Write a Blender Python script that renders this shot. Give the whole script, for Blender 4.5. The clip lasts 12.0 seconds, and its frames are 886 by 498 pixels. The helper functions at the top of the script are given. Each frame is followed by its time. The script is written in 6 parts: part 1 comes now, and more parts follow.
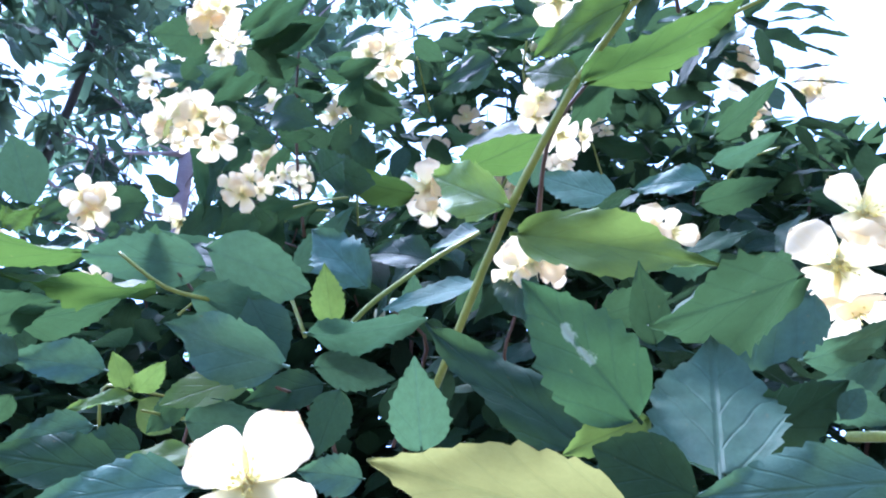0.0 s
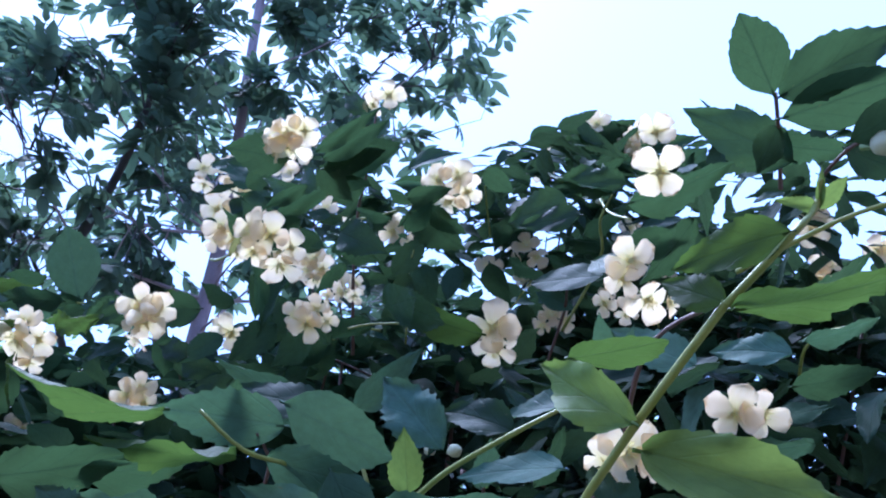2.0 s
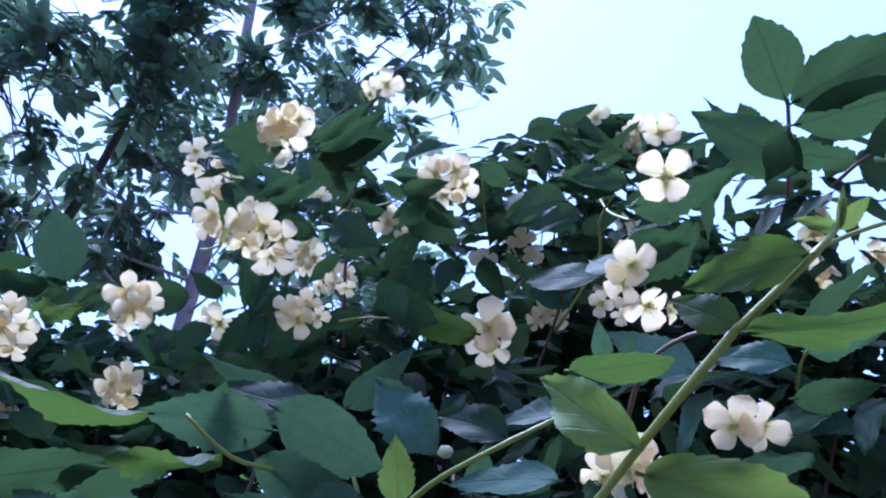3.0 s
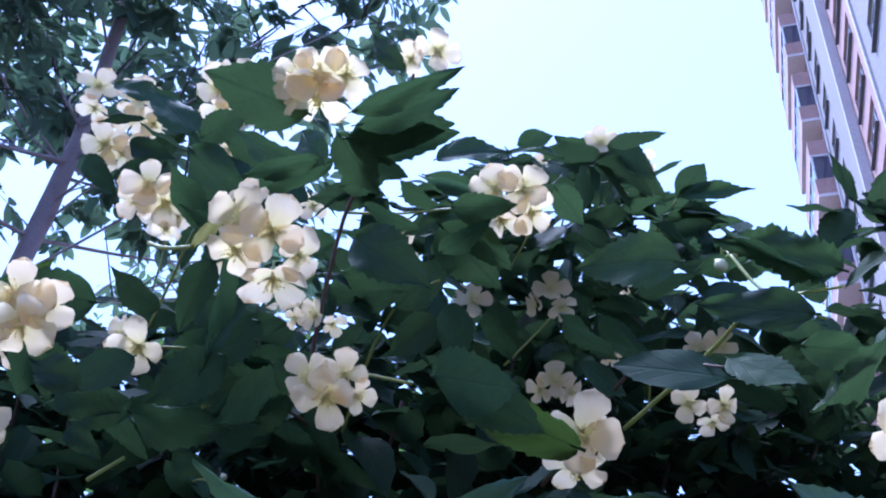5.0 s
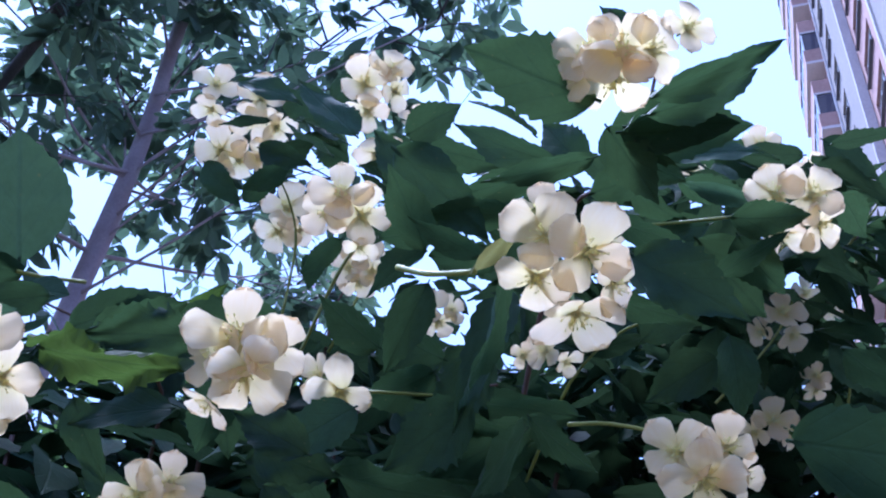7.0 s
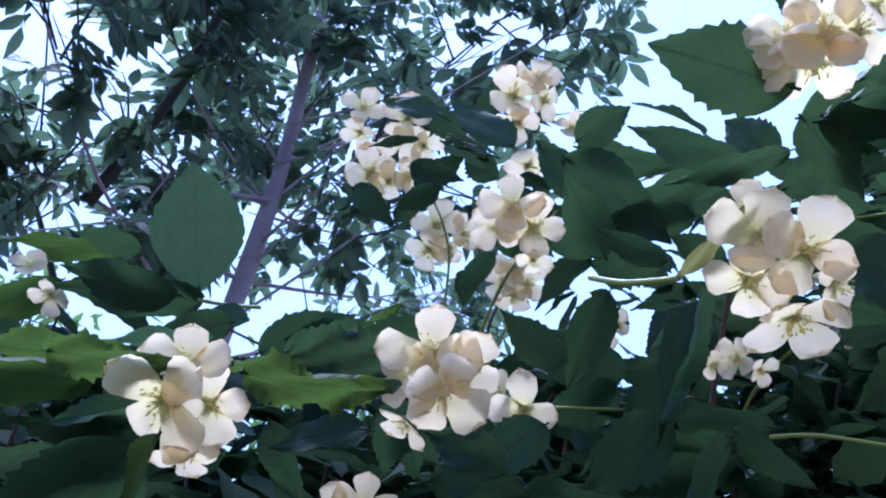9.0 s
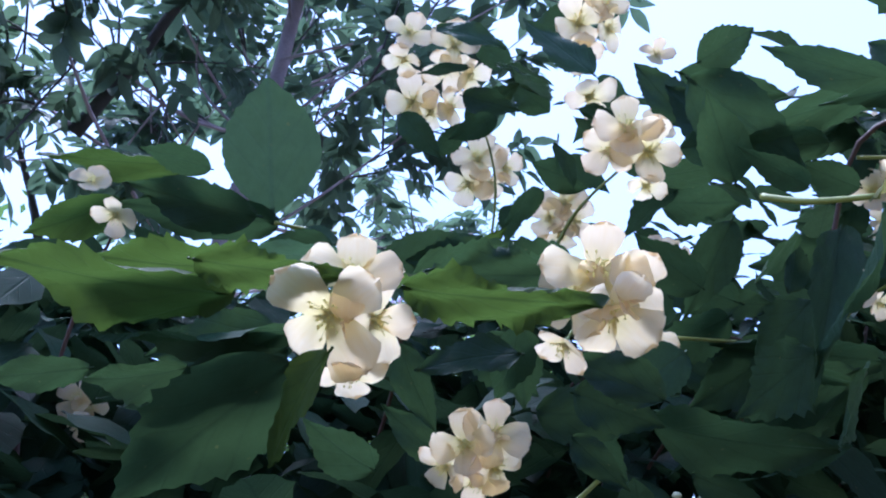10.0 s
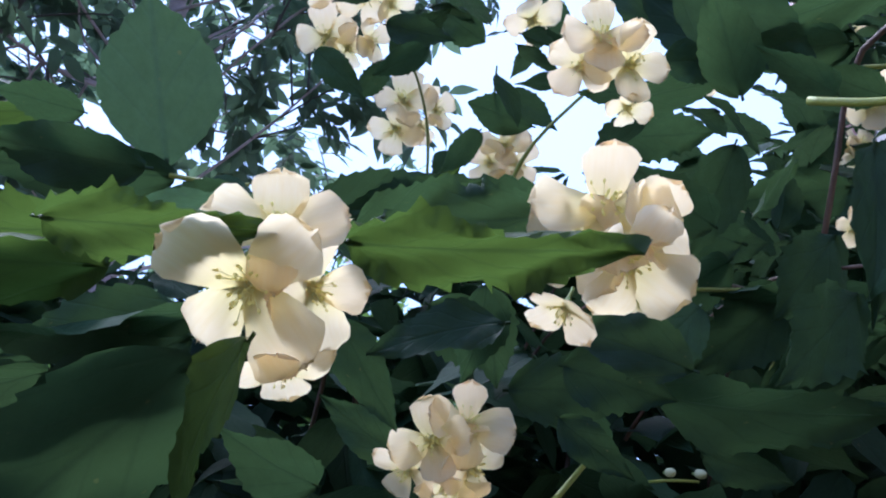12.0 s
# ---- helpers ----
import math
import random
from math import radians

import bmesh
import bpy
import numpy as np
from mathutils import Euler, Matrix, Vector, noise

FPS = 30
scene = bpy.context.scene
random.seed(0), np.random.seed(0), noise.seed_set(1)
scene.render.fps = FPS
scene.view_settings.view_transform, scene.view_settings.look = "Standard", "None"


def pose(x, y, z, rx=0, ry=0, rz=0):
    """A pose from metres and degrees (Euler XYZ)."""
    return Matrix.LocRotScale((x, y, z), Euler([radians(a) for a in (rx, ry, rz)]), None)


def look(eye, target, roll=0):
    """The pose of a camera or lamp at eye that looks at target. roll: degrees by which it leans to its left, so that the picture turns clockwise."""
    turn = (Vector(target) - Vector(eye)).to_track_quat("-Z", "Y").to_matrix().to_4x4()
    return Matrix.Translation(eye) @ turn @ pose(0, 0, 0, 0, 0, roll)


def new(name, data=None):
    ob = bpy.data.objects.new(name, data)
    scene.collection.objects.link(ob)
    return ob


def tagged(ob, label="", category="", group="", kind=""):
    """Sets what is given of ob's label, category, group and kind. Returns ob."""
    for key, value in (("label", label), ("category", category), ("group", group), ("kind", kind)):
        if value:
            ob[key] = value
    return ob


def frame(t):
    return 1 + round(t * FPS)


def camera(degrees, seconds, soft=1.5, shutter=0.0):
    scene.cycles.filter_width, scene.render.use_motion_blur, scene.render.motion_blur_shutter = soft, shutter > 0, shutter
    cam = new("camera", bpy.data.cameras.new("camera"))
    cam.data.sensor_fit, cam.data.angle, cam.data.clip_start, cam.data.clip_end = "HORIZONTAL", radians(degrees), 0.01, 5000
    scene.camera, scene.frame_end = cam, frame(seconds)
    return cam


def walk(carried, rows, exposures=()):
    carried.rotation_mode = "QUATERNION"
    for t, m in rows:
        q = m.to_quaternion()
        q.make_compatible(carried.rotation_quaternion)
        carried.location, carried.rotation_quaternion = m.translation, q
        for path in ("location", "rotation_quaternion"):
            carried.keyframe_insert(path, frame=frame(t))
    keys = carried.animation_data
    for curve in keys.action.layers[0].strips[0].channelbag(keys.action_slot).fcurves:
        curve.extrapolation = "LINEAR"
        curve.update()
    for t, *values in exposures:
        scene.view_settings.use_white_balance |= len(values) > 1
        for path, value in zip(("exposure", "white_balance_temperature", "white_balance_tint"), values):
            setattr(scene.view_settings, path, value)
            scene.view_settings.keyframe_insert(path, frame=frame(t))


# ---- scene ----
cam = camera(54.0, 12.0, soft=2.1)
METRES, EYE, TILT, LEAN, TURN = 1.0, 1.5, 33.0, 0.0, 0.0
ROWS = [
    (0.0, 0.0, 0.0, 0.0, 0.0, 0.0, 0.0),
    (0.5, -0.0181, -0.0092, 0.0242, 0.06, 1.98, -1.57),
    (1.0, -0.0342, 0.0004, 0.0353, -0.64, 3.3, -3.95),
    (1.5, -0.049, 0.0146, 0.0449, -0.45, 4.19, -5.13),
    (2.0, -0.0525, 0.0183, 0.055, 0.73, 5.26, -4.5),
    (2.5, -0.0483, 0.0167, 0.0602, 1.08, 5.37, -4.47),
    (3.0, -0.0581, 0.0347, 0.0676, 0.01, 4.26, -5.9),
    (3.5, -0.1092, 0.0885, 0.0948, -2.17, 4.36, -7.66),
    (5.5, -0.2738, 0.3706, 0.0923, -14.38, 7.0, -14.86),
    (6.0, -0.3273, 0.4008, 0.0937, -15.08, 7.69, -14.09),
    (6.5, -0.3614, 0.4607, 0.0707, -13.68, 6.95, -14.72),
    (8.5, -0.354, 0.491, 0.0802, -3.34, 5.8, -11.2),
    (9.0, -0.3903, 0.4928, 0.0662, -2.56, 5.5, -12.22),
    (9.5, -0.4361, 0.509, 0.049, -4.13, 4.14, -13.18),
    (10.0, -0.4805, 0.5267, 0.0298, -5.89, 2.98, -13.29),
    (10.5, -0.494, 0.5788, 0.0156, -7.11, 1.31, -12.15),
    (11.0, -0.4859, 0.638, 0.0227, -9.71, 1.53, -11.88),
    (11.5, -0.4768, 0.6444, 0.029, -10.57, 1.51, -9.89),
    (12.0, -0.4831, 0.6323, 0.0247, -11.49, 1.55, -10.14),
]
EXPOSURES = [(0.0, 2.25, 4650, 19), (0.5, 2.12, 4600, 19), (1.0, 1.86, 4560, 20), (1.5, 1.54, 4520, 20), (2.0, 1.18, 4520, 21), (2.5, 1.05, 4500, 22),
             (3.5, 1.04, 4520, 24), (5.5, 1.08, 4600, 25), (8.5, 0.93, 4600, 24), (10.0, 1.12, 4800, 21), (11.0, 1.22, 5000, 18), (12.0, 1.12, 5100, 16)]
walk(cam, [(t, pose(0, 0, EYE, TILT, LEAN, TURN) @ pose(METRES * x, METRES * y, METRES * z, 90 + pitch, roll, yaw)) for t, x, y, z, yaw, pitch, roll in ROWS], EXPOSURES)

# ---- world, sun and exposure ----
world = bpy.data.worlds.new("sky")
scene.world = world
world.use_nodes = True
wn, wl = world.node_tree.nodes, world.node_tree.links
wn.clear()
sky = wn.new("ShaderNodeTexSky")
sky.sky_type, sky.sun_disc = "NISHITA", False
sky.sun_elevation, sky.sun_rotation = radians(67), radians(-42)
sky.air_density, sky.dust_density, sky.ozone_density = 1.0, 3.0, 1.0
haze = wn.new("ShaderNodeMix")
haze.data_type = "RGBA"
haze.inputs["Factor"].default_value = 0.72
haze.inputs["B"].default_value = (5.5, 7.1, 10.6, 1)
back = wn.new("ShaderNodeBackground")
back.inputs["Strength"].default_value = 0.105
wout = wn.new("ShaderNodeOutputWorld")
wl.new(sky.outputs["Color"], haze.inputs["A"])
wl.new(haze.outputs["Result"], back.inputs["Color"])
wl.new(back.outputs["Background"], wout.inputs["Surface"])

sun_data = bpy.data.lights.new("sun", "SUN")
sun_data.energy, sun_data.angle, sun_data.color = 4.5, radians(30), (1.0, 0.94, 0.86)
sun = new("sun", sun_data)
sun.matrix_world = look((0, 0, 20), (4.5, -5.0, 4))


# ---- materials ----
def nodes_of(name):
    m = bpy.data.materials.new(name)
    m.use_nodes = True
    t = m.node_tree
    t.nodes.clear()
    out = t.nodes.new("ShaderNodeOutputMaterial")
    return m, t.nodes, t.links, out


def mixed(n, l, fac, a, b, mode="MIX"):
    x = n.new("ShaderNodeMix")
    x.data_type, x.blend_type = "RGBA", mode
    for key, v in (("Factor", fac), ("A", a), ("B", b)):
        if isinstance(v, bpy.types.NodeSocket):
            l.new(v, x.inputs[key])
        elif key == "Factor":
            x.inputs[key].default_value = v
        else:
            x.inputs[key].default_value = (*v, 1)
    return x.outputs["Result"]


def maths(n, l, op, a, b=0.0, c=0.0):
    x = n.new("ShaderNodeMath")
    x.operation = op
    for i, v in enumerate((a, b, c)):
        if isinstance(v, bpy.types.NodeSocket):
            l.new(v, x.inputs[i])
        else:
            x.inputs[i].default_value = v
    return x.outputs[0]


def noised(n, l, vec, scale, detail=3.0, rough=0.6):
    x = n.new("ShaderNodeTexNoise")
    x.inputs["Scale"].default_value, x.inputs["Detail"].default_value, x.inputs["Roughness"].default_value = scale, detail, rough
    l.new(vec, x.inputs["Vector"])
    return x.outputs["Fac"]


def ranged(n, l, v, lo, hi, a=0.0, b=1.0):
    x = n.new("ShaderNodeMapRange")
    x.inputs["From Min"].default_value, x.inputs["From Max"].default_value = lo, hi
    x.inputs["To Min"].default_value, x.inputs["To Max"].default_value = a, b
    l.new(v, x.inputs["Value"])
    return x.outputs["Result"]


def leaf_material(name, dark, mid, young, through_colour, rough, sheer, joined=False, blotch=0.0):
    """Leaf blade: mottled green with pale veins, glossy cuticle and light coming through."""
    m, n, l, out = nodes_of(name)
    uv = n.new("ShaderNodeUVMap")
    sep = n.new("ShaderNodeSeparateXYZ")
    l.new(uv.outputs["UV"], sep.inputs[0])
    if joined:
        rnd = n.new("ShaderNodeNewGeometry").outputs["Random Per Island"]
    else:
        rnd = n.new("ShaderNodeObjectInfo").outputs["Random"]
    side = maths(n, l, "ABSOLUTE", maths(n, l, "SUBTRACT", sep.outputs[0], 0.5))
    # lateral veins sweep towards the tip
    sweep = maths(n, l, "SUBTRACT", sep.outputs[1], maths(n, l, "MULTIPLY", maths(n, l, "POWER", side, 0.8), 0.9))
    wave = maths(n, l, "ABSOLUTE", maths(n, l, "SUBTRACT", maths(n, l, "FRACT", maths(n, l, "MULTIPLY", sweep, 4.2)), 0.5))
    lateral = ranged(n, l, wave, 0.0, 0.09, 1.0, 0.0)
    midrib = ranged(n, l, side, 0.008, 0.03, 1.0, 0.0)
    vein = maths(n, l, "MAXIMUM", midrib, maths(n, l, "MULTIPLY", lateral, 0.6))
    coord = n.new("ShaderNodeTexCoord").outputs["UV"]
    shift = n.new("ShaderNodeVectorMath")
    shift.operation = "ADD"
    l.new(coord, shift.inputs[0])
    comb = n.new("ShaderNodeCombineXYZ")
    l.new(maths(n, l, "MULTIPLY", rnd, 37.0), comb.inputs[0])
    l.new(maths(n, l, "MULTIPLY", rnd, 91.0), comb.inputs[1])
    l.new(comb.outputs[0], shift.inputs[1])
    big = noised(n, l, shift.outputs[0], 3.0)
    fine = noised(n, l, shift.outputs[0], 38.0, 4.0)
    col = mixed(n, l, big, dark, mid)
    col = mixed(n, l, ranged(n, l, rnd, 0.55, 1.0, 0.0, 0.75), col, young)
    col = mixed(n, l, ranged(n, l, fine, 0.3, 0.75, 0.0, 0.35), col, dark)
    col = mixed(n, l, maths(n, l, "MULTIPLY", vein, 0.2), col, young)
    # each leaf a little lighter or darker, and drier towards its rim
    vary = ranged(n, l, maths(n, l, "FRACT", maths(n, l, "MULTIPLY", rnd, 17.0)), 0.0, 1.0, 0.62, 1.35)
    vary = maths(n, l, "MULTIPLY", vary, ranged(n, l, noised(n, l, shift.outputs[0], 8.0, 4.0, 0.7), 0.25, 0.75, 0.72, 1.28))
    tone = n.new("ShaderNodeVectorMath")
    tone.operation = "SCALE"
    l.new(col, tone.inputs[0])
    l.new(vary, tone.inputs["Scale"])
    col = mixed(n, l, ranged(n, l, maths(n, l, "MULTIPLY", side, big), 0.17, 0.30, 0.0, 0.35), tone.outputs[0], young)
    spots = ranged(n, l, noised(n, l, shift.outputs[0], 13.0, 1.0), 0.74, 0.79, 0.0, 0.6)
    col = mixed(n, l, spots, col, (0.16, 0.12, 0.05))
    if blotch:
        near = maths(n, l, "MULTIPLY", ranged(n, l, side, 0.03, 0.2, 1.0, 0.0), ranged(n, l, maths(n, l, "ABSOLUTE", maths(n, l, "SUBTRACT", sep.outputs[1], 0.5)), 0.12, 0.28, 1.0, 0.0))
        pale = ranged(n, l, maths(n, l, "MULTIPLY", noised(n, l, shift.outputs[0], 9.0, 3.0), near), 0.42, 0.5, 0.0, blotch)
        col = mixed(n, l, pale, col, (0.50, 0.50, 0.46))
    quilt = maths(n, l, "ADD", maths(n, l, "MULTIPLY", vein, -1.0), maths(n, l, "MULTIPLY", fine, 0.5))
    bump = n.new("ShaderNodeBump")
    bump.inputs["Strength"].default_value, bump.inputs["Distance"].default_value = 0.45, 0.0009
    l.new(quilt, bump.inputs["Height"])
    p = n.new("ShaderNodeBsdfPrincipled")
    l.new(col, p.inputs["Base Color"])
    p.inputs["Specular IOR Level"].default_value = 0.09
    l.new(ranged(n, l, fine, 0.3, 0.8, rough - 0.07, rough + 0.1), p.inputs["Roughness"])
    l.new(bump.outputs[0], p.inputs["Normal"])
    tr = n.new("ShaderNodeBsdfTranslucent")
    l.new(mixed(n, l, maths(n, l, "MULTIPLY", vein, 0.4), through_colour, dark), tr.inputs["Color"])
    sh = n.new("ShaderNodeMixShader")
    sh.inputs[0].default_value = sheer
    l.new(p.outputs[0], sh.inputs[1])
    l.new(tr.outputs[0], sh.inputs[2])
    l.new(sh.outputs[0], out.inputs["Surface"])
    return m


LEAF = leaf_material("shrub_leaf", (0.020, 0.042, 0.025), (0.033, 0.064, 0.034), (0.054, 0.092, 0.037), (0.08, 0.145, 0.05), 0.5, 0.28)
LEAF_MARKED = leaf_material("marked_leaf", (0.026, 0.060, 0.048), (0.044, 0.090, 0.068), (0.075, 0.125, 0.06), (0.09, 0.18, 0.06), 0.55, 0.27, False, 0.85)
LEAF_JOINED = leaf_material("shrub_foliage", (0.016, 0.034, 0.021), (0.026, 0.052, 0.029), (0.044, 0.076, 0.032), (0.07, 0.12, 0.045), 0.55, 0.25, True)
LEAF_FRESH = leaf_material("fresh_leaf", (0.028, 0.052, 0.018), (0.042, 0.072, 0.022), (0.062, 0.100, 0.026), (0.10, 0.165, 0.028), 0.5, 0.42)
# shrub leaf again, with the bluish sheen of the sky painted into its colours
LEAF_PALE = leaf_material("sky_sheen_leaf", (0.058, 0.108, 0.078), (0.085, 0.145, 0.104), (0.11, 0.17, 0.10), (0.11, 0.20, 0.085), 0.5, 0.28)
LEAF_YOUNG = leaf_material("young_leaf", (0.085, 0.135, 0.032), (0.12, 0.175, 0.042), (0.16, 0.20, 0.06), (0.22, 0.31, 0.06), 0.45, 0.4)
LEAF_SICK = leaf_material("yellowing_leaf", (0.15, 0.165, 0.05), (0.20, 0.20, 0.07), (0.25, 0.25, 0.10), (0.27, 0.26, 0.08), 0.5, 0.4)
TREE_LEAF = leaf_material("tree_leaf", (0.055, 0.080, 0.072), (0.088, 0.125, 0.104), (0.12, 0.16, 0.10), (0.14, 0.22, 0.125), 0.5, 0.42, True)

FAR_LEAF = leaf_material("far_leaf", (0.05, 0.085, 0.04), (0.08, 0.13, 0.055), (0.12, 0.16, 0.06), (0.16, 0.28, 0.07), 0.5, 0.35, True)


def petal_material():
    m, n, l, out = nodes_of("petal")
    uv = n.new("ShaderNodeUVMap")
    sep = n.new("ShaderNodeSeparateXYZ")
    l.new(uv.outputs["UV"], sep.inputs[0])
    rnd = n.new("ShaderNodeObjectInfo").outputs["Random"]
    stretch = n.new("ShaderNodeCombineXYZ")
    l.new(maths(n, l, "MULTIPLY", sep.outputs[0], 16.0), stretch.inputs[0])
    l.new(maths(n, l, "ADD", maths(n, l, "MULTIPLY", sep.outputs[1], 2.0), maths(n, l, "MULTIPLY", rnd, 50.0)), stretch.inputs[1])
    streak = noised(n, l, stretch.outputs[0], 1.2, 2.0)
    col = mixed(n, l, ranged(n, l, streak, 0.35, 0.7), (0.93, 0.79, 0.54), (0.91, 0.75, 0.46))
    col = mixed(n, l, ranged(n, l, sep.outputs[1], 0.62, 0.0, 0.0, 0.8), col, (0.82, 0.72, 0.26))
    col = mixed(n, l, ranged(n, l, rnd, 0.5, 1.0, 0.0, 0.5), col, (0.92, 0.72, 0.48))
    bump = n.new("ShaderNodeBump")
    bump.inputs["Strength"].default_value, bump.inputs["Distance"].default_value = 0.35, 0.0006
    l.new(streak, bump.inputs["Height"])
    p = n.new("ShaderNodeBsdfPrincipled")
    l.new(col, p.inputs["Base Color"])
    p.inputs["Roughness"].default_value = 0.6
    p.inputs["Specular IOR Level"].default_value = 0.115
    l.new(bump.outputs[0], p.inputs["Normal"])
    tr = n.new("ShaderNodeBsdfTranslucent")
    l.new(col, tr.inputs["Color"])
    sh = n.new("ShaderNodeMixShader")
    sh.inputs[0].default_value = 0.6
    l.new(p.outputs[0], sh.inputs[1])
    l.new(tr.outputs[0], sh.inputs[2])
    l.new(sh.outputs[0], out.inputs["Surface"])
    return m


def rough_material(name, a, b, scale, rough, bump_at=0.0, fine=None, metal=0.0):
    """Two-scale mottled surface in metres."""
    m, n, l, out = nodes_of(name)
    co = n.new("ShaderNodeTexCoord").outputs["Object"]
    f1 = noised(n, l, co, scale, 4.0)
    f2 = noised(n, l, co, scale * (fine or 14.0), 3.0)
    col = mixed(n, l, ranged(n, l, f1, 0.3, 0.7), a, b)
    col = mixed(n, l, ranged(n, l, f2, 0.35, 0.75, 0.0, 0.4), col, tuple(v * 0.6 for v in a))
    p = n.new("ShaderNodeBsdfPrincipled")
    l.new(col, p.inputs["Base Color"])
    l.new(ranged(n, l, f2, 0.2, 0.8, rough - 0.08, rough + 0.08), p.inputs["Roughness"])
    p.inputs["Metallic"].default_value = metal
    if bump_at:
        bump = n.new("ShaderNodeBump")
        bump.inputs["Strength"].default_value, bump.inputs["Distance"].default_value = 0.6, bump_at
        l.new(f2, bump.inputs["Height"])
        l.new(bump.outputs[0], p.inputs["Normal"])
    l.new(p.outputs[0], out.inputs["Surface"])
    return m


def sheer_material(name, colour, sheer):
    """Small soft flower parts that let light through."""
    m, n, l, out = nodes_of(name)
    co = n.new("ShaderNodeTexCoord").outputs["Object"]
    col = mixed(n, l, noised(n, l, co, 9.0), colour, tuple(v * 0.85 for v in colour))
    p = n.new("ShaderNodeBsdfPrincipled")
    l.new(col, p.inputs["Base Color"])
    p.inputs["Roughness"].default_value = 0.7
    tr = n.new("ShaderNodeBsdfTranslucent")
    l.new(col, tr.inputs["Color"])
    sh = n.new("ShaderNodeMixShader")
    sh.inputs[0].default_value = sheer
    l.new(p.outputs[0], sh.inputs[1])
    l.new(tr.outputs[0], sh.inputs[2])
    l.new(sh.outputs[0], out.inputs["Surface"])
    return m


PETAL = petal_material()
STAMEN = sheer_material("stamen", (0.97, 0.94, 0.66), 0.85)
ANTHER = sheer_material("anther", (1.0, 0.93, 0.5), 0.88)
CALYX = rough_material("calyx", (0.16, 0.24, 0.06), (0.24, 0.30, 0.09), 200, 0.5)
GREEN_STEM = rough_material("green_stem", (0.24, 0.27, 0.04), (0.33, 0.34, 0.07), 60, 0.45, 0.0004)
BROWN_STEM = rough_material("brown_stem", (0.09, 0.045, 0.035), (0.16, 0.09, 0.06), 50, 0.6, 0.0006)
BUD = rough_material("bud", (0.46, 0.47, 0.26), (0.58, 0.56, 0.36), 150, 0.5)
BARK = rough_material("bark", (0.38, 0.30, 0.33), (0.52, 0.43, 0.46), 14, 0.85, 0.004)
BARK_DARK = rough_material("dark_bark", (0.045, 0.045, 0.045), (0.09, 0.08, 0.075), 16, 0.8, 0.003)
SOIL = rough_material("soil", (0.11, 0.09, 0.07), (0.08, 0.095, 0.05), 1.3, 0.95, 0.02)
PINK = rough_material("pink_plaster", (0.36, 0.215, 0.185), (0.42, 0.26, 0.225), 0.35, 0.9, 0.004)
LILAC = rough_material("grey_plaster", (0.24, 0.21, 0.20), (0.285, 0.25, 0.235), 0.35, 0.9, 0.004)
TRIM = rough_material("pale_trim", (0.42, 0.38, 0.385), (0.48, 0.44, 0.44), 0.6, 0.8)
SLAB = rough_material("balcony_slab", (0.58, 0.50, 0.50), (0.66, 0.58, 0.58), 0.8, 0.9, 0.003)
DARK_WALL = rough_material("sky_block_plaster", (0.14, 0.125, 0.115), (0.19, 0.17, 0.16), 0.7, 0.9, 0.004)
FRAME = rough_material("white_frame", (0.74, 0.74, 0.76), (0.82, 0.82, 0.84), 0.9, 0.5)
MAUVE = sheer_material("mauve_blossom", (0.62, 0.42, 0.56), 0.4)
SILL = rough_material("dark_sill", (0.10, 0.09, 0.11), (0.15, 0.14, 0.16), 0.9, 0.6)


def glass_material():
    m, n, l, out = nodes_of("window_glass")
    p = n.new("ShaderNodeBsdfPrincipled")
    co = n.new("ShaderNodeTexCoord").outputs["Object"]
    f = noised(n, l, co, 0.7)
    l.new(mixed(n, l, f, (0.05, 0.05, 0.07), (0.11, 0.10, 0.13)), p.inputs["Base Color"])
    p.inputs["Roughness"].default_value = 0.06
    l.new(p.outputs[0], out.inputs["Surface"])
    return m


GLASS = glass_material()


# ---- mesh builders ----
def mesh_from(name, verts, faces, material, uvs=None, smooth=True):
    me = bpy.data.meshes.new(name)
    me.from_pydata([tuple(v) for v in verts], [], faces)
    for m in material if isinstance(material, (list, tuple)) else (material,):
        me.materials.append(m)
    if uvs is not None:
        lay = me.uv_layers.new(name="UVMap")
        for lp in me.loops:
            lay.data[lp.index].uv = uvs[lp.vertex_index]
    if smooth:
        me.polygons.foreach_set("use_smooth", [True] * len(me.polygons))
    me.update()
    return me


def part(name, data, parent, label=""):
    ob = new(name, data)
    ob.parent = parent
    if label:
        ob["label"] = label
    return ob


def mesh_of(name, bm, material, smooth=False):
    me = bpy.data.meshes.new(name)
    bm.to_mesh(me)
    bm.free()
    for m in material if isinstance(material, (list, tuple)) else (material,):
        me.materials.append(m)
    if smooth:
        me.polygons.foreach_set("use_smooth", [True] * len(me.polygons))
    return me


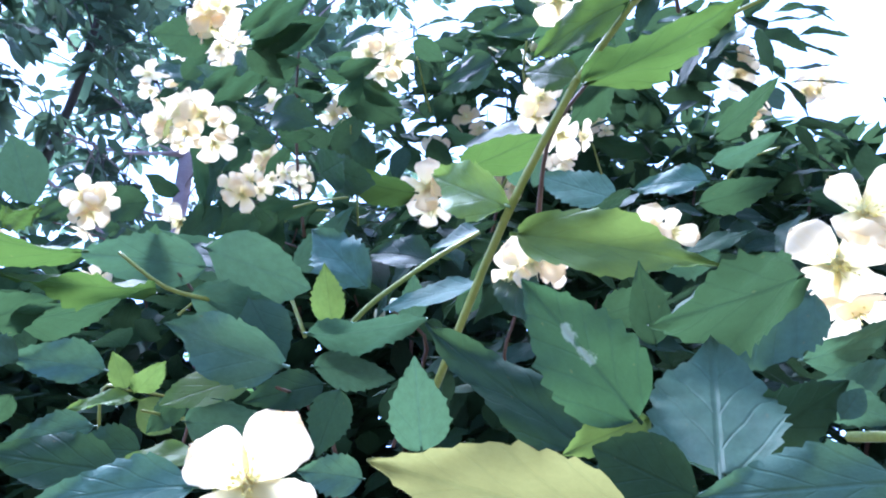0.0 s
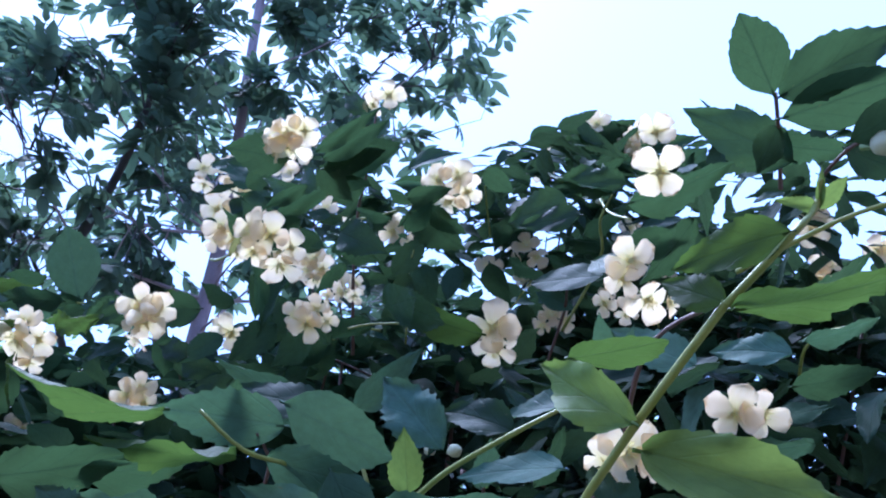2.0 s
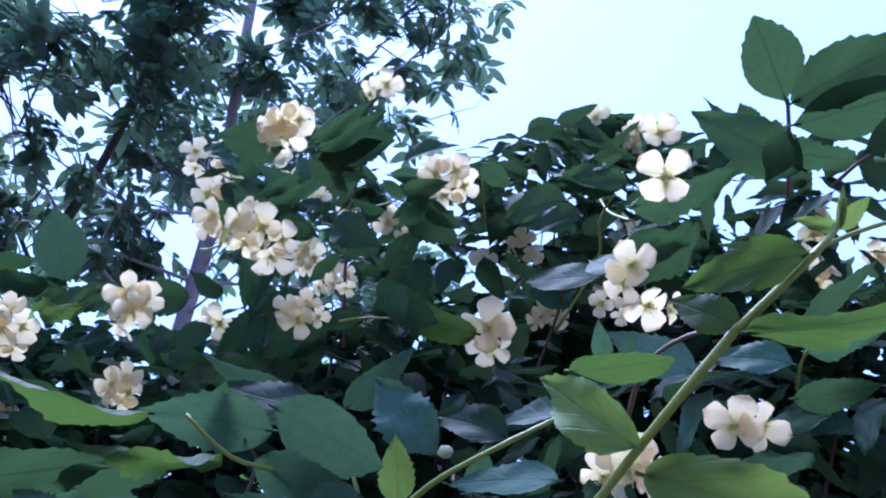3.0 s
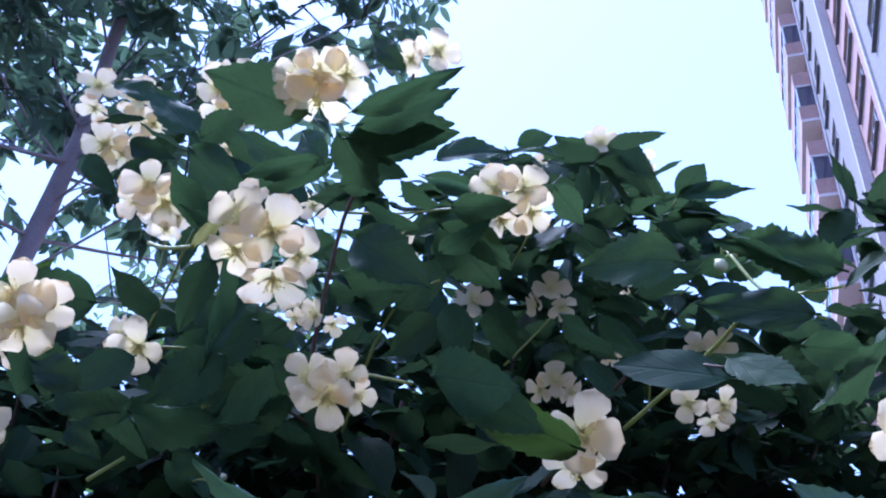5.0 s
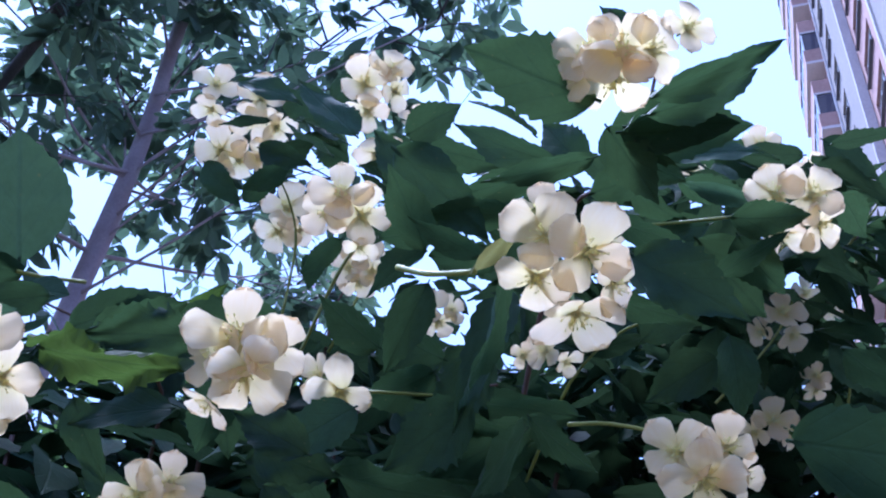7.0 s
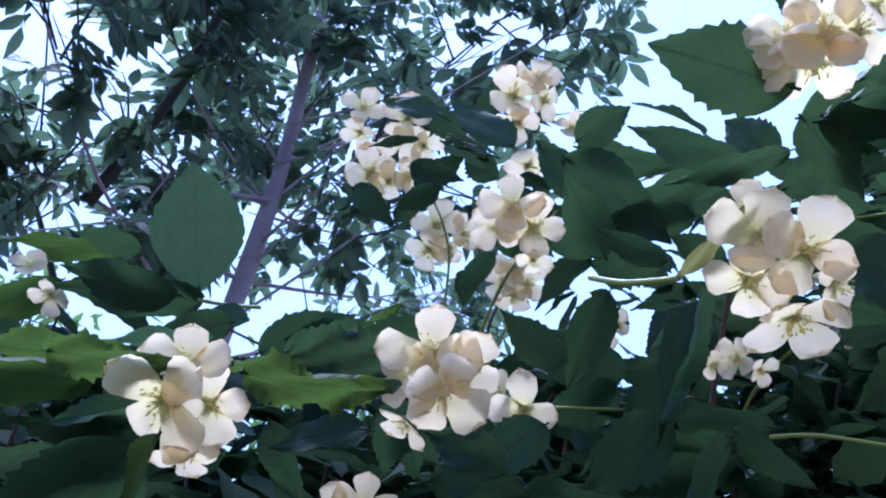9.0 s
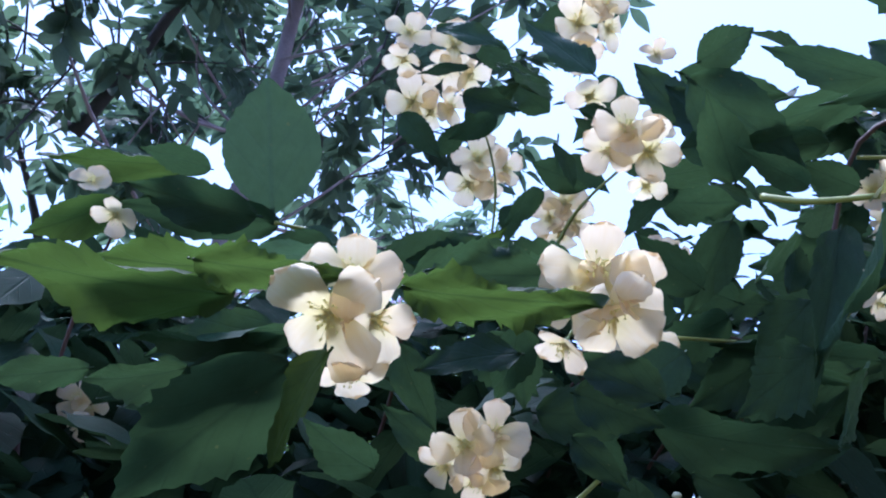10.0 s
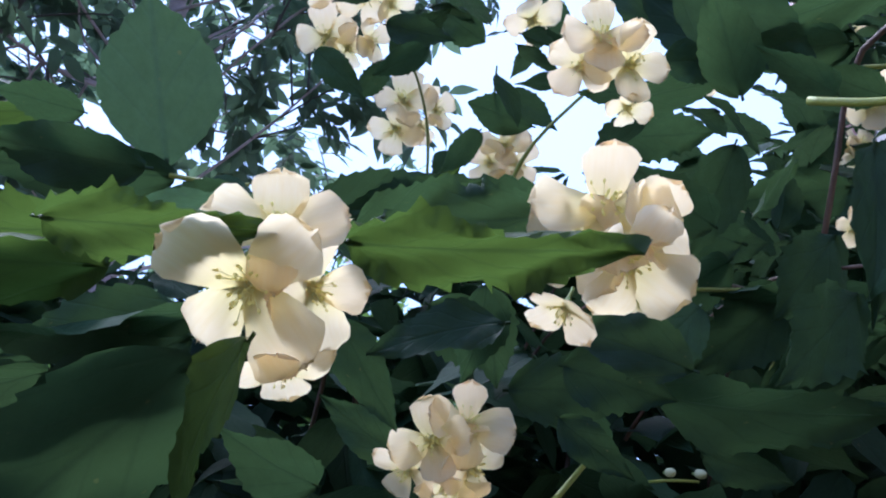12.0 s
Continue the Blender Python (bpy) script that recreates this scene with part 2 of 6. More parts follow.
def blade(rng, long=14, wide=3, half=0.27, peak=0.40, tip=1.0, teeth=0.035, fold=0.18, droop=0.12, wave=0.02, twist=0.0, quilt=0.0, stalk=0.045, rag=0.0):
    """Verts, faces and uvs of a leaf of length 1 along y, upper side +z, petiole below y=0."""
    verts, uvs, faces = [], [], []
    sides = (rng.uniform(0.9, 1.1), rng.uniform(0.9, 1.1))
    nick = [rng.choice((0.2, 0.6, 1.0, 1.4, 2.0)) for k in range(long + 1)]
    for i in range(long + 1):
        y = i / long
        w = half * (max(y, 0.004) / peak) ** (1.05 * peak / (1 - peak)) * ((1 - y) / (1 - peak)) ** 1.05
        w = max(w * (1 - 0.45 * tip * max(0, y - 0.62)), 0.004)
        bend = -droop * y * y
        for j in range(-wide, wide + 1):
            x = w * j / wide * sides[j > 0]
            if rag:
                # eaten rim: shallow bays, other ones on either half
                x *= 1 + rag * (math.sin(9.5 * y + 2.4 * (j > 0)) + 0.7 * math.sin(23 * y + 1.1 * (j > 0))) * abs(j) / wide
            y2 = y
            if abs(j) == wide and 0 < i < long:
                # teeth lean towards the tip, one in three rows
                k = i % 3 if long > 8 else i % 2
                x *= 1 + teeth * (-0.7, 0.2, 1.4)[k if long > 8 else k * 2] * nick[i]
                y2 = y + (0.0, 0.004, 0.012)[k]
            z = bend + fold * abs(x) + wave * math.sin(11 * y + 1.5 * j + nick[i] * 0.25) * (abs(j) / wide) + twist * x * y
            z += quilt * math.sin(26.4 * (y - 0.9 * (abs(x) / (2.2 * half)) ** 0.8)) * (0.0 if j == 0 else 1.0)
            verts.append((x, y2, z))
            uvs.append((0.5 + x / (2.2 * half), y))
    n = 2 * wide + 1
    for i in range(long):
        for j in range(n - 1):
            a = i * n + j
            faces.append((a, a + 1, a + n + 1, a + n))
    # petiole: a thin three-sided stalk
    b = len(verts)
    for y, r in ((-stalk, 0.013), (0.06, 0.012)):
        for q in range(3):
            ang = q * 2.094
            verts.append((r * math.cos(ang), y, r * math.sin(ang) - 0.006))
            uvs.append((0.5, 0.0))
    for q in range(3):
        faces.append((b + q, b + (q + 1) % 3, b + 3 + (q + 1) % 3, b + 3 + q))
    return verts, faces, uvs


rng = random.Random(7)
LEAF_SHAPES = []
for k in range(9):
    LEAF_SHAPES.append(blade(rng, half=rng.uniform(0.20, 0.265), peak=rng.uniform(0.34, 0.42), teeth=rng.uniform(0.028, 0.055), long=30, fold=rng.uniform(0.0, 0.35),
                             droop=rng.uniform(-0.05, 0.30), wave=rng.uniform(0.012, 0.04), twist=rng.uniform(-0.25, 0.25), quilt=rng.uniform(0.003, 0.006)))
# two slender leaves of the new shoots
for k in range(2):
    LEAF_SHAPES.append(blade(rng, half=0.2, peak=0.36, tip=1.6, teeth=0.035, long=30, fold=0.3, droop=0.10 + 0.08 * k, wave=0.036, twist=0.15, quilt=0.006))
# a ragged wavy leaf and a broad blunt one
LEAF_SHAPES.append(blade(rng, half=0.25, peak=0.42, teeth=0.07, long=30, fold=0.14, droop=0.16, wave=0.05, twist=0.2, quilt=0.006, stalk=0.0))
LEAF_SHAPES.append(blade(rng, half=0.27, peak=0.47, tip=0.2, teeth=0.03, long=30, fold=0.05, droop=0.05, wave=0.012, quilt=0.003))
# a leaf with a frayed rim
LEAF_SHAPES.append(blade(random.Random(3), half=0.24, peak=0.36, tip=1.2, teeth=0.09, long=42, wide=4, fold=0.10, droop=0.10, wave=0.05, quilt=0.007, rag=0.13))
LEAF_MESHES = [mesh_from("leaf", *s[:2], LEAF, s[2]) for s in LEAF_SHAPES]
YOUNG_MESHES = [mesh_from("leaf", *s[:2], LEAF_YOUNG, s[2]) for s in LEAF_SHAPES]
SICK_MESHES = [mesh_from("leaf", *s[:2], LEAF_SICK, s[2]) for s in LEAF_SHAPES[4:6]]
# the same shapes in the colours that hold the painted sky sheen
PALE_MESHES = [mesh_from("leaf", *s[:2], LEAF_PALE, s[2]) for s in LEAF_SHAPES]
FRESH_MESHES = [mesh_from("leaf", *s[:2], LEAF_FRESH, s[2]) for s in LEAF_SHAPES]
MARKED_MESHES = [mesh_from("leaf", *s[:2], LEAF_MARKED, s[2]) for s in LEAF_SHAPES[6:8]]
# plain low shapes for the mass of the foliage
LOW_SHAPES = [blade(rng, long=7, wide=1, half=rng.uniform(0.24, 0.3), fold=rng.uniform(0, 0.3), droop=rng.uniform(-0.05, 0.3), teeth=0.05) for k in range(6)]


def petal_shape(rng, notch, cup, curl, broad):
    """Obovate petal on a narrow claw, its rim uneven and softly ruffled."""
    verts, uvs, faces = [], [], []
    long, wide = 11, 4
    lean = rng.uniform(-0.08, 0.08)
    phase = rng.uniform(0, 6.28)
    for i in range(long + 1):
        y = math.sin(math.pi / 2 * i / long) ** 0.92
        w = broad * 1.28 * y**0.6 * (1 - max(0.0, (y - 0.5) / 0.5) ** 2.4) ** 0.5 + 0.03
        for j in range(-wide, wide + 1):
            s = j / wide
            rim = max(abs(s), max(0.0, (y - 0.7) / 0.3))
            x = w * s * (1 + (rng.uniform(-0.06, 0.05) if abs(j) == wide else 0)) + lean * y * y
            yy = y - 0.09 * s * s * y * y - (notch * max(0, 1 - abs(s) * 2.2) if i > long - 3 else 0) + (rng.uniform(-0.05, 0.03) if i > long - 2 else 0)
            z = cup * y * y - curl * max(0, y - 0.5) ** 2 * 2.2 + 0.35 * x * x + 0.035 * rim * math.sin(5 * s + 6 * y + phase) + rng.uniform(-0.006, 0.006)
            verts.append((x, yy * 1.0 + 0.01, z))
            uvs.append((0.5 + 0.8 * x, y))
    n = 2 * wide + 1
    for i in range(long):
        for j in range(n - 1):
            a = i * n + j
            faces.append((a, a + 1, a + n + 1, a + n))
    return verts, faces, uvs


PETALS = []
for k in range(9):
    s = petal_shape(rng, rng.uniform(0.0, 0.10), rng.uniform(0.05, 0.3), rng.uniform(-0.1, 0.6), rng.uniform(0.34, 0.41))
    PETALS.append(mesh_from("petal", s[0], s[1], PETAL, s[2]))


def heart_mesh(rng, stamens):
    """Centre of a flower, radius 1: calyx below, a brush of stamens with anthers above."""
    verts, faces, mats = [], [], []

    def rod(a, b, r0, r1, sides, mat):
        a, b = Vector(a), Vector(b)
        q = (b - a).to_track_quat("Z", "Y")
        o = len(verts)
        for p, r in ((a, r0), (b, r1)):
            for s in range(sides):
                ang = s * 2 * math.pi / sides
                verts.append(p + q @ Vector((r * math.cos(ang), r * math.sin(ang), 0)))
        for s in range(sides):
            faces.append((o + s, o + (s + 1) % sides, o + sides + (s + 1) % sides, o + sides + s))
            mats.append(mat)
        faces.append(tuple(range(o + sides, o + 2 * sides)))
        mats.append(mat)

    rod((0, 0, -0.62), (0, 0, -0.30), 0.045, 0.05, 5, 0)
    rod((0, 0, -0.30), (0, 0, -0.02), 0.06, 0.17, 7, 0)
    rod((0, 0, -0.02), (0, 0, 0.03), 0.17, 0.10, 7, 1)
    for q in range(4):
        ang = q * math.pi / 2 + 0.78
        rod((0.14 * math.cos(ang), 0.14 * math.sin(ang), -0.05), (0.36 * math.cos(ang), 0.36 * math.sin(ang), -0.04), 0.08, 0.012, 4, 0)
    for q in range(stamens):
        ang, lean = rng.uniform(0, 6.283), rng.uniform(0.1, 1.05)
        far = rng.uniform(0.22, 0.42)
        tip = Vector((math.cos(ang) * math.sin(lean), math.sin(ang) * math.sin(lean), math.cos(lean))) * far
        rod((0.07 * math.cos(ang), 0.07 * math.sin(ang), 0.0), tip, 0.006, 0.005, 3, 1)
        rod(tip - Vector((0, 0, 0.012)), tip + Vector((0.02 * math.cos(ang), 0.02 * math.sin(ang), 0.05)), 0.022, 0.016, 4, 2)
    me = mesh_from("flower", verts, faces, (CALYX, STAMEN, ANTHER), smooth=False)
    me.polygons.foreach_set("material_index", mats)
    return me


HEARTS = [heart_mesh(rng, 26) for k in range(3)]


def tube(name, points, radii, material, sides=7):
    """A tapered stem through the points, closed at the tip."""
    pts = [Vector(p) for p in points]
    fine, rad = [], []
    for i in range(len(pts) - 1):
        p0, p1, p2, p3 = pts[max(i - 1, 0)], pts[i], pts[i + 1], pts[min(i + 2, len(pts) - 1)]
        for s in range(4):
            u = s / 4
            fine.append(0.5 * (2 * p1 + (p2 - p0) * u + (2 * p0 - 5 * p1 + 4 * p2 - p3) * u * u + (3 * p1 - p0 - 3 * p2 + p3) * u**3))
            rad.append(radii[0] + (radii[1] - radii[0]) * (i + u) / (len(pts) - 1))
    fine.append(pts[-1])
    rad.append(radii[1])
    verts, faces = [], []
    for i, p in enumerate(fine):
        d = (fine[min(i + 1, len(fine) - 1)] - fine[max(i - 1, 0)]).normalized()
        q = d.to_track_quat("Z", "Y")
        for s in range(sides):
            ang = s * 2 * math.pi / sides
            verts.append(p + q @ Vector((math.cos(ang), math.sin(ang), 0)) * rad[i] * (1.18 if i % 8 == 0 and 0 < i < len(fine) - 1 else 1))
    for i in range(len(fine) - 1):
        for s in range(sides):
            a, b = i * sides + s, i * sides + (s + 1) % sides
            faces.append((a, b, b + sides, a + sides))
    faces.append(tuple(range(len(verts) - sides, len(verts))))
    faces.append(tuple(reversed(range(sides))))
    return mesh_from(name, verts, faces, material)


def box(bm, x0, x1, y0, y1, z0, z1, mat=0):
    r = bmesh.ops.create_cube(bm, size=1.0, matrix=Matrix.Translation(((x0 + x1) / 2, (y0 + y1) / 2, (z0 + z1) / 2)) @ Matrix.Diagonal((x1 - x0, y1 - y0, z1 - z0, 1)))
    for f in {f for v in r["verts"] for f in v.link_faces}:
        f.material_index = mat


# ---- ground ----
def ground_sheet():
    verts, faces = [], []
    steps = [-400, -120, -50, -25, -14, -8, -5, -3, -2, -1, 0, 1, 2, 3, 4, 5, 8, 14, 25, 50, 120, 400]
    for y in steps:
        for x in steps:
            near = max(0.0, 1 - math.hypot(x, y) / 40)
            verts.append((x, y, 0.12 * near * noise.noise(Vector((x * 0.35, y * 0.35, 0)))))
    n = len(steps)
    for i in range(n - 1):
        for j in range(n - 1):
            faces.append((i * n + j, i * n + j + 1, (i + 1) * n + j + 1, (i + 1) * n + j))
    ob = new("ground", mesh_from("ground", verts, faces, SOIL))
    return tagged(ob, "dry brown soil with patches of thin grass", "ground", kind="structure")


ground_sheet()

# added out of view behind the camera, to keep low sky light off the shrub
def sky_blocking_wall():
    bm = bmesh.new()
    box(bm, -14, 14, -3.6, -3.3, -0.1, 4.4)
    ob = new("sky_block_south", mesh_of("sky_block_south", bm, DARK_WALL))
    return tagged(ob, "unseen grey-brown wall added to block the low southern sky", "wall", kind="structure")


sky_blocking_wall()

# ---- apartment building ----
ALONG, OUT, UP = Vector((0.5801, 0.8145, 0)), Vector((-0.8145, 0.5801, 0)), Vector((0, 0, 1))
FACADE = Vector((0.8145, -0.5801, 0)) * 5.78
STOREY = 2.6
FLOORS = 24


def lattice(xs, zs, gaps, y0, y1):
    """One closed sheet from y0 back to y1 over the grid xs by zs, with the cells named in gaps left open."""
    bm = bmesh.new()
    front, rear = [[[bm.verts.new((x, y, z)) for x in xs] for z in zs] for y in (y0, y1)]
    solid = {(i, k) for i in range(len(xs) - 1) for k in range(len(zs) - 1)} - gaps
    for i, k in sorted(solid):
        a, c, d, e = (k, i), (k, i + 1), (k + 1, i + 1), (k + 1, i)
        bm.faces.new([front[p][q] for p, q in (a, c, d, e)])
        bm.faces.new([rear[p][q] for p, q in (e, d, c, a)])
        for near, p, q in (((i, k - 1), c, a), ((i + 1, k), d, c), ((i, k + 1), e, d), ((i - 1, k), a, e)):
            if near not in solid:
                bm.faces.new((front[p[0]][p[1]], front[q[0]][q[1]], rear[q[0]][q[1]], rear[p[0]][p[1]]))
    bmesh.ops.recalc_face_normals(bm, faces=bm.faces)
    return bm


def pierced_wall(xs, y, top, step=1):
    """One wall sheet 0.45 m thick with a window opening in every storey, or every step storeys, between xs[1] and xs[2]."""
    zs, gaps = [0.0], set()
    for f in range(FLOORS):
        if f % step == 0:
            gaps.add((1, len(zs)))
        zs += [f * STOREY + 1.0, f * STOREY + 2.45]
    zs.append(top)
    return lattice(xs, zs, gaps, y, y - 0.45)


def apartment_building():
    house = new("apartment_building")
    house.matrix_world = Matrix(((ALONG.x, OUT.x, 0, FACADE.x), (ALONG.y, OUT.y, 0, FACADE.y), (0, 0, 1, 0), (0, 0, 0, 1)))
    tagged(house, "tall pink and grey plastered apartment block with balconies", "building")
    # local: x along the facade, y out of it, z up
    top = FLOORS * STOREY + 1.0
    bands = ((2.0, 9.0, LILAC), (9.0, 17.5, PINK), (17.5, 23.2, LILAC), (23.2, 28.6, PINK), (28.6, 33.9, LILAC), (33.9, 41.0, PINK))
    wins = {0: (4.6, 6.6), 1: (11.4, 14.6), 2: (19.7, 22.0), 3: (25.4, 28.0), 4: (31.4, 33.2), 5: (35.4, 38.0)}
    for b, (x0, x1, mat) in enumerate(bands):
        w0, w1 = wins[b]
        back_y = -0.32 if mat is PINK and b != 5 else 0.0
        bm = pierced_wall((x0, w0, w1, x1), back_y, top, 2 if b == 2 else 1)
        part("wall", mesh_of("wall", bm, mat), house, "pink plaster wall" if mat is PINK else "grey plaster wall")
    for x in (9.0, 17.5, 23.2, 28.6, 33.9):
        bm = bmesh.new()
        box(bm, x - 0.12, x + 0.12, -0.3, 0.09, 0.0, top)
        part("pilaster", mesh_of("pilaster", bm, TRIM), house, "pale vertical plaster strip")
    bm = bmesh.new()
    box(bm, 1.5, 41.5, -12.0, 0.35, top, top + 0.5)
    part("roof", mesh_of("roof", bm, SLAB), house, "flat roof slab")
    bm = bmesh.new()
    box(bm, 2.0, 41.0, -12.0, -11.6, 0, top)
    box(bm, 2.0, 2.4, -11.6, -0.8, 0, top)
    box(bm, 40.6, 41.0, -11.6, -0.8, 0, top)
    part("wall", mesh_of("wall", bm, PINK), house, "pink plaster rear and end walls")

    def window(x0, x1, y, z0, z1, panes, sill):
        t = 0.07
        xs = [x0]
        for k in range(panes):
            xs += [x0 + (x1 - x0 - t) * k / panes + t, x0 + (x1 - x0 - t) * (k + 1) / panes]
        xs.append(x1)
        bm = lattice(xs, (z0, z0 + t, z1 - t, z1), {(2 * k + 1, 1) for k in range(panes)}, y - 0.13, y - 0.2)
        w = part("window", mesh_of("window", bm, FRAME), house)
        bm = bmesh.new()
        box(bm, x0 + 0.02, x1 - 0.02, y - 0.175, y - 0.16, z0 + 0.02, z1 - 0.02)
        part("pane", mesh_of("pane", bm, GLASS), w, "dark reflecting glass")
        if sill:
            bm = bmesh.new()
            box(bm, x0 - 0.05, x1 + 0.05, y - 0.13, y + 0.14, z0 - 0.06, z0 - 0.005)
            part("sill", mesh_of("sill", bm, SILL), w, "dark metal sill")

    for f in range(2, FLOORS):
        for b, (w0, w1) in wins.items():
            if b == 5:
                continue
            y = -0.32 if b in (1, 3) else 0.0
            if b == 2 and f % 2:
                continue
            window(w0, w1, y, f * STOREY + 1.0, f * STOREY + 2.45, 3 if w1 - w0 > 2.5 else 2, True)

    # balconies on the far stretch: slab, parapet, and on every other storey white glazing
    for f in range(2, FLOORS):
        z = f * STOREY
        x0, x1, y1 = 34.15, 39.8, 0.95
        bm = bmesh.new()
        box(bm, x0, x1, 0.0, y1, z, z + 0.18)
        bal = part("balcony", mesh_of("balcony", bm, SLAB), house, "balcony with pink parapet")
        bm = bmesh.new()
        box(bm, x0, x1, y1 - 0.12, y1, z + 0.18, z + 1.15)
        box(bm, x0, x0 + 0.12, 0.0, y1 - 0.12, z + 0.18, z + 1.15)
        box(bm, x1 - 0.12, x1, 0.0, y1 - 0.12, z + 0.18, z + 1.15)
        part("parapet", mesh_of("parapet", bm, PINK), bal, "pink rendered parapet")
        if f % 2 == 0:
            bm = bmesh.new()
            for k in range(5):
                x = x0 + (x1 - x0 - 0.08) * k / 4
                box(bm, x, x + 0.08, y1 - 0.1, y1 - 0.02, z + 1.15, z + 2.6)
            box(bm, x0, x0 + 0.08, 0.0, 0.08, z + 1.15, z + 2.6)
            box(bm, x0, x1, y1 - 0.1, y1 - 0.02, z + 2.6, z + 2.68)
            box(bm, x0, x0 + 0.08, 0.0, y1 - 0.1, z + 2.6, z + 2.68)
            part("glazing_frame", mesh_of("glazing_frame", bm, FRAME), bal, "white glazing frame")
            bm = bmesh.new()
            box(bm, x0 + 0.05, x1 - 0.05, y1 - 0.07, y1 - 0.05, z + 1.16, z + 2.59)
            box(bm, x0 + 0.03, x0 + 0.05, 0.05, y1 - 0.1, z + 1.16, z + 2.59)
            part("pane", mesh_of("pane", bm, GLASS), bal, "dark balcony glazing")
    return house


apartment_building()

# ---- mock orange shrub ----
shrub = tagged(new("mock_orange_shrub"), "tall mock orange shrub with white flowers and dark toothed leaves", "shrub")
shrub.location = (-0.1, 1.3, 0.0)
SHRUB_BACK = Matrix.Translation((0.1, -1.3, 0.0))
leaf_rng = random.Random(21)


def leaf(b, t, n, wide=1.0, kind="mature", shape=None):
    """One leaf from its base b to its tip t, its upper face towards n."""
    b, t, n = Vector(b), Vector(t), Vector(n)
    y = t - b
    size = y.length
    y.normalize()
    x = y.cross(n).normalized()
    z = x.cross(y)
    pool = {"mature": LEAF_MESHES, "young": YOUNG_MESHES, "sick": SICK_MESHES, "marked": MARKED_MESHES, "fresh": FRESH_MESHES, "pale": PALE_MESHES}[kind]
    me = pool[leaf_rng.randrange(min(13, len(pool))) if shape is None else shape]
    ob = part("leaf", me, shrub, {"young": "fresh yellow-green young leaf", "sick": "yellowing leaf", "fresh": "light green leaf of a new shoot", "pale": "shrub leaf with bluish sky sheen put into its colour", "marked": "broad leaf with pale insect-eaten blotches"}.get(kind, ""))
    m = Matrix((x, y, z)).transposed().to_4x4()
    ob.matrix_basis = SHRUB_BACK @ Matrix.Translation(b) @ m @ Matrix.Diagonal((size * wide, size, size, 1))
    return ob


flower_rng = random.Random(5)


def flower(c, n, up, size, petals=4, open_=8):
    """One flower with its petals: centre, the way it faces, the way its first petal points, its breadth; open_ lifts (+) or lays back (-) the petals."""
    z = Vector(n).normalized()
    x = Vector(up).cross(z).normalized()
    y = z.cross(x)
    r = size / 2
    ob = part("flower", HEARTS[flower_rng.randrange(len(HEARTS))], shrub)
    ob.matrix_basis = SHRUB_BACK @ Matrix.Translation(Vector(c)) @ Matrix((x, y, z)).transposed().to_4x4() @ Matrix.Scale(r, 4)
    for k in range(petals):
        ang = 2 * math.pi * k / petals + flower_rng.uniform(-0.16, 0.16)
        lift = radians(flower_rng.uniform(-9, 12) + open_)
        s = flower_rng.uniform(0.9, 1.12)
        p = part("petal", PETALS[flower_rng.randrange(len(PETALS))], ob)
        p.matrix_basis = Matrix.Rotation(ang, 4, "Z") @ Matrix.Rotation(lift, 4, "X") @ Matrix.Translation((0, 0, 0.02 * (k % 2))) @ Matrix.Diagonal((s * flower_rng.uniform(0.98, 1.2), s, s, 1))
    return ob


def bud(c, n, size):
    """A closed flower bud: an egg of folded petals on a short green cup."""
    verts, faces = [], []
    rings = ((-0.9, 0.12), (-0.5, 0.16), (-0.42, 0.34), (-0.1, 0.48), (0.25, 0.45), (0.55, 0.28), (0.75, 0.06))
    for z, r in rings:
        for s in range(8):
            a = s * math.pi / 4
            k = 1.0 if s % 2 else 0.9
            verts.append((r * k * math.cos(a), r * k * math.sin(a), z))
    for i in range(len(rings) - 1):
        for s in range(8):
            p, q = i * 8 + s, i * 8 + (s + 1) % 8
            faces.append((p, q, q + 8, p + 8))
    faces.append(tuple(range(len(verts) - 8, len(verts))))
    me = mesh_from("bud", verts, faces, (BUD, CALYX))
    me.polygons.foreach_set("material_index", [1] * 8 + [0] * (len(faces) - 8))
    ob = part("bud", me, shrub, "closed cream flower bud")
    ob.matrix_basis = SHRUB_BACK @ Matrix.Translation(Vector(c)) @ Vector(n).to_track_quat("Z", "Y").to_matrix().to_4x4() @ Matrix.Scale(size, 4)
    return ob


def cluster(c, n, count, size=0.031, spread=0.4):
    """A loose cyme of flowers round c that faces n."""
    c, n = Vector(c), Vector(n).normalized()
    q = n.to_track_quat("Z", "Y")
    start = flower_rng.uniform(0, 6.28)
    for k in range(count):
        ang = start + k * 2.4
        r = size * spread * (0.35 + 0.65 * (k / max(count - 1, 1))) * (1.0 if count > 1 else 0)
        off = Vector((math.cos(ang), math.sin(ang), flower_rng.uniform(-0.25, 0.35))) * r
        way = (Vector((0, 0, 1.0)) + 0.75 * Vector((math.cos(ang), math.sin(ang), 0)) * (k / max(count, 1) + 0.25)).normalized()
        flower(c + q @ off, q @ way, q @ Vector((math.cos(ang), math.sin(ang), 0)), size * flower_rng.uniform(0.85, 1.1), 4, flower_rng.uniform(4, 14))


def stem(points, r0, r1, kind="green", name="twig"):
    me = tube(name, [Vector(p) - shrub.location for p in points], (r0, r1), {"green": GREEN_STEM, "brown": BROWN_STEM}[kind], 6)
    return part(name, me, shrub, {"green": "smooth green young stem", "brown": "thin reddish-brown stem"}[kind])


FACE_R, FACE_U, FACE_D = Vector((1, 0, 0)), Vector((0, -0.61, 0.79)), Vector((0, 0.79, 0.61))


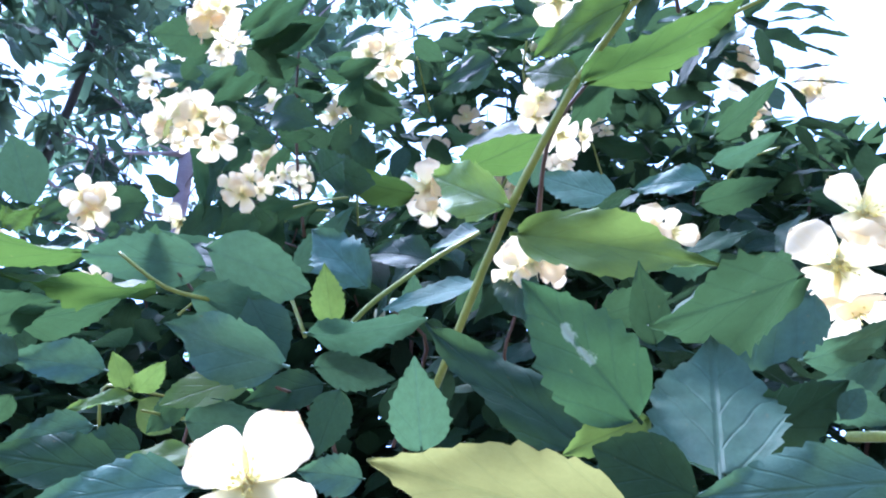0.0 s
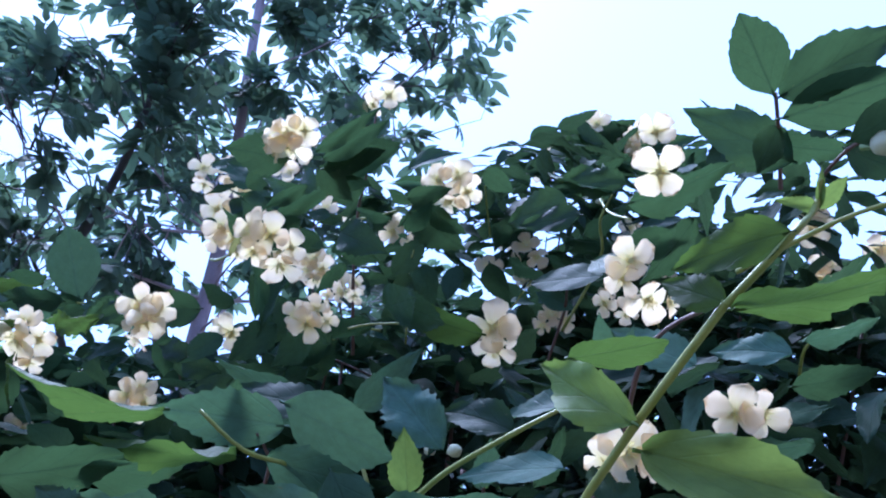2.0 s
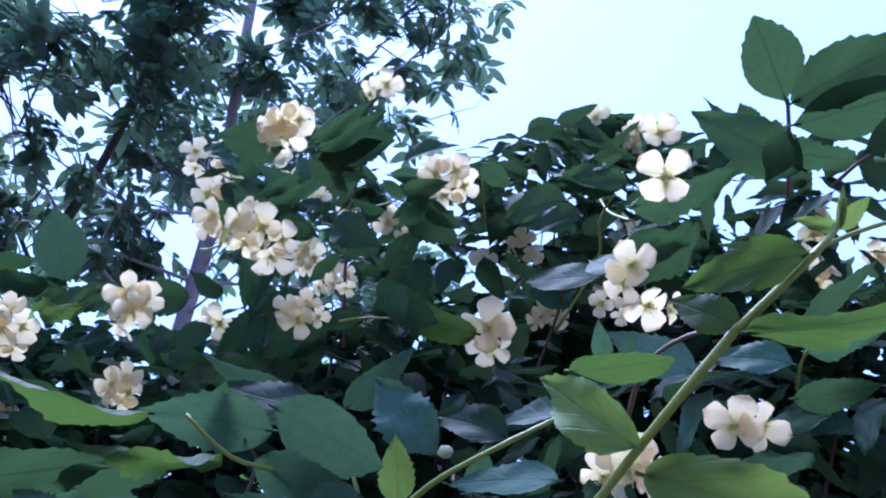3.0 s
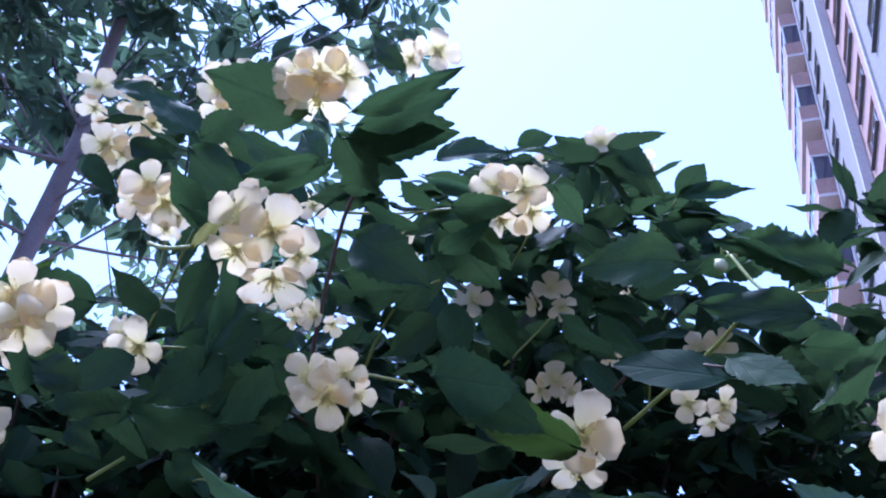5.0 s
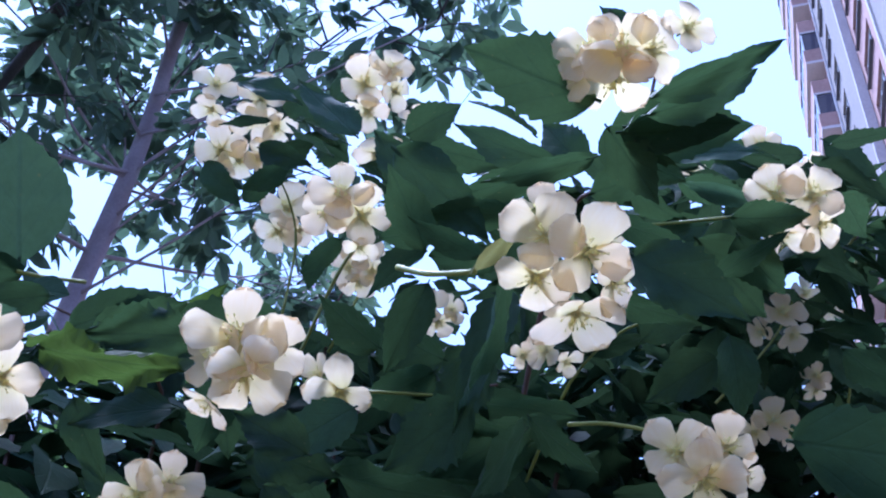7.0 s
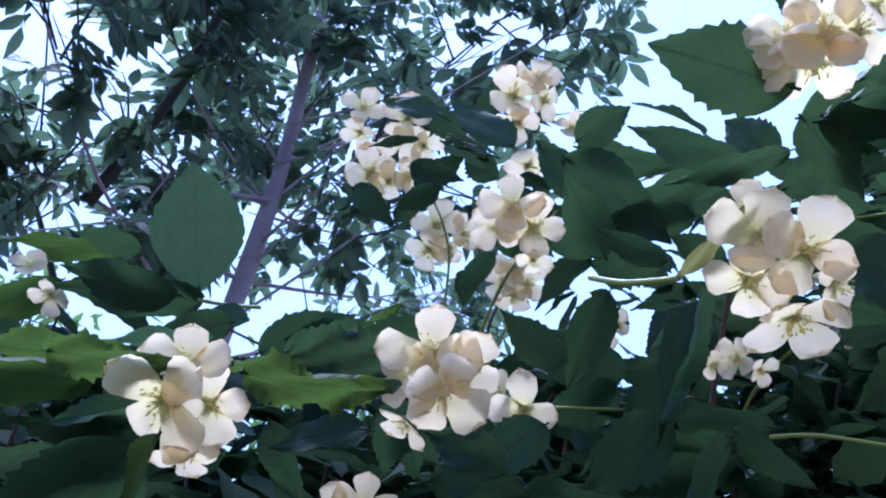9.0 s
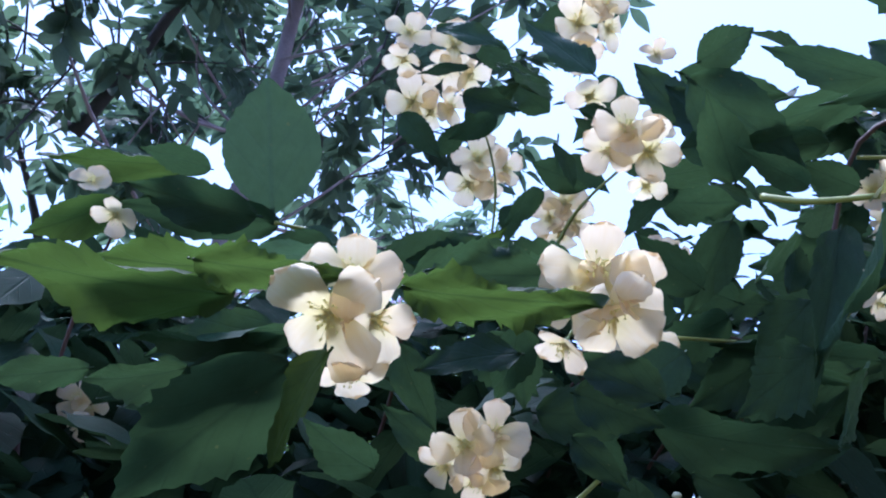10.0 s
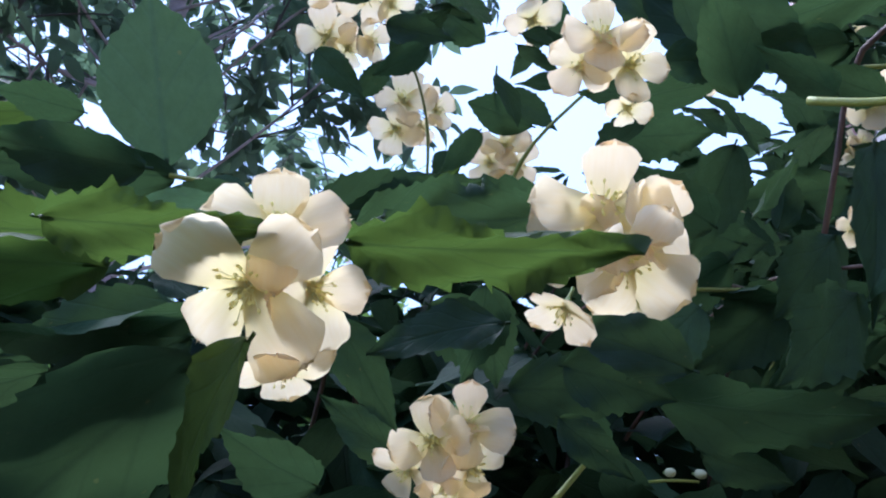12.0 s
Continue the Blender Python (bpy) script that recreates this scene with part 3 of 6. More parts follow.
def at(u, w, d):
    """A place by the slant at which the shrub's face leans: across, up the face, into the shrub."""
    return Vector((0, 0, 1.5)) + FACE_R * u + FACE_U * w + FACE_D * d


def stepped(table, x):
    for (x0, y0), (x1, y1) in zip(table, table[1:]):
        if x <= x1:
            s = min(1, max(0, (x - x0) / (x1 - x0)))
            return y0 + (y1 - y0) * s
    return table[-1][1]


CREST = ((-1.6, -0.2), (-0.9, -0.12), (-0.55, -0.10), (-0.42, -0.09), (-0.33, -0.04), (-0.25, 0.0), (-0.12, 0.03), (0.0, 0.02), (0.08, 0.06), (0.2, 0.16), (0.35, 0.2), (0.55, 0.16), (1.0, 0.08), (1.8, -0.05))
FACE = ((-1.6, 1.3), (-0.9, 1.2), (-0.5, 1.1), (-0.35, 1.08), (-0.2, 1.1), (0.0, 1.22), (0.15, 1.32), (0.3, 1.45), (0.6, 1.4), (1.0, 1.3), (1.8, 1.4))


foliage_verts, foliage_faces, foliage_uvs = [], [], []
tuft_rng = random.Random(9)


def put_leaf(s, p, axis, normal, size):
    y = axis.normalized()
    x = y.cross(normal).normalized()
    z = x.cross(y)
    o = len(foliage_verts)
    foliage_verts.extend([p + (x * v[0] + y * v[1] + z * v[2]) * size for v in s[0]])
    foliage_uvs.extend(s[2])
    foliage_faces.extend([tuple(o + i for i in f) for f in s[1]])


def tuft(c, radius, count, size=0.07):
    """Leaves of a side twig in the mass of the foliage: they spread from the twig and droop at the tips."""
    c = Vector(c)
    for k in range(count):
        way = Vector((tuft_rng.uniform(-1, 1), tuft_rng.uniform(-1, 0.7), tuft_rng.uniform(-0.5, 0.5)))
        p = c + way * radius * tuft_rng.uniform(0.2, 1.0)
        axis = Vector((way.x * 1.2, way.y * 0.6 + 0.15, tuft_rng.uniform(-0.7, 0.25)))
        normal = Vector((tuft_rng.uniform(-0.5, 0.5), tuft_rng.uniform(-1.1, 0.2), 0.8))
        put_leaf(LEAF_SHAPES[tuft_rng.randrange(9)], p, axis, normal, size * tuft_rng.uniform(0.75, 1.2))


def foliage():
    """The mass of leaves behind the shrub's face, one joined mesh, thinning out towards the crest."""
    rng = random.Random(3)
    made = 0
    while made < 12500:
        u = rng.uniform(-1.5, 1.5)
        # the mass rounds off and thins out towards both ends
        ends = max(0.0, abs(u + 0.05) - 0.85) / 0.65
        if rng.random() < ends * 0.8:
            continue
        crest = stepped(CREST, u) - 0.45 * ends * ends + 0.06 * noise.noise(Vector((u * 6.0, 0.3, 1.7)))
        w = crest - 0.03 - rng.random() * 0.75
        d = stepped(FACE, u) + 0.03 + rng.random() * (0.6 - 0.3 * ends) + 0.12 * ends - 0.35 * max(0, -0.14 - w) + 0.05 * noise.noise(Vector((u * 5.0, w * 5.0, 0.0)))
        if crest - w < 0.10 and rng.random() < 0.72:
            continue
        made += 1
        axis = Vector((rng.uniform(-1, 1), rng.uniform(-1.0, 0.6), rng.uniform(-0.75, 0.35)))
        normal = Vector((rng.uniform(-0.6, 0.6), rng.uniform(-0.9, 0.3), 1.0))
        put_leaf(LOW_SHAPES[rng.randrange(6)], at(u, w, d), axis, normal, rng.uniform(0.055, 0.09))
    # the skirt of the shrub, down to the ground
    for k in range(5200):
        a = rng.uniform(0, 6.283)
        z = 0.2 + 1.85 * rng.random() ** 0.75
        r = rng.uniform(0.05, 1.0) ** 0.6 * (0.5 + 0.33 * z)
        p = Vector((-0.1 + 1.5 * r * math.cos(a), 1.75 + 0.75 * r * math.sin(a), z))
        if p.y < 0.75 + 0.1 * z:
            continue
        axis = Vector((math.cos(a), math.sin(a), rng.uniform(-0.8, 0.3)))
        put_leaf(LOW_SHAPES[rng.randrange(6)], p, axis, Vector((rng.uniform(-0.5, 0.5), rng.uniform(-0.5, 0.5), 1.0)), rng.uniform(0.05, 0.085))
    me = mesh_from("foliage", [v - shrub.location for v in foliage_verts], foliage_faces, LEAF_JOINED, foliage_uvs)
    return tagged(part("foliage", me, shrub, "dense mass of dark green leaves"), kind="stuff")


# main canes from the ground
cane_rng = random.Random(11)
for k in range(14):
    u = -1.1 + 2.3 * k / 13
    foot = Vector((-0.1 + 0.35 * u + cane_rng.uniform(-0.08, 0.08), 1.35 + cane_rng.uniform(-0.15, 0.2), 0.0))
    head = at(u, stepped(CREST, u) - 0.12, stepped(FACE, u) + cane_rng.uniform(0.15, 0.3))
    mid = foot.lerp(head, 0.5) + Vector((0.0, 0.25, 0.1))
    stem([foot, mid, head], cane_rng.uniform(0.008, 0.013), 0.0025, "brown", "cane")


# ---- ash-leaved tree ----
def compound(rng):
    """Verts, faces and uvs of one hanging compound leaf of length 1: a rachis with paired leaflets."""
    verts, faces, uvs = [], [], []
    pairs = rng.choice((2, 2, 3))

    def put(base, axis, normal, size):
        y = axis.normalized()
        x = y.cross(normal).normalized()
        z = x.cross(y)
        v, f, u = blade(rng, long=4, wide=1, half=rng.uniform(0.19, 0.25), peak=0.42, teeth=0.06, fold=0.25, droop=rng.uniform(0.0, 0.25))
        v, f, u = v[:-6], f[:-3], u[:-6]
        o = len(verts)
        verts.extend([base + (x * q[0] + y * q[1] + z * q[2]) * size for q in v])
        uvs.extend(u)
        faces.extend([tuple(o + i for i in q) for q in f])

    up = Vector((0, 0, 1))
    for k in range(pairs):
        at_y = 0.35 + 0.4 * k / pairs
        for side in (-1, 1):
            put(Vector((0, at_y, 0)), Vector((side, rng.uniform(0.3, 0.9), rng.uniform(-0.6, 0.1))), up, rng.uniform(0.38, 0.5))
    put(Vector((0, 0.72, 0)), Vector((rng.uniform(-0.2, 0.2), 1, rng.uniform(-0.3, 0.0))), up, rng.uniform(0.45, 0.55))
    o = len(verts)
    for y in (0.0, 0.74):
        for x, z in ((-0.008, 0), (0.008, 0), (0, -0.012)):
            verts.append(Vector((x, y, z)))
            uvs.append((0.5, 0.2))
    for q in range(3):
        faces.append((o + q, o + (q + 1) % 3, o + 3 + (q + 1) % 3, o + 3 + q))
    return verts, faces, uvs


def broadleaf_tree(trunk_points, limbs):
    """Slim tree: a leaning trunk, limbs that leave it or fork from an earlier limb (number, share of its length), thin twigs hung with compound leaves."""
    tree = tagged(new("ash_leaved_tree"), "slim tree with pale grey bark and small compound leaves", "tree")
    tree.location = trunk_points[0]
    o = Vector(trunk_points[0])
    part("trunk", tube("trunk", [Vector(p) - o for p in trunk_points], (0.03, 0.012), BARK, 10), tree, "smooth grey-mauve trunk")
    rng = random.Random(17)
    leaves = [compound(rng) for k in range(7)]
    verts, faces, uvs = [], [], []

    def hang(p, axis, size):
        v, f, u = leaves[rng.randrange(len(leaves))]
        y = axis.normalized()
        normal = Vector((rng.uniform(-0.5, 0.5), rng.uniform(-0.5, 0.5), 1))
        x = y.cross(normal).normalized()
        z = x.cross(y)
        k = len(verts)
        verts.extend([p - o + (x * q[0] + y * q[1] + z * q[2]) * size for q in v])
        uvs.extend(u)
        faces.extend([tuple(k + i for i in q) for q in f])

    ways = []
    for foot, tip, r, twigs, dark in limbs:
        if len(foot) == 2:
            a, b, c = ways[foot[0]]
            foot = a.lerp(b, foot[1] * 2) if foot[1] < 0.5 else b.lerp(c, foot[1] * 2 - 1)
        foot, tip = Vector(foot), Vector(tip)
        mid = foot.lerp(tip, 0.5) + Vector((rng.uniform(-0.06, 0.06), rng.uniform(-0.06, 0.06), -0.05))
        ways.append((foot, mid, tip))
        part("branch", tube("branch", [foot - o, mid - o, tip - o], (r, r * 0.3), BARK_DARK if dark else BARK, 6), tree, "dark thin branch" if dark else "")
        span = (tip - foot).length
        for k in range(twigs):
            s = rng.uniform(0.42, 1.0)
            b = foot.lerp(mid, s * 2) if s < 0.5 else mid.lerp(tip, s * 2 - 1)
            way = ((tip - foot).normalized() * 0.7 + Vector((rng.uniform(-1, 1), rng.uniform(-1, 1), rng.uniform(-0.7, 0.7)))).normalized()
            e = b + way * rng.uniform(0.15, 0.5) * min(1.0, span)
            part("twig", tube("twig", [b - o, b.lerp(e, 0.55) + Vector((0, 0, 0.015)) - o, e - o], (0.0035, 0.0012), BARK_DARK, 4), tree)
            for q in range(rng.randrange(3, 5)):
                p = b.lerp(e, rng.uniform(0.15, 1.05))
                axis = way * 0.5 + Vector((rng.uniform(-1, 1), rng.uniform(-1, 1), rng.uniform(-1.2, 0.2)))
                hang(p, axis, rng.uniform(0.095, 0.155))
    me = mesh_from("crown", verts, faces, TREE_LEAF, uvs)
    tagged(part("crown", me, tree, "loose crown of small compound green leaves"), kind="stuff")
    return tree


def far_tree(foot, height, spread, seed, bloom=0):
    """A tree some way off: trunk, limbs and a broken crown of small leaves."""
    rng = random.Random(seed)
    tree = tagged(new("garden_tree"), "distant garden tree with fine light green foliage", "tree", group="trees beyond the shrub")
    tree.location = foot
    o = Vector((0, 0, 0))
    part("trunk", tube("trunk", [o, Vector((0.1, 0, height * 0.4)), Vector((0, 0.1, height * 0.85))], (height * 0.018, height * 0.005), BARK_DARK, 7), tree)
    verts, faces, uvs = [], [], []
    for k in range(16):
        a = rng.uniform(0, 6.283)
        h = height * rng.uniform(0.45, 0.95)
        r = spread * (1.15 - 0.75 * (h / height)) * rng.uniform(0.6, 1.1)
        tip = Vector((r * math.cos(a), r * math.sin(a), h + 0.15 * height * rng.random()))
        base = Vector((0.05, 0.05, h * 0.8))
        part("branch", tube("branch", [base, base.lerp(tip, 0.5) + Vector((0, 0, 0.1)), tip], (0.03, 0.008), BARK_DARK, 5), tree)
        for q in range(260):
            c = base.lerp(tip, rng.uniform(0.35, 1.05)) + Vector((rng.gauss(0, 1), rng.gauss(0, 1), rng.gauss(0, 0.7))) * spread * 0.16
            y = Vector((rng.uniform(-1, 1), rng.uniform(-1, 1), rng.uniform(-0.9, 0.3))).normalized()
            x = y.cross(Vector((rng.uniform(-0.5, 0.5), rng.uniform(-0.5, 0.5), 1))).normalized()
            size = rng.uniform(0.10, 0.17)
            k0 = len(verts)
            verts.extend([c, c + (y * 0.4 + x * 0.22) * size, c + y * size, c + (y * 0.4 - x * 0.22) * size])
            uvs.extend([(0.5, 0), (1, 0.4), (0.5, 1), (0, 0.4)])
            faces.append((k0, k0 + 1, k0 + 2, k0 + 3))
    me = mesh_from("crown", verts, faces, FAR_LEAF, uvs)
    tagged(part("crown", me, tree, "fine broken foliage"), kind="stuff")
    if bloom:
        # drooping panicles of tiny mauve florets among the upper leaves
        verts, faces = [], []
        for k in range(bloom):
            c = Vector((rng.uniform(-0.3, 0.45), rng.uniform(-1.0, -0.3), height * rng.uniform(0.84, 0.97)))
            for q in range(70):
                f = rng.random()
                p = c + Vector((rng.gauss(0, 0.035 * (1.2 - f)), rng.gauss(0, 0.035 * (1.2 - f)), -0.2 * f))
                x = Vector((rng.uniform(-1, 1), rng.uniform(-1, 1), rng.uniform(-1, 1))).normalized() * 0.011
                y = x.orthogonal()
                k0 = len(verts)
                verts.extend([p - x, p - y, p + x, p + y])
                faces.append((k0, k0 + 1, k0 + 2, k0 + 3))
        tagged(part("blossom", mesh_from("blossom", verts, faces, MAUVE), tree, "mauve lilac-like panicles"), kind="stuff")
    return tree


tree_trunk = [(-0.837, 2.225, 0.000), (-0.832, 2.185, 1.534), (-0.787, 2.105, 3.068), (-0.788, 1.875, 3.730), (-0.791, 1.349, 5.241)]
tree_limbs = (
    ((-0.787, 2.105, 3.068), (-0.146, 1.597, 3.544), 0.0045, 11, False),
    ((-0.788, 1.992, 3.394), (-0.242, 1.601, 3.696), 0.0045, 10, False),
    ((-0.793, 2.116, 2.85), (-0.189, 1.757, 3.500), 0.0045, 9, False),
    ((-0.788, 1.878, 3.72), (-0.352, 1.828, 4.049), 0.0045, 10, False),
    ((-0.789, 1.803, 3.937), (-0.584, 1.720, 4.337), 0.0045, 16, False),
    ((-0.789, 1.727, 4.155), (-0.938, 1.629, 4.437), 0.0045, 21, False),
    ((-0.788, 1.954, 3.503), (-0.991, 1.458, 3.684), 0.0045, 29, False),
    ((-0.788, 2.067, 3.177), (-1.097, 1.447, 3.371), 0.0045, 13, False),
    ((-0.796, 2.122, 2.75), (-1.200, 1.410, 3.091), 0.0060, 13, False),
    ((-0.79, 2.11, 2.97), (-1.531, 1.556, 3.053), 0.0060, 13, False),
    ((-0.787, 2.063, 3.19), (-1.124, 1.608, 3.006), 0.0060, 8, False),
    ((10, 0.61), (-1.309, 1.797, 2.920), 0.0028, 8, False),
    ((10, 0.6), (-1.058, 2.078, 3.220), 0.0028, 7, False),
    ((-0.789, 2.109, 3), (-0.547, 2.028, 3.466), 0.0040, 6, False),
    ((9, 0.32), (-1.509, 1.957, 2.870), 0.0028, 7, False),
    ((10, 0.33), (-1.097, 2.188, 3.079), 0.0028, 6, False),
    ((-0.787, 2.077, 3.15), (-0.560, 2.355, 3.374), 0.0040, 3, False),
    ((-0.789, 1.651, 4.372), (-0.677, 2.011, 4.126), 0.0045, 15, False),
    ((-0.79, 1.576, 4.589), (-1.371, 1.467, 4.462), 0.0045, 14, False),
    ((-0.79, 1.576, 4.589), (-0.415, 1.603, 4.653), 0.0045, 8, False),
    ((-0.796, 2.122, 2.75), (-0.410, 3.029, 3.652), 0.0060, 6, False),
    ((-0.79, 2.11, 2.97), (-0.257, 3.110, 3.863), 0.0060, 3, False),
    ((-0.787, 2.063, 3.19), (-0.713, 2.512, 3.535), 0.0060, 3, False),
    ((21, 0.4), (-0.157, 3.369, 3.844), 0.0028, 6, False),
    ((-0.788, 2.067, 3.177), (-0.972, 1.878, 3.365), 0.0045, 4, False),
    ((-0.788, 2.067, 3.177), (-1.068, 2.034, 3.210), 0.0045, 2, False),
    ((-0.788, 2.067, 3.177), (-0.912, 2.114, 3.541), 0.0045, 7, False),
    ((10, 0.57), (-0.940, 2.179, 3.154), 0.0028, 3, False),
    ((22, 0.49), (-0.852, 2.474, 3.250), 0.0028, 2, False),
    ((10, 0.54), (-1.029, 2.071, 2.993), 0.0028, 2, False),
    ((-0.788, 2.067, 3.177), (-0.239, 2.163, 4.220), 0.0045, 3, False),
    ((-0.788, 2.029, 3.286), (-0.776, 2.265, 4.128), 0.0045, 5, False),
    ((10, 0.51), (-0.981, 2.311, 3.594), 0.0028, 5, False),
    ((-0.788, 2.029, 3.286), (-0.579, 2.470, 4.022), 0.0045, 5, False),
    ((-0.788, 2.029, 3.286), (-0.498, 2.359, 4.160), 0.0045, 5, False),
    ((-0.788, 2.029, 3.286), (-0.823, 2.239, 3.906), 0.0045, 5, False),
    ((-0.788, 2.029, 3.286), (-0.666, 2.446, 3.951), 0.0045, 5, False),
    ((22, 0.49), (-0.696, 2.568, 3.792), 0.0028, 2, False),
    ((22, 0.49), (-0.794, 2.604, 3.587), 0.0028, 2, False),
    ((20, 0.35), (-0.534, 2.746, 3.873), 0.0028, 2, False),
    ((-0.788, 2.029, 3.286), (-0.905, 2.283, 3.689), 0.0045, 5, False),
    ((-0.788, 2.029, 3.286), (-0.925, 1.925, 3.567), 0.0040, 7, False),
    ((-0.788, 2.029, 3.286), (-0.426, 2.057, 3.866), 0.0040, 5, False),
    ((-0.788, 1.916, 3.612), (-0.713, 1.881, 3.700), 0.0040, 7, False),
    ((22, 0.44), (-0.622, 2.490, 3.677), 0.0028, 2, False),
    ((20, 0.43), (-0.390, 2.887, 3.488), 0.0028, 3, False),
    ((20, 0.53), (-0.290, 2.973, 3.698), 0.0028, 3, False),
    ((21, 0.62), (-0.145, 3.018, 3.797), 0.0028, 2, False),
    ((20, 0.6), (-0.287, 2.675, 3.516), 0.0028, 2, False),
    ((20, 0.47), (-0.132, 2.840, 3.582), 0.0028, 3, False),
    ((21, 0.44), (-0.059, 2.858, 3.709), 0.0028, 3, False),
    ((-1.081, 1.828, 2.89), (-0.866, 1.474, 3.507), 0.0160, 18, True),
    ((-1.146, 2.113, 2.773), (-1.342, 1.883, 3.096), 0.0120, 4, True),
)
broadleaf_tree(tree_trunk, tree_limbs)
far_tree((-0.20, 7.58, 0.0), 6.6, 1.5, 31, bloom=16)
far_tree((0.91, 8.90, 0.0), 6.2, 1.6, 32)
far_tree((3.02, 10.40, 0.0), 8.5, 1.8, 33)
far_tree((-2.20, 7.32, 0.0), 5.2, 1.8, 34)
far_tree((-3.61, 7.54, 0.0), 5.5, 1.8, 35)

# ---- blossoms, leaves and twigs of the shrub ----
flower((-0.487, 0.735, 1.991), (-0.291, -0.671, -0.682), (0.56, -0.56, 0.62), 0.0542, 4, 1)
flower((-0.481, 0.729, 2.007), (-0.255, -0.962, -0.102), (-0.21, -0.52, 0.83), 0.0395, 4, 2)
flower((-0.468, 0.741, 1.997), (0.512, -0.710, -0.483), (0.96, -0.26, 0.04), 0.0362, 4, 3)
flower((-0.474, 0.752, 1.976), (0.002, -0.148, -0.989), (0.18, 0.53, -0.83), 0.0322, 4, 3)
flower((-0.375, 0.734, 2.043), (-0.247, -0.947, -0.205), (-0.14, -0.54, 0.83), 0.0495, 4, 4)
flower((-0.382, 0.743, 2.033), (-0.548, -0.687, -0.477), (-0.81, -0.19, 0.56), 0.0381, 4, 3)
flower((-0.367, 0.736, 2.025), (0.035, -0.647, -0.762), (0.92, 0.04, -0.38), 0.0439, 4, 3)
flower((-0.358, 0.735, 2.040), (0.367, -0.899, -0.240), (0.51, -0.57, 0.64), 0.0396, 4, 4)
flower((-0.380, 0.761, 2.018), (-0.382, 0.105, -0.918), (-0.48, 0.57, -0.66), 0.0295, 4, 2)
flower((-0.405, 0.843, 1.996), (-0.240, -0.866, -0.438), (-0.34, -0.48, 0.81), 0.0368, 4, 2)
flower((-0.391, 0.841, 2.005), (0.009, -0.997, -0.080), (0.08, -0.58, 0.81), 0.0375, 4, 3)
flower((-0.387, 0.850, 1.991), (0.289, -0.791, -0.540), (0.92, -0.35, 0.18), 0.0361, 4, 3)
flower((-0.411, 0.859, 1.989), (-0.605, -0.255, -0.754), (-0.97, 0.06, 0.25), 0.0322, 4, 3)
flower((-0.394, 0.858, 1.984), (-0.035, -0.279, -0.960), (0.18, 0.53, -0.83), 0.0322, 4, 3)
flower((-0.339, 0.795, 2.202), (-0.266, -0.924, -0.275), (-0.21, -0.52, 0.83), 0.0441, 4, 3)
flower((-0.323, 0.800, 2.193), (0.117, -0.804, -0.583), (0.98, -0.21, -0.03), 0.0459, 4, 3)
flower((-0.345, 0.808, 2.193), (-0.472, -0.614, -0.633), (-0.85, -0.14, 0.50), 0.0381, 4, 3)
flower((-0.318, 0.816, 2.179), (0.137, -0.155, -0.978), (0.18, 0.53, -0.83), 0.0273, 4, 3)
flower((-0.379, 1.142, 2.462), (-0.227, -0.900, -0.372), (-0.21, -0.52, 0.83), 0.0644, 4, 3)
flower((-0.347, 1.142, 2.459), (0.394, -0.811, -0.432), (0.75, -0.49, 0.45), 0.0493, 4, 3)
flower((-0.382, 1.163, 2.442), (-0.254, -0.242, -0.936), (0.01, 0.57, -0.82), 0.0586, 4, 3)
flower((-0.359, 1.157, 2.446), (0.214, -0.283, -0.935), (0.64, 0.33, -0.70), 0.0464, 4, 3)
flower((-0.287, 1.105, 2.398), (-0.234, -0.917, -0.323), (-0.14, -0.54, 0.83), 0.0509, 4, 3)
flower((-0.297, 1.120, 2.387), (-0.628, -0.526, -0.574), (-0.92, -0.04, 0.38), 0.0465, 4, 3)
flower((-0.272, 1.114, 2.386), (0.289, -0.791, -0.540), (0.85, 0.14, -0.50), 0.0477, 4, 3)
flower((-0.282, 1.127, 2.376), (-0.012, -0.197, -0.980), (0.50, 0.41, -0.77), 0.0467, 4, 3)
flower((-0.436, 1.043, 2.521), (0.029, -0.957, -0.289), (-0.07, -0.62, 0.78), 0.0628, 4, 4)
flower((-0.436, 1.062, 2.507), (-0.109, -0.200, -0.974), (-0.74, 0.43, -0.51), 0.0563, 4, 2)
flower((-0.413, 1.064, 2.504), (0.508, -0.334, -0.794), (0.53, 0.52, -0.67), 0.0467, 4, 2)
flower((-0.486, 1.046, 2.523), (0.132, -0.976, -0.171), (0.14, -0.62, 0.77), 0.0520, 4, 3)
flower((-0.484, 1.066, 2.505), (0.007, -0.112, -0.994), (0.37, 0.57, -0.73), 0.0440, 4, 3)
flower((-0.465, 1.104, 2.485), (-0.077, -0.853, -0.516), (-0.37, -0.57, 0.73), 0.0644, 4, 2)
flower((-0.443, 1.111, 2.484), (0.312, -0.451, -0.836), (0.37, 0.57, -0.73), 0.0493, 4, 2)
flower((-0.424, 1.102, 2.491), (0.467, -0.751, -0.467), (0.85, -0.35, 0.40), 0.0478, 4, 3)
flower((-0.336, 0.932, 2.466), (-0.135, -0.872, -0.470), (-0.67, -0.45, 0.59), 0.0550, 4, 3)
flower((-0.317, 0.921, 2.484), (0.038, -0.974, -0.222), (-0.03, -0.62, 0.78), 0.0504, 4, 4)
flower((-0.326, 0.951, 2.450), (0.003, -0.198, -0.980), (0.21, 0.61, -0.77), 0.0493, 4, 2)
flower((-0.306, 0.933, 2.471), (0.554, -0.720, -0.418), (0.85, -0.35, 0.40), 0.0433, 4, 3)
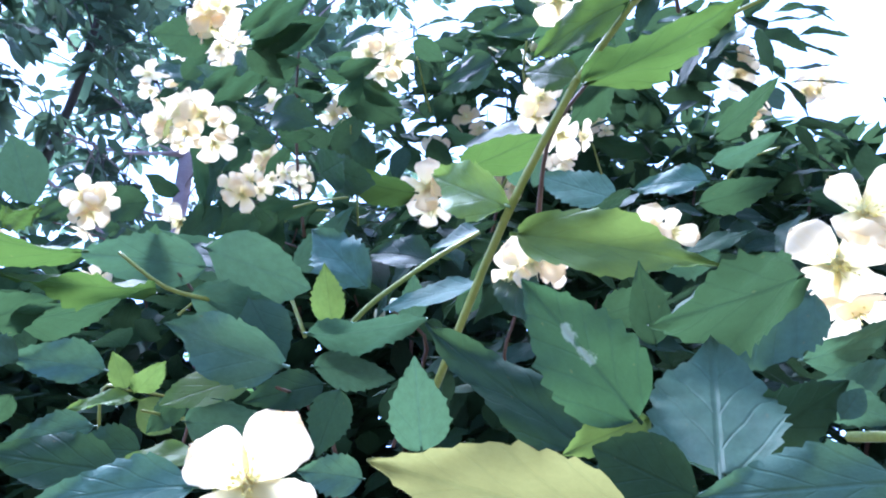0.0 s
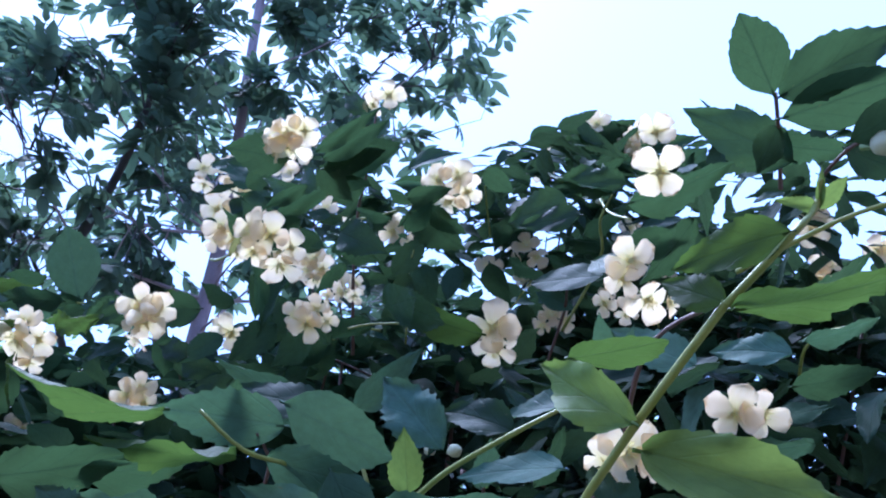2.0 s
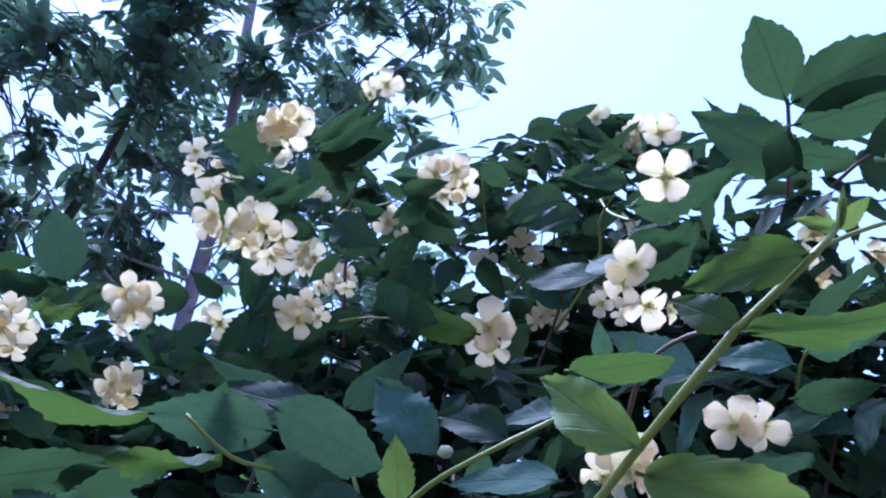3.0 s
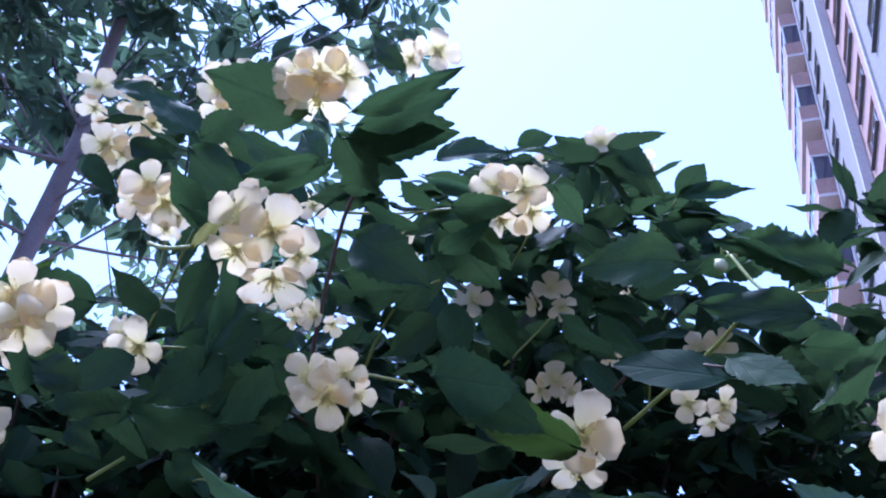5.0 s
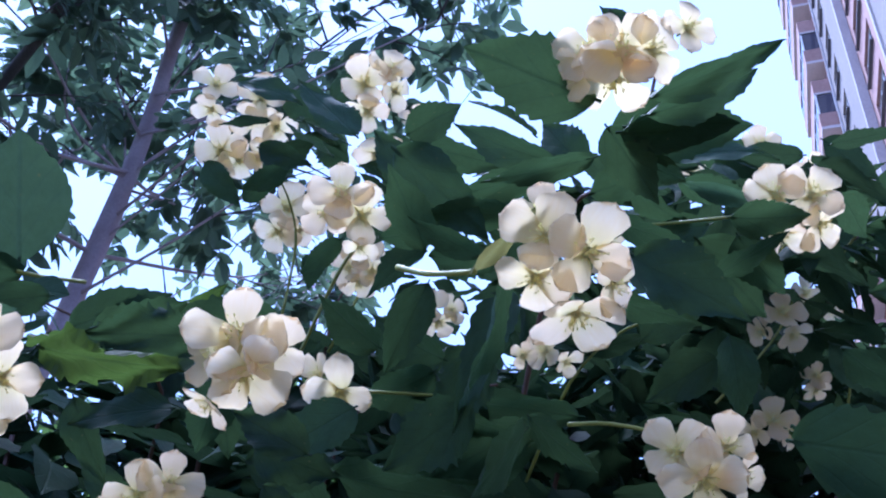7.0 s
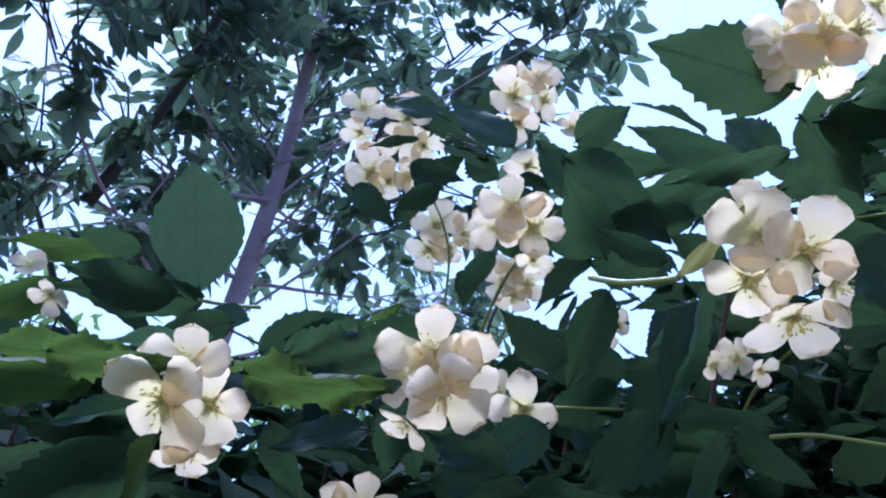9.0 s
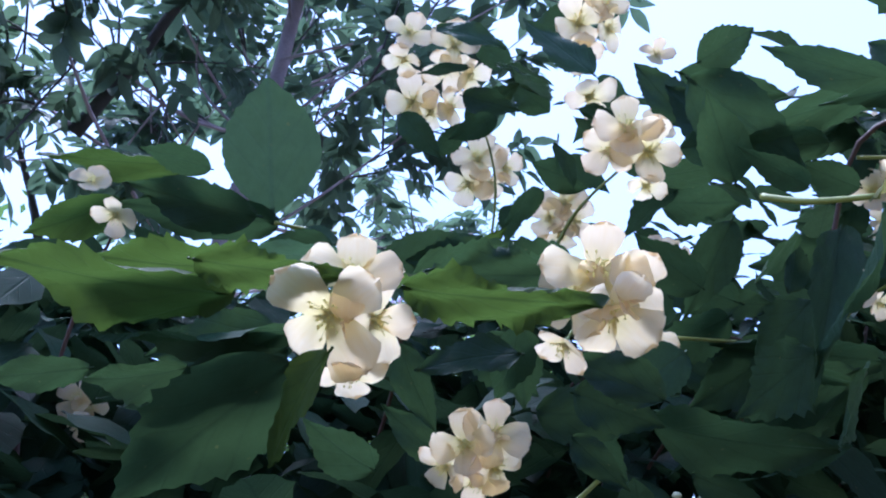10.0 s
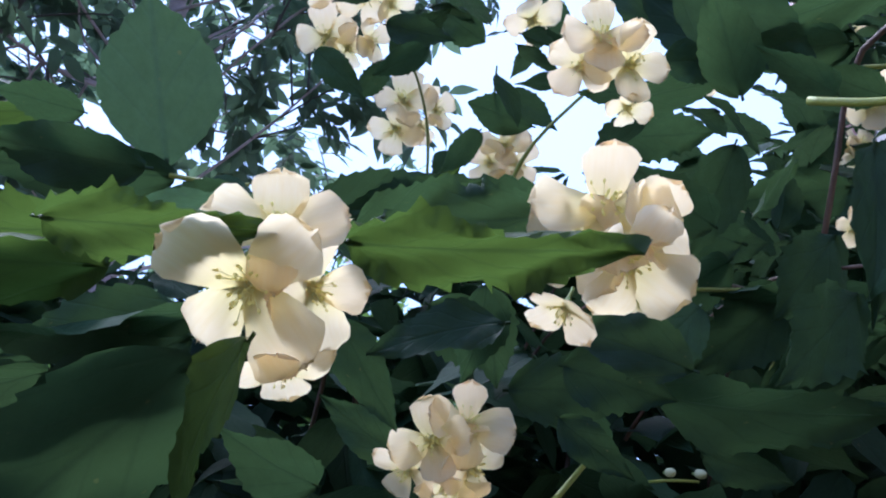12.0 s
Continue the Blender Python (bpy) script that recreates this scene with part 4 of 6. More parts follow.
flower((-0.307, 0.976, 2.422), (0.200, -0.296, -0.934), (0.53, 0.52, -0.67), 0.0519, 4, 2)
flower((-0.235, 0.637, 2.070), (-0.031, -0.878, -0.478), (0.22, -0.61, 0.76), 0.0460, 4, 2)
flower((-0.254, 0.641, 2.076), (-0.440, -0.778, -0.448), (-0.99, -0.07, 0.12), 0.0407, 4, 2)
flower((-0.252, 0.655, 2.062), (-0.278, -0.439, -0.854), (0.12, 0.62, -0.78), 0.0419, 4, 1)
flower((-0.216, 0.650, 2.067), (0.533, -0.610, -0.587), (0.88, 0.28, -0.38), 0.0371, 4, 2)
flower((-0.227, 0.667, 2.058), (0.132, -0.107, -0.986), (0.73, 0.41, -0.54), 0.0445, 4, 1)
flower((-0.254, 0.644, 2.093), (-0.541, -0.840, -0.036), (-0.43, -0.51, 0.75), 0.0319, 4, 5)
flower((-0.233, 0.601, 2.172), (-0.261, -0.812, -0.521), (0.47, -0.65, 0.59), 0.0459, 4, 1)
flower((-0.246, 0.609, 2.174), (-0.629, -0.609, -0.482), (-0.94, 0.01, 0.33), 0.0405, 4, 2)
flower((-0.217, 0.599, 2.177), (0.198, -0.901, -0.387), (0.55, -0.64, 0.55), 0.0363, 4, 2)
flower((-0.230, 0.616, 2.168), (0.035, -0.097, -0.995), (0.70, 0.33, -0.63), 0.0468, 4, 0)
flower((-0.248, 0.621, 2.170), (-0.718, -0.154, -0.679), (-0.79, 0.52, -0.33), 0.0293, 4, 1)
flower((-0.149, 0.668, 2.315), (0.069, -0.914, -0.400), (-0.19, -0.61, 0.77), 0.0401, 4, 3)
flower((-0.167, 0.681, 2.310), (-0.590, -0.379, -0.713), (-0.88, 0.44, -0.20), 0.0328, 4, 3)
flower((-0.082, 0.693, 2.210), (-0.439, -0.849, -0.295), (-0.43, -0.51, 0.75), 0.0407, 4, 3)
flower((-0.061, 0.686, 2.211), (-0.184, -0.933, -0.309), (0.24, -0.67, 0.70), 0.0434, 4, 3)
flower((-0.050, 0.697, 2.200), (0.388, -0.671, -0.631), (0.94, -0.01, -0.33), 0.0383, 4, 2)
flower((-0.070, 0.710, 2.195), (-0.089, -0.077, -0.993), (-0.07, 0.66, -0.75), 0.0429, 4, 2)
flower((0.089, 1.044, 2.612), (-0.194, -0.907, -0.373), (-0.27, -0.58, 0.77), 0.0436, 4, 3)
flower((0.084, 1.066, 2.593), (-0.590, -0.379, -0.713), (0.10, 0.63, -0.77), 0.0437, 4, 2)
flower((0.160, 0.995, 2.644), (-0.330, -0.930, -0.165), (-0.27, -0.58, 0.77), 0.0503, 4, 4)
flower((0.226, 0.991, 2.625), (0.069, -0.914, -0.400), (0.24, -0.67, 0.70), 0.0419, 4, 2)
flower((0.214, 1.006, 2.616), (-0.588, -0.535, -0.607), (-0.97, 0.24, 0.07), 0.0420, 4, 2)
flower((0.228, 1.011, 2.606), (-0.001, -0.194, -0.981), (0.27, 0.58, -0.77), 0.0387, 4, 2)
flower((0.209, 1.025, 2.449), (-0.111, -0.949, -0.295), (-0.10, -0.63, 0.77), 0.0402, 4, 4)
flower((0.207, 1.039, 2.439), (-0.224, -0.209, -0.952), (0.10, 0.63, -0.77), 0.0326, 4, 2)
flower((0.031, 0.845, 2.251), (-0.388, -0.919, -0.066), (-0.30, -0.57, 0.77), 0.0370, 4, 6)
flower((0.045, 0.856, 2.242), (0.194, -0.292, -0.937), (0.70, 0.33, -0.63), 0.0338, 4, 1)
flower((0.021, 0.864, 2.241), (-0.779, -0.212, -0.590), (-0.94, 0.34, -0.07), 0.0271, 4, 2)
flower((0.154, 0.966, 2.291), (-0.330, -0.930, -0.165), (-0.10, -0.63, 0.77), 0.0318, 4, 5)
flower((0.159, 0.976, 2.282), (-0.026, -0.257, -0.966), (0.70, 0.33, -0.63), 0.0292, 4, 2)
flower((0.075, 0.935, 2.208), (-0.390, -0.888, -0.243), (-0.35, -0.55, 0.76), 0.0405, 4, 4)
flower((0.093, 0.938, 2.203), (0.356, -0.683, -0.638), (0.88, -0.44, 0.20), 0.0358, 4, 2)
flower((0.064, 0.949, 2.201), (-0.698, -0.339, -0.631), (-0.97, 0.24, 0.07), 0.0311, 4, 2)
flower((0.182, 0.802, 2.207), (-0.194, -0.907, -0.373), (-0.02, -0.65, 0.76), 0.0358, 4, 3)
flower((0.165, 0.813, 2.205), (-0.590, -0.379, -0.713), (-0.79, 0.52, -0.33), 0.0315, 4, 2)
flower((0.199, 0.810, 2.199), (0.141, -0.161, -0.977), (0.57, 0.43, -0.70), 0.0251, 4, 2)
flower((0.106, 0.746, 2.099), (-0.478, -0.708, -0.520), (-0.97, 0.13, 0.20), 0.0306, 4, 0)
flower((0.133, 0.739, 2.101), (0.044, -0.905, -0.423), (0.94, -0.34, 0.07), 0.0335, 4, 2)
flower((0.130, 0.752, 2.091), (-0.108, -0.161, -0.981), (-0.07, 0.66, -0.75), 0.0291, 4, 2)
flower((0.080, 0.418, 1.979), (-0.007, -0.872, -0.489), (0.63, -0.47, 0.62), 0.0408, 4, 0)
flower((0.105, 0.498, 2.105), (-0.028, -0.954, -0.298), (0.41, -0.55, 0.73), 0.0341, 4, 3)
flower((-0.184, 0.640, 1.975), (-0.133, -0.617, -0.776), (0.35, 0.55, -0.76), 0.0341, 4, 1)
flower((-0.195, 0.640, 1.984), (-0.543, -0.726, -0.422), (-0.81, -0.22, 0.55), 0.0293, 4, 2)
flower((-0.177, 0.633, 1.987), (-0.173, -0.954, -0.243), (-0.10, -0.63, 0.77), 0.0275, 4, 3)
flower((-0.167, 0.640, 1.980), (0.480, -0.709, -0.517), (0.97, -0.24, -0.07), 0.0229, 4, 2)
flower((-0.016, 0.678, 2.013), (-0.025, -0.887, -0.460), (-0.14, -0.60, 0.79), 0.0521, 4, 2)
flower((-0.012, 0.695, 1.998), (0.079, -0.120, -0.990), (-0.07, 0.60, -0.79), 0.0454, 4, 1)
flower((-0.002, 0.684, 2.013), (0.584, -0.776, -0.237), (0.90, -0.26, 0.35), 0.0361, 4, 2)
flower((-0.116, 0.837, 2.234), (-0.044, -0.994, -0.102), (-0.10, -0.63, 0.77), 0.0241, 4, 6)
flower((-0.309, 0.841, 2.084), (-0.060, -0.593, -0.803), (0.13, 0.62, -0.77), 0.0461, 4, 3)
flower((-0.324, 0.847, 2.095), (-0.801, -0.543, -0.253), (-0.94, 0.01, 0.33), 0.0303, 4, 6)
flower((-0.222, 1.021, 2.293), (-0.439, -0.849, -0.295), (-0.57, -0.43, 0.70), 0.0416, 4, 4)
flower((-0.211, 1.030, 2.285), (0.153, -0.347, -0.925), (0.70, 0.33, -0.63), 0.0393, 4, 2)
flower((-0.202, 1.020, 2.294), (0.390, -0.849, -0.358), (0.79, -0.52, 0.33), 0.0304, 4, 2)
flower((-0.253, 0.955, 2.378), (-0.341, -0.938, -0.061), (-0.27, -0.58, 0.77), 0.0415, 4, 5)
flower((-0.205, 0.916, 2.327), (-0.410, -0.784, -0.465), (-0.95, -0.17, 0.26), 0.0328, 4, 3)
flower((-0.201, 0.811, 2.125), (-0.497, -0.764, -0.412), (-0.99, -0.07, 0.12), 0.0198, 4, 4)
flower((-0.186, 0.809, 2.132), (-0.798, -0.485, -0.357), (-0.94, 0.01, 0.33), 0.0298, 4, 5)
flower((-0.171, 0.812, 2.129), (0.398, -0.496, -0.771), (0.70, 0.33, -0.63), 0.0227, 4, 4)
flower((0.077, 0.502, 1.966), (-0.530, -0.793, -0.301), (-0.51, -0.52, 0.68), 0.0403, 4, 2)
flower((0.073, 0.515, 1.958), (-0.596, -0.419, -0.685), (-0.81, 0.35, -0.47), 0.0342, 4, 1)
flower((0.092, 0.523, 1.946), (0.351, -0.354, -0.867), (0.44, 0.55, -0.71), 0.0406, 4, 1)
flower((0.110, 0.525, 1.947), (0.744, -0.574, -0.341), (0.99, -0.06, 0.09), 0.0259, 4, 3)
flower((0.149, 0.530, 1.859), (-0.356, -0.796, -0.490), (-0.91, -0.25, 0.32), 0.0411, 4, 1)
flower((0.168, 0.532, 1.861), (0.373, -0.832, -0.410), (0.24, -0.59, 0.77), 0.0395, 4, 2)
flower((0.055, 0.453, 1.785), (0.036, -0.973, -0.230), (0.41, -0.55, 0.73), 0.0416, 4, 2)
flower((0.043, 0.462, 1.781), (-0.531, -0.571, -0.626), (-0.96, 0.16, -0.22), 0.0320, 4, 2)
flower((0.068, 0.459, 1.785), (0.645, -0.646, -0.408), (0.96, -0.16, 0.22), 0.0299, 4, 2)
flower((0.235, 1.024, 2.435), (0.036, -0.973, -0.230), (0.07, -0.60, 0.79), 0.0440, 4, 3)
flower((-0.008, 0.970, 2.304), (-0.051, -0.997, -0.059), (-0.10, -0.60, 0.79), 0.0453, 4, 6)
flower((-0.292, 0.858, 2.357), (-0.078, -0.977, -0.200), (0.07, -0.66, 0.75), 0.0292, 4, 5)
flower((0.168, 0.314, 1.696), (-0.163, -0.794, -0.586), (0.71, -0.39, 0.59), 0.0457, 4, 2)
flower((0.180, 0.304, 1.716), (-0.071, -0.984, -0.162), (-0.64, -0.42, 0.64), 0.0436, 4, 3)
flower((0.177, 0.329, 1.683), (0.121, -0.231, -0.966), (0.00, 0.54, -0.84), 0.0366, 4, 2)
flower((-0.045, 0.198, 1.564), (0.000, -0.999, -0.052), (0.50, -0.47, 0.73), 0.0339, 4, 6)
flower((-0.674, 0.940, 2.170), (0.143, -0.983, 0.111), (0, 0, 1), 0.0286, 4, 2)
flower((-0.652, 0.949, 2.153), (-0.157, -0.388, -0.908), (0, 0.5, -0.9), 0.0340, 4, 2)
cluster((-0.684, 1.187, 2.105), (0.007, -0.911, -0.412), 3, 0.036, 0.36)
cluster((-0.128, 0.833, 2.253), (0.007, -0.911, -0.412), 2, 0.036, 0.36)
cluster((0.329, 0.699, 2.199), (0.007, -0.911, -0.412), 3, 0.036, 0.36)
cluster((0.363, 0.773, 2.188), (0.007, -0.911, -0.412), 3, 0.036, 0.36)
cluster((0.068, 1.271, 2.519), (-0.232, -0.912, -0.338), 3, 0.036, 0.36)
cluster((0.082, 1.093, 2.628), (-0.232, -0.912, -0.338), 3, 0.036, 0.36)
cluster((0.021, 1.018, 2.399), (-0.232, -0.912, -0.338), 3, 0.036, 0.36)
cluster((0.430, 0.737, 2.201), (0.000, -0.946, -0.325), 3, 0.036, 0.36)
leaf((0.059, 0.250, 1.601), (0.025, 0.231, 1.640), (-0.030, -0.885, -0.465), 1.10, "marked")
leaf((0.075, 0.230, 1.577), (0.090, 0.261, 1.634), (-0.197, -0.836, 0.512), 1.25, "pale", shape=3)
leaf((0.089, 0.261, 1.594), (0.124, 0.241, 1.606), (-0.160, -0.704, -0.691), 1.20)
leaf((0.129, 0.265, 1.661), (0.073, 0.250, 1.630), (0.504, -0.620, -0.602), 1.00)
leaf((0.139, 0.286, 1.666), (0.102, 0.282, 1.635), (0.049, -0.996, 0.078), 1.30, "pale")
leaf((0.088, 0.323, 1.663), (0.079, 0.297, 1.685), (-0.149, -0.612, -0.777), 1.25)
leaf((0.049, 0.280, 1.601), (-0.007, 0.285, 1.649), (0.156, -0.946, 0.284), 0.95)
leaf((-0.009, 0.348, 1.626), (-0.011, 0.309, 1.648), (0.063, -0.508, -0.859), 1.25, "pale")
leaf((0.031, 0.142, 1.538), (-0.013, 0.137, 1.547), (0.019, -0.881, -0.472), 1.00, "sick", shape=1)
leaf((0.105, 0.197, 1.564), (0.058, 0.199, 1.561), (-0.059, -0.995, 0.076), 1.00, "pale")
leaf((0.068, 0.229, 1.570), (0.041, 0.231, 1.585), (-0.245, -0.922, -0.299), 1.20)
leaf((0.064, 0.255, 1.603), (0.036, 0.251, 1.591), (0.087, -0.989, 0.118), 1.10, "young")
leaf((0.119, 0.246, 1.599), (0.126, 0.241, 1.607), (-0.367, -0.886, -0.284), 1.25, "pale")
leaf((0.151, 0.337, 1.641), (0.193, 0.329, 1.655), (0.077, -0.713, -0.697), 1.10, "pale")
leaf((0.157, 0.345, 1.666), (0.191, 0.322, 1.665), (-0.176, -0.219, -0.960), 1.10, "pale")
leaf((0.143, 0.314, 1.641), (0.173, 0.314, 1.622), (-0.410, -0.618, -0.671), 1.20, "pale")
leaf((0.041, 0.469, 1.788), (0.051, 0.440, 1.740), (-0.419, -0.814, 0.402), 1.10)
leaf((0.090, 0.440, 1.740), (0.132, 0.433, 1.751), (0.114, -0.572, -0.813), 1.30)
stem([(0.126, 0.258, 1.598), (0.133, 0.239, 1.591)], 0.0018, 0.0018, "green", "twig")
stem([(-0.005, 0.463, 1.704), (0.029, 0.345, 1.739), (0.059, 0.278, 1.770)], 0.0025, 0.0020, "green", "shoot")
stem([(0.059, 0.278, 1.769), (0.080, 0.252, 1.787), (0.093, 0.252, 1.804), (0.094, 0.245, 1.813)], 0.0020, 0.0010, "green", "shoot")
leaf((0.029, 0.332, 1.740), (-0.016, 0.372, 1.793), (-0.765, -0.620, -0.174), 0.95, "young", shape=10)
leaf((0.010, 0.388, 1.805), (0.051, 0.340, 1.787), (-0.199, 0.182, -0.963), 0.90, "fresh")
leaf((0.036, 0.347, 1.734), (0.122, 0.320, 1.704), (-0.305, -0.952, 0.005), 0.95, "young", shape=9)
leaf((0.058, 0.278, 1.770), (0.035, 0.296, 1.794), (-0.677, -0.727, -0.112), 1.10, "fresh")
leaf((0.063, 0.280, 1.768), (0.106, 0.216, 1.736), (-0.251, 0.283, -0.926), 0.90, "fresh")
leaf((0.079, 0.251, 1.788), (0.036, 0.284, 1.793), (-0.599, -0.774, -0.206), 0.95, "fresh")
leaf((0.094, 0.252, 1.803), (0.094, 0.241, 1.818), (-0.363, -0.734, -0.575), 0.50, "young")
leaf((0.094, 0.253, 1.803), (0.077, 0.250, 1.806), (0.113, -0.943, -0.312), 0.80, "young")
leaf((0.094, 0.252, 1.803), (0.105, 0.244, 1.815), (0.081, -0.753, -0.653), 0.90, "young")
stem([(0.113, 0.397, 1.880), (0.163, 0.361, 1.895), (0.191, 0.337, 1.894)], 0.0016, 0.0012, "green", "twig")
stem([(0.172, 0.438, 1.991), (0.149, 0.376, 1.988), (0.142, 0.356, 1.997)], 0.0016, 0.0012, "brown", "twig")
leaf((0.145, 0.357, 1.995), (0.202, 0.300, 2.006), (-0.493, -0.620, -0.611), 0.95)
leaf((0.147, 0.366, 1.984), (0.212, 0.320, 1.980), (-0.189, -0.192, -0.963), 0.90)
leaf((0.166, 0.332, 1.931), (0.199, 0.302, 1.939), (-0.305, -0.533, -0.789), 1.00)
leaf((0.164, 0.397, 1.978), (0.093, 0.391, 2.015), (-0.162, -0.876, -0.454), 1.10)
leaf((0.149, 0.376, 1.988), (0.134, 0.389, 1.955), (0.267, -0.849, -0.455), 1.20)
leaf((0.151, 0.403, 2.002), (0.202, 0.396, 1.981), (-0.348, 0.192, -0.918), 1.10)
leaf((0.185, 0.370, 1.965), (0.200, 0.344, 1.918), (-0.944, 0.024, -0.330), 1.10)
stem([(0.176, 0.389, 1.957), (0.175, 0.349, 1.943), (0.185, 0.328, 1.937)], 0.0014, 0.0010, "brown", "twig")
leaf((0.067, 0.460, 1.986), (0.144, 0.435, 1.998), (0.086, -0.192, -0.978), 0.85)
leaf((0.160, 0.589, 2.090), (0.119, 0.613, 2.026), (0.568, -0.584, -0.581), 1.10)
leaf((0.090, 0.666, 2.075), (0.021, 0.707, 2.092), (-0.413, -0.845, 0.339), 1.00)
leaf((0.054, 0.660, 2.161), (-0.013, 0.706, 2.173), (-0.587, -0.783, -0.205), 1.10)
leaf((0.100, 0.604, 2.069), (0.156, 0.599, 2.077), (0.023, -0.795, -0.606), 1.10)
leaf((0.163, 0.566, 2.119), (0.178, 0.601, 2.075), (0.655, -0.681, -0.327), 1.10)
leaf((0.226, 0.556, 1.973), (0.286, 0.529, 2.010), (0.366, -0.354, -0.861), 1.10)
leaf((0.220, 0.579, 1.944), (0.165, 0.617, 1.974), (-0.460, -0.849, 0.260), 1.10, "pale")
leaf((0.208, 0.530, 1.924), (0.252, 0.499, 1.918), (-0.140, 0.002, -0.990), 1.00, "pale")
leaf((0.191, 0.525, 1.881), (0.245, 0.501, 1.882), (-0.143, -0.337, -0.930), 1.10)
leaf((0.202, 0.532, 1.842), (0.155, 0.559, 1.838), (-0.031, -0.207, -0.978), 1.10, "pale")
stem([(0.268, 0.680, 1.980), (0.263, 0.643, 1.993), (0.271, 0.608, 1.990), (0.281, 0.563, 1.967)], 0.0018, 0.0010, "green", "twig")
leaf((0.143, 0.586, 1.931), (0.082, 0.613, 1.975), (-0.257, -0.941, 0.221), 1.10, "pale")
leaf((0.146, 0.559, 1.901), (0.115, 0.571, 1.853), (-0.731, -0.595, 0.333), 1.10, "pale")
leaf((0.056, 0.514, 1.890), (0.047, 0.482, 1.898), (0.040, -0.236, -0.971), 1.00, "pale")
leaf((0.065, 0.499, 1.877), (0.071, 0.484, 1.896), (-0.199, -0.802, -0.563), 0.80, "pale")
leaf((-0.210, 0.425, 1.774), (-0.273, 0.380, 1.747), (0.253, 0.213, -0.944), 0.90, "fresh")
leaf((-0.168, 0.439, 1.758), (-0.231, 0.396, 1.729), (0.311, 0.174, -0.934), 0.90, "fresh")
stem([(-0.194, 0.438, 1.782), (-0.167, 0.452, 1.766), (-0.140, 0.476, 1.769), (-0.099, 0.486, 1.757)], 0.0011, 0.0017, "green", "twig")
leaf((-0.142, 0.549, 1.847), (-0.219, 0.568, 1.866), (-0.113, -0.891, 0.439), 1.00)
leaf((-0.151, 0.470, 1.792), (-0.222, 0.438, 1.782), (0.284, -0.831, -0.478), 0.90, "pale")
leaf((-0.156, 0.479, 1.812), (-0.085, 0.472, 1.776), (-0.402, -0.635, -0.660), 1.10, "pale")
leaf((-0.158, 0.473, 1.771), (-0.094, 0.465, 1.753), (-0.275, -0.758, -0.592), 1.10, "pale")
leaf((-0.191, 0.487, 1.801), (-0.178, 0.446, 1.805), (0.286, 0.017, -0.958), 1.10)
leaf((-0.260, 0.461, 1.750), (-0.198, 0.464, 1.750), (-0.001, -0.153, -0.988), 1.10)
leaf((-0.310, 0.463, 1.743), (-0.231, 0.443, 1.745), (-0.126, -0.558, -0.820), 1.00)
leaf((-0.055, 0.547, 1.822), (-0.105, 0.555, 1.886), (-0.148, -0.989, 0.015), 0.95, "pale")
leaf((-0.132, 0.667, 1.909), (-0.080, 0.608, 1.933), (-0.181, -0.507, -0.843), 0.80, "pale")
leaf((-0.074, 0.513, 1.774), (-0.079, 0.488, 1.805), (0.084, -0.786, -0.612), 1.10, "young")
stem([(-0.069, 0.543, 1.784), (-0.048, 0.526, 1.798), (-0.009, 0.501, 1.815), (0.025, 0.493, 1.834)], 0.0022, 0.0014, "green", "twig")
stem([(-0.103, 0.581, 1.799), (-0.128, 0.584, 1.858), (-0.144, 0.593, 1.878)], 0.0018, 0.0012, "green", "twig")
leaf((0.021, 0.491, 1.789), (-0.045, 0.530, 1.801), (-0.318, -0.730, 0.605), 1.00, "pale")
leaf((-0.008, 0.514, 1.823), (-0.062, 0.536, 1.858), (-0.250, -0.944, 0.214), 0.90)
leaf((0.024, 0.503, 1.838), (-0.025, 0.540, 1.854), (-0.364, -0.737, 0.569), 1.00, "pale")
leaf((0.010, 0.556, 1.803), (0.034, 0.531, 1.835), (0.576, -0.383, -0.723), 1.20)
leaf((-0.025, 0.576, 1.808), (-0.020, 0.538, 1.825), (0.193, -0.373, -0.907), 1.25, "pale")
leaf((-0.126, 0.790, 2.146), (-0.091, 0.757, 2.189), (-0.356, -0.701, -0.618), 1.10)
leaf((-0.203, 0.791, 2.062), (-0.239, 0.771, 2.004), (0.529, -0.517, -0.673), 1.10, "mature")
stem([(-0.173, 0.900, 2.102), (-0.180, 0.840, 2.177), (-0.180, 0.791, 2.240), (-0.167, 0.723, 2.230), (-0.162, 0.683, 2.296)], 0.0022, 0.0012, "brown", "twig")
stem([(0.209, 0.894, 2.473), (0.203, 0.925, 2.454), (0.200, 0.967, 2.438)], 0.0012, 0.0016, "green", "twig")
stem([(-0.179, 0.797, 2.232), (-0.135, 0.775, 2.230), (-0.074, 0.713, 2.213)], 0.0014, 0.0010, "green", "twig")
stem([(-0.173, 0.883, 2.124), (-0.208, 0.880, 2.125), (-0.241, 0.871, 2.120)], 0.0014, 0.0010, "brown", "twig")
stem([(-0.016, 0.837, 2.253), (-0.023, 0.781, 2.242), (-0.030, 0.723, 2.235)], 0.0012, 0.0009, "green", "twig")
stem([(0.019, 0.935, 2.210), (0.055, 0.897, 2.260), (0.059, 0.866, 2.284)], 0.0012, 0.0009, "green", "twig")
leaf((-0.599, 0.933, 2.200), (-0.648, 0.922, 2.197), (0.117, -0.298, -0.947), 1.10)
leaf((-0.530, 0.908, 2.141), (-0.495, 0.891, 2.135), (-0.421, -0.904, 0.075), 1.20)
leaf((-0.226, 0.574, 1.754), (-0.236, 0.560, 1.777), (0.348, -0.848, -0.400), 1.30, "young")
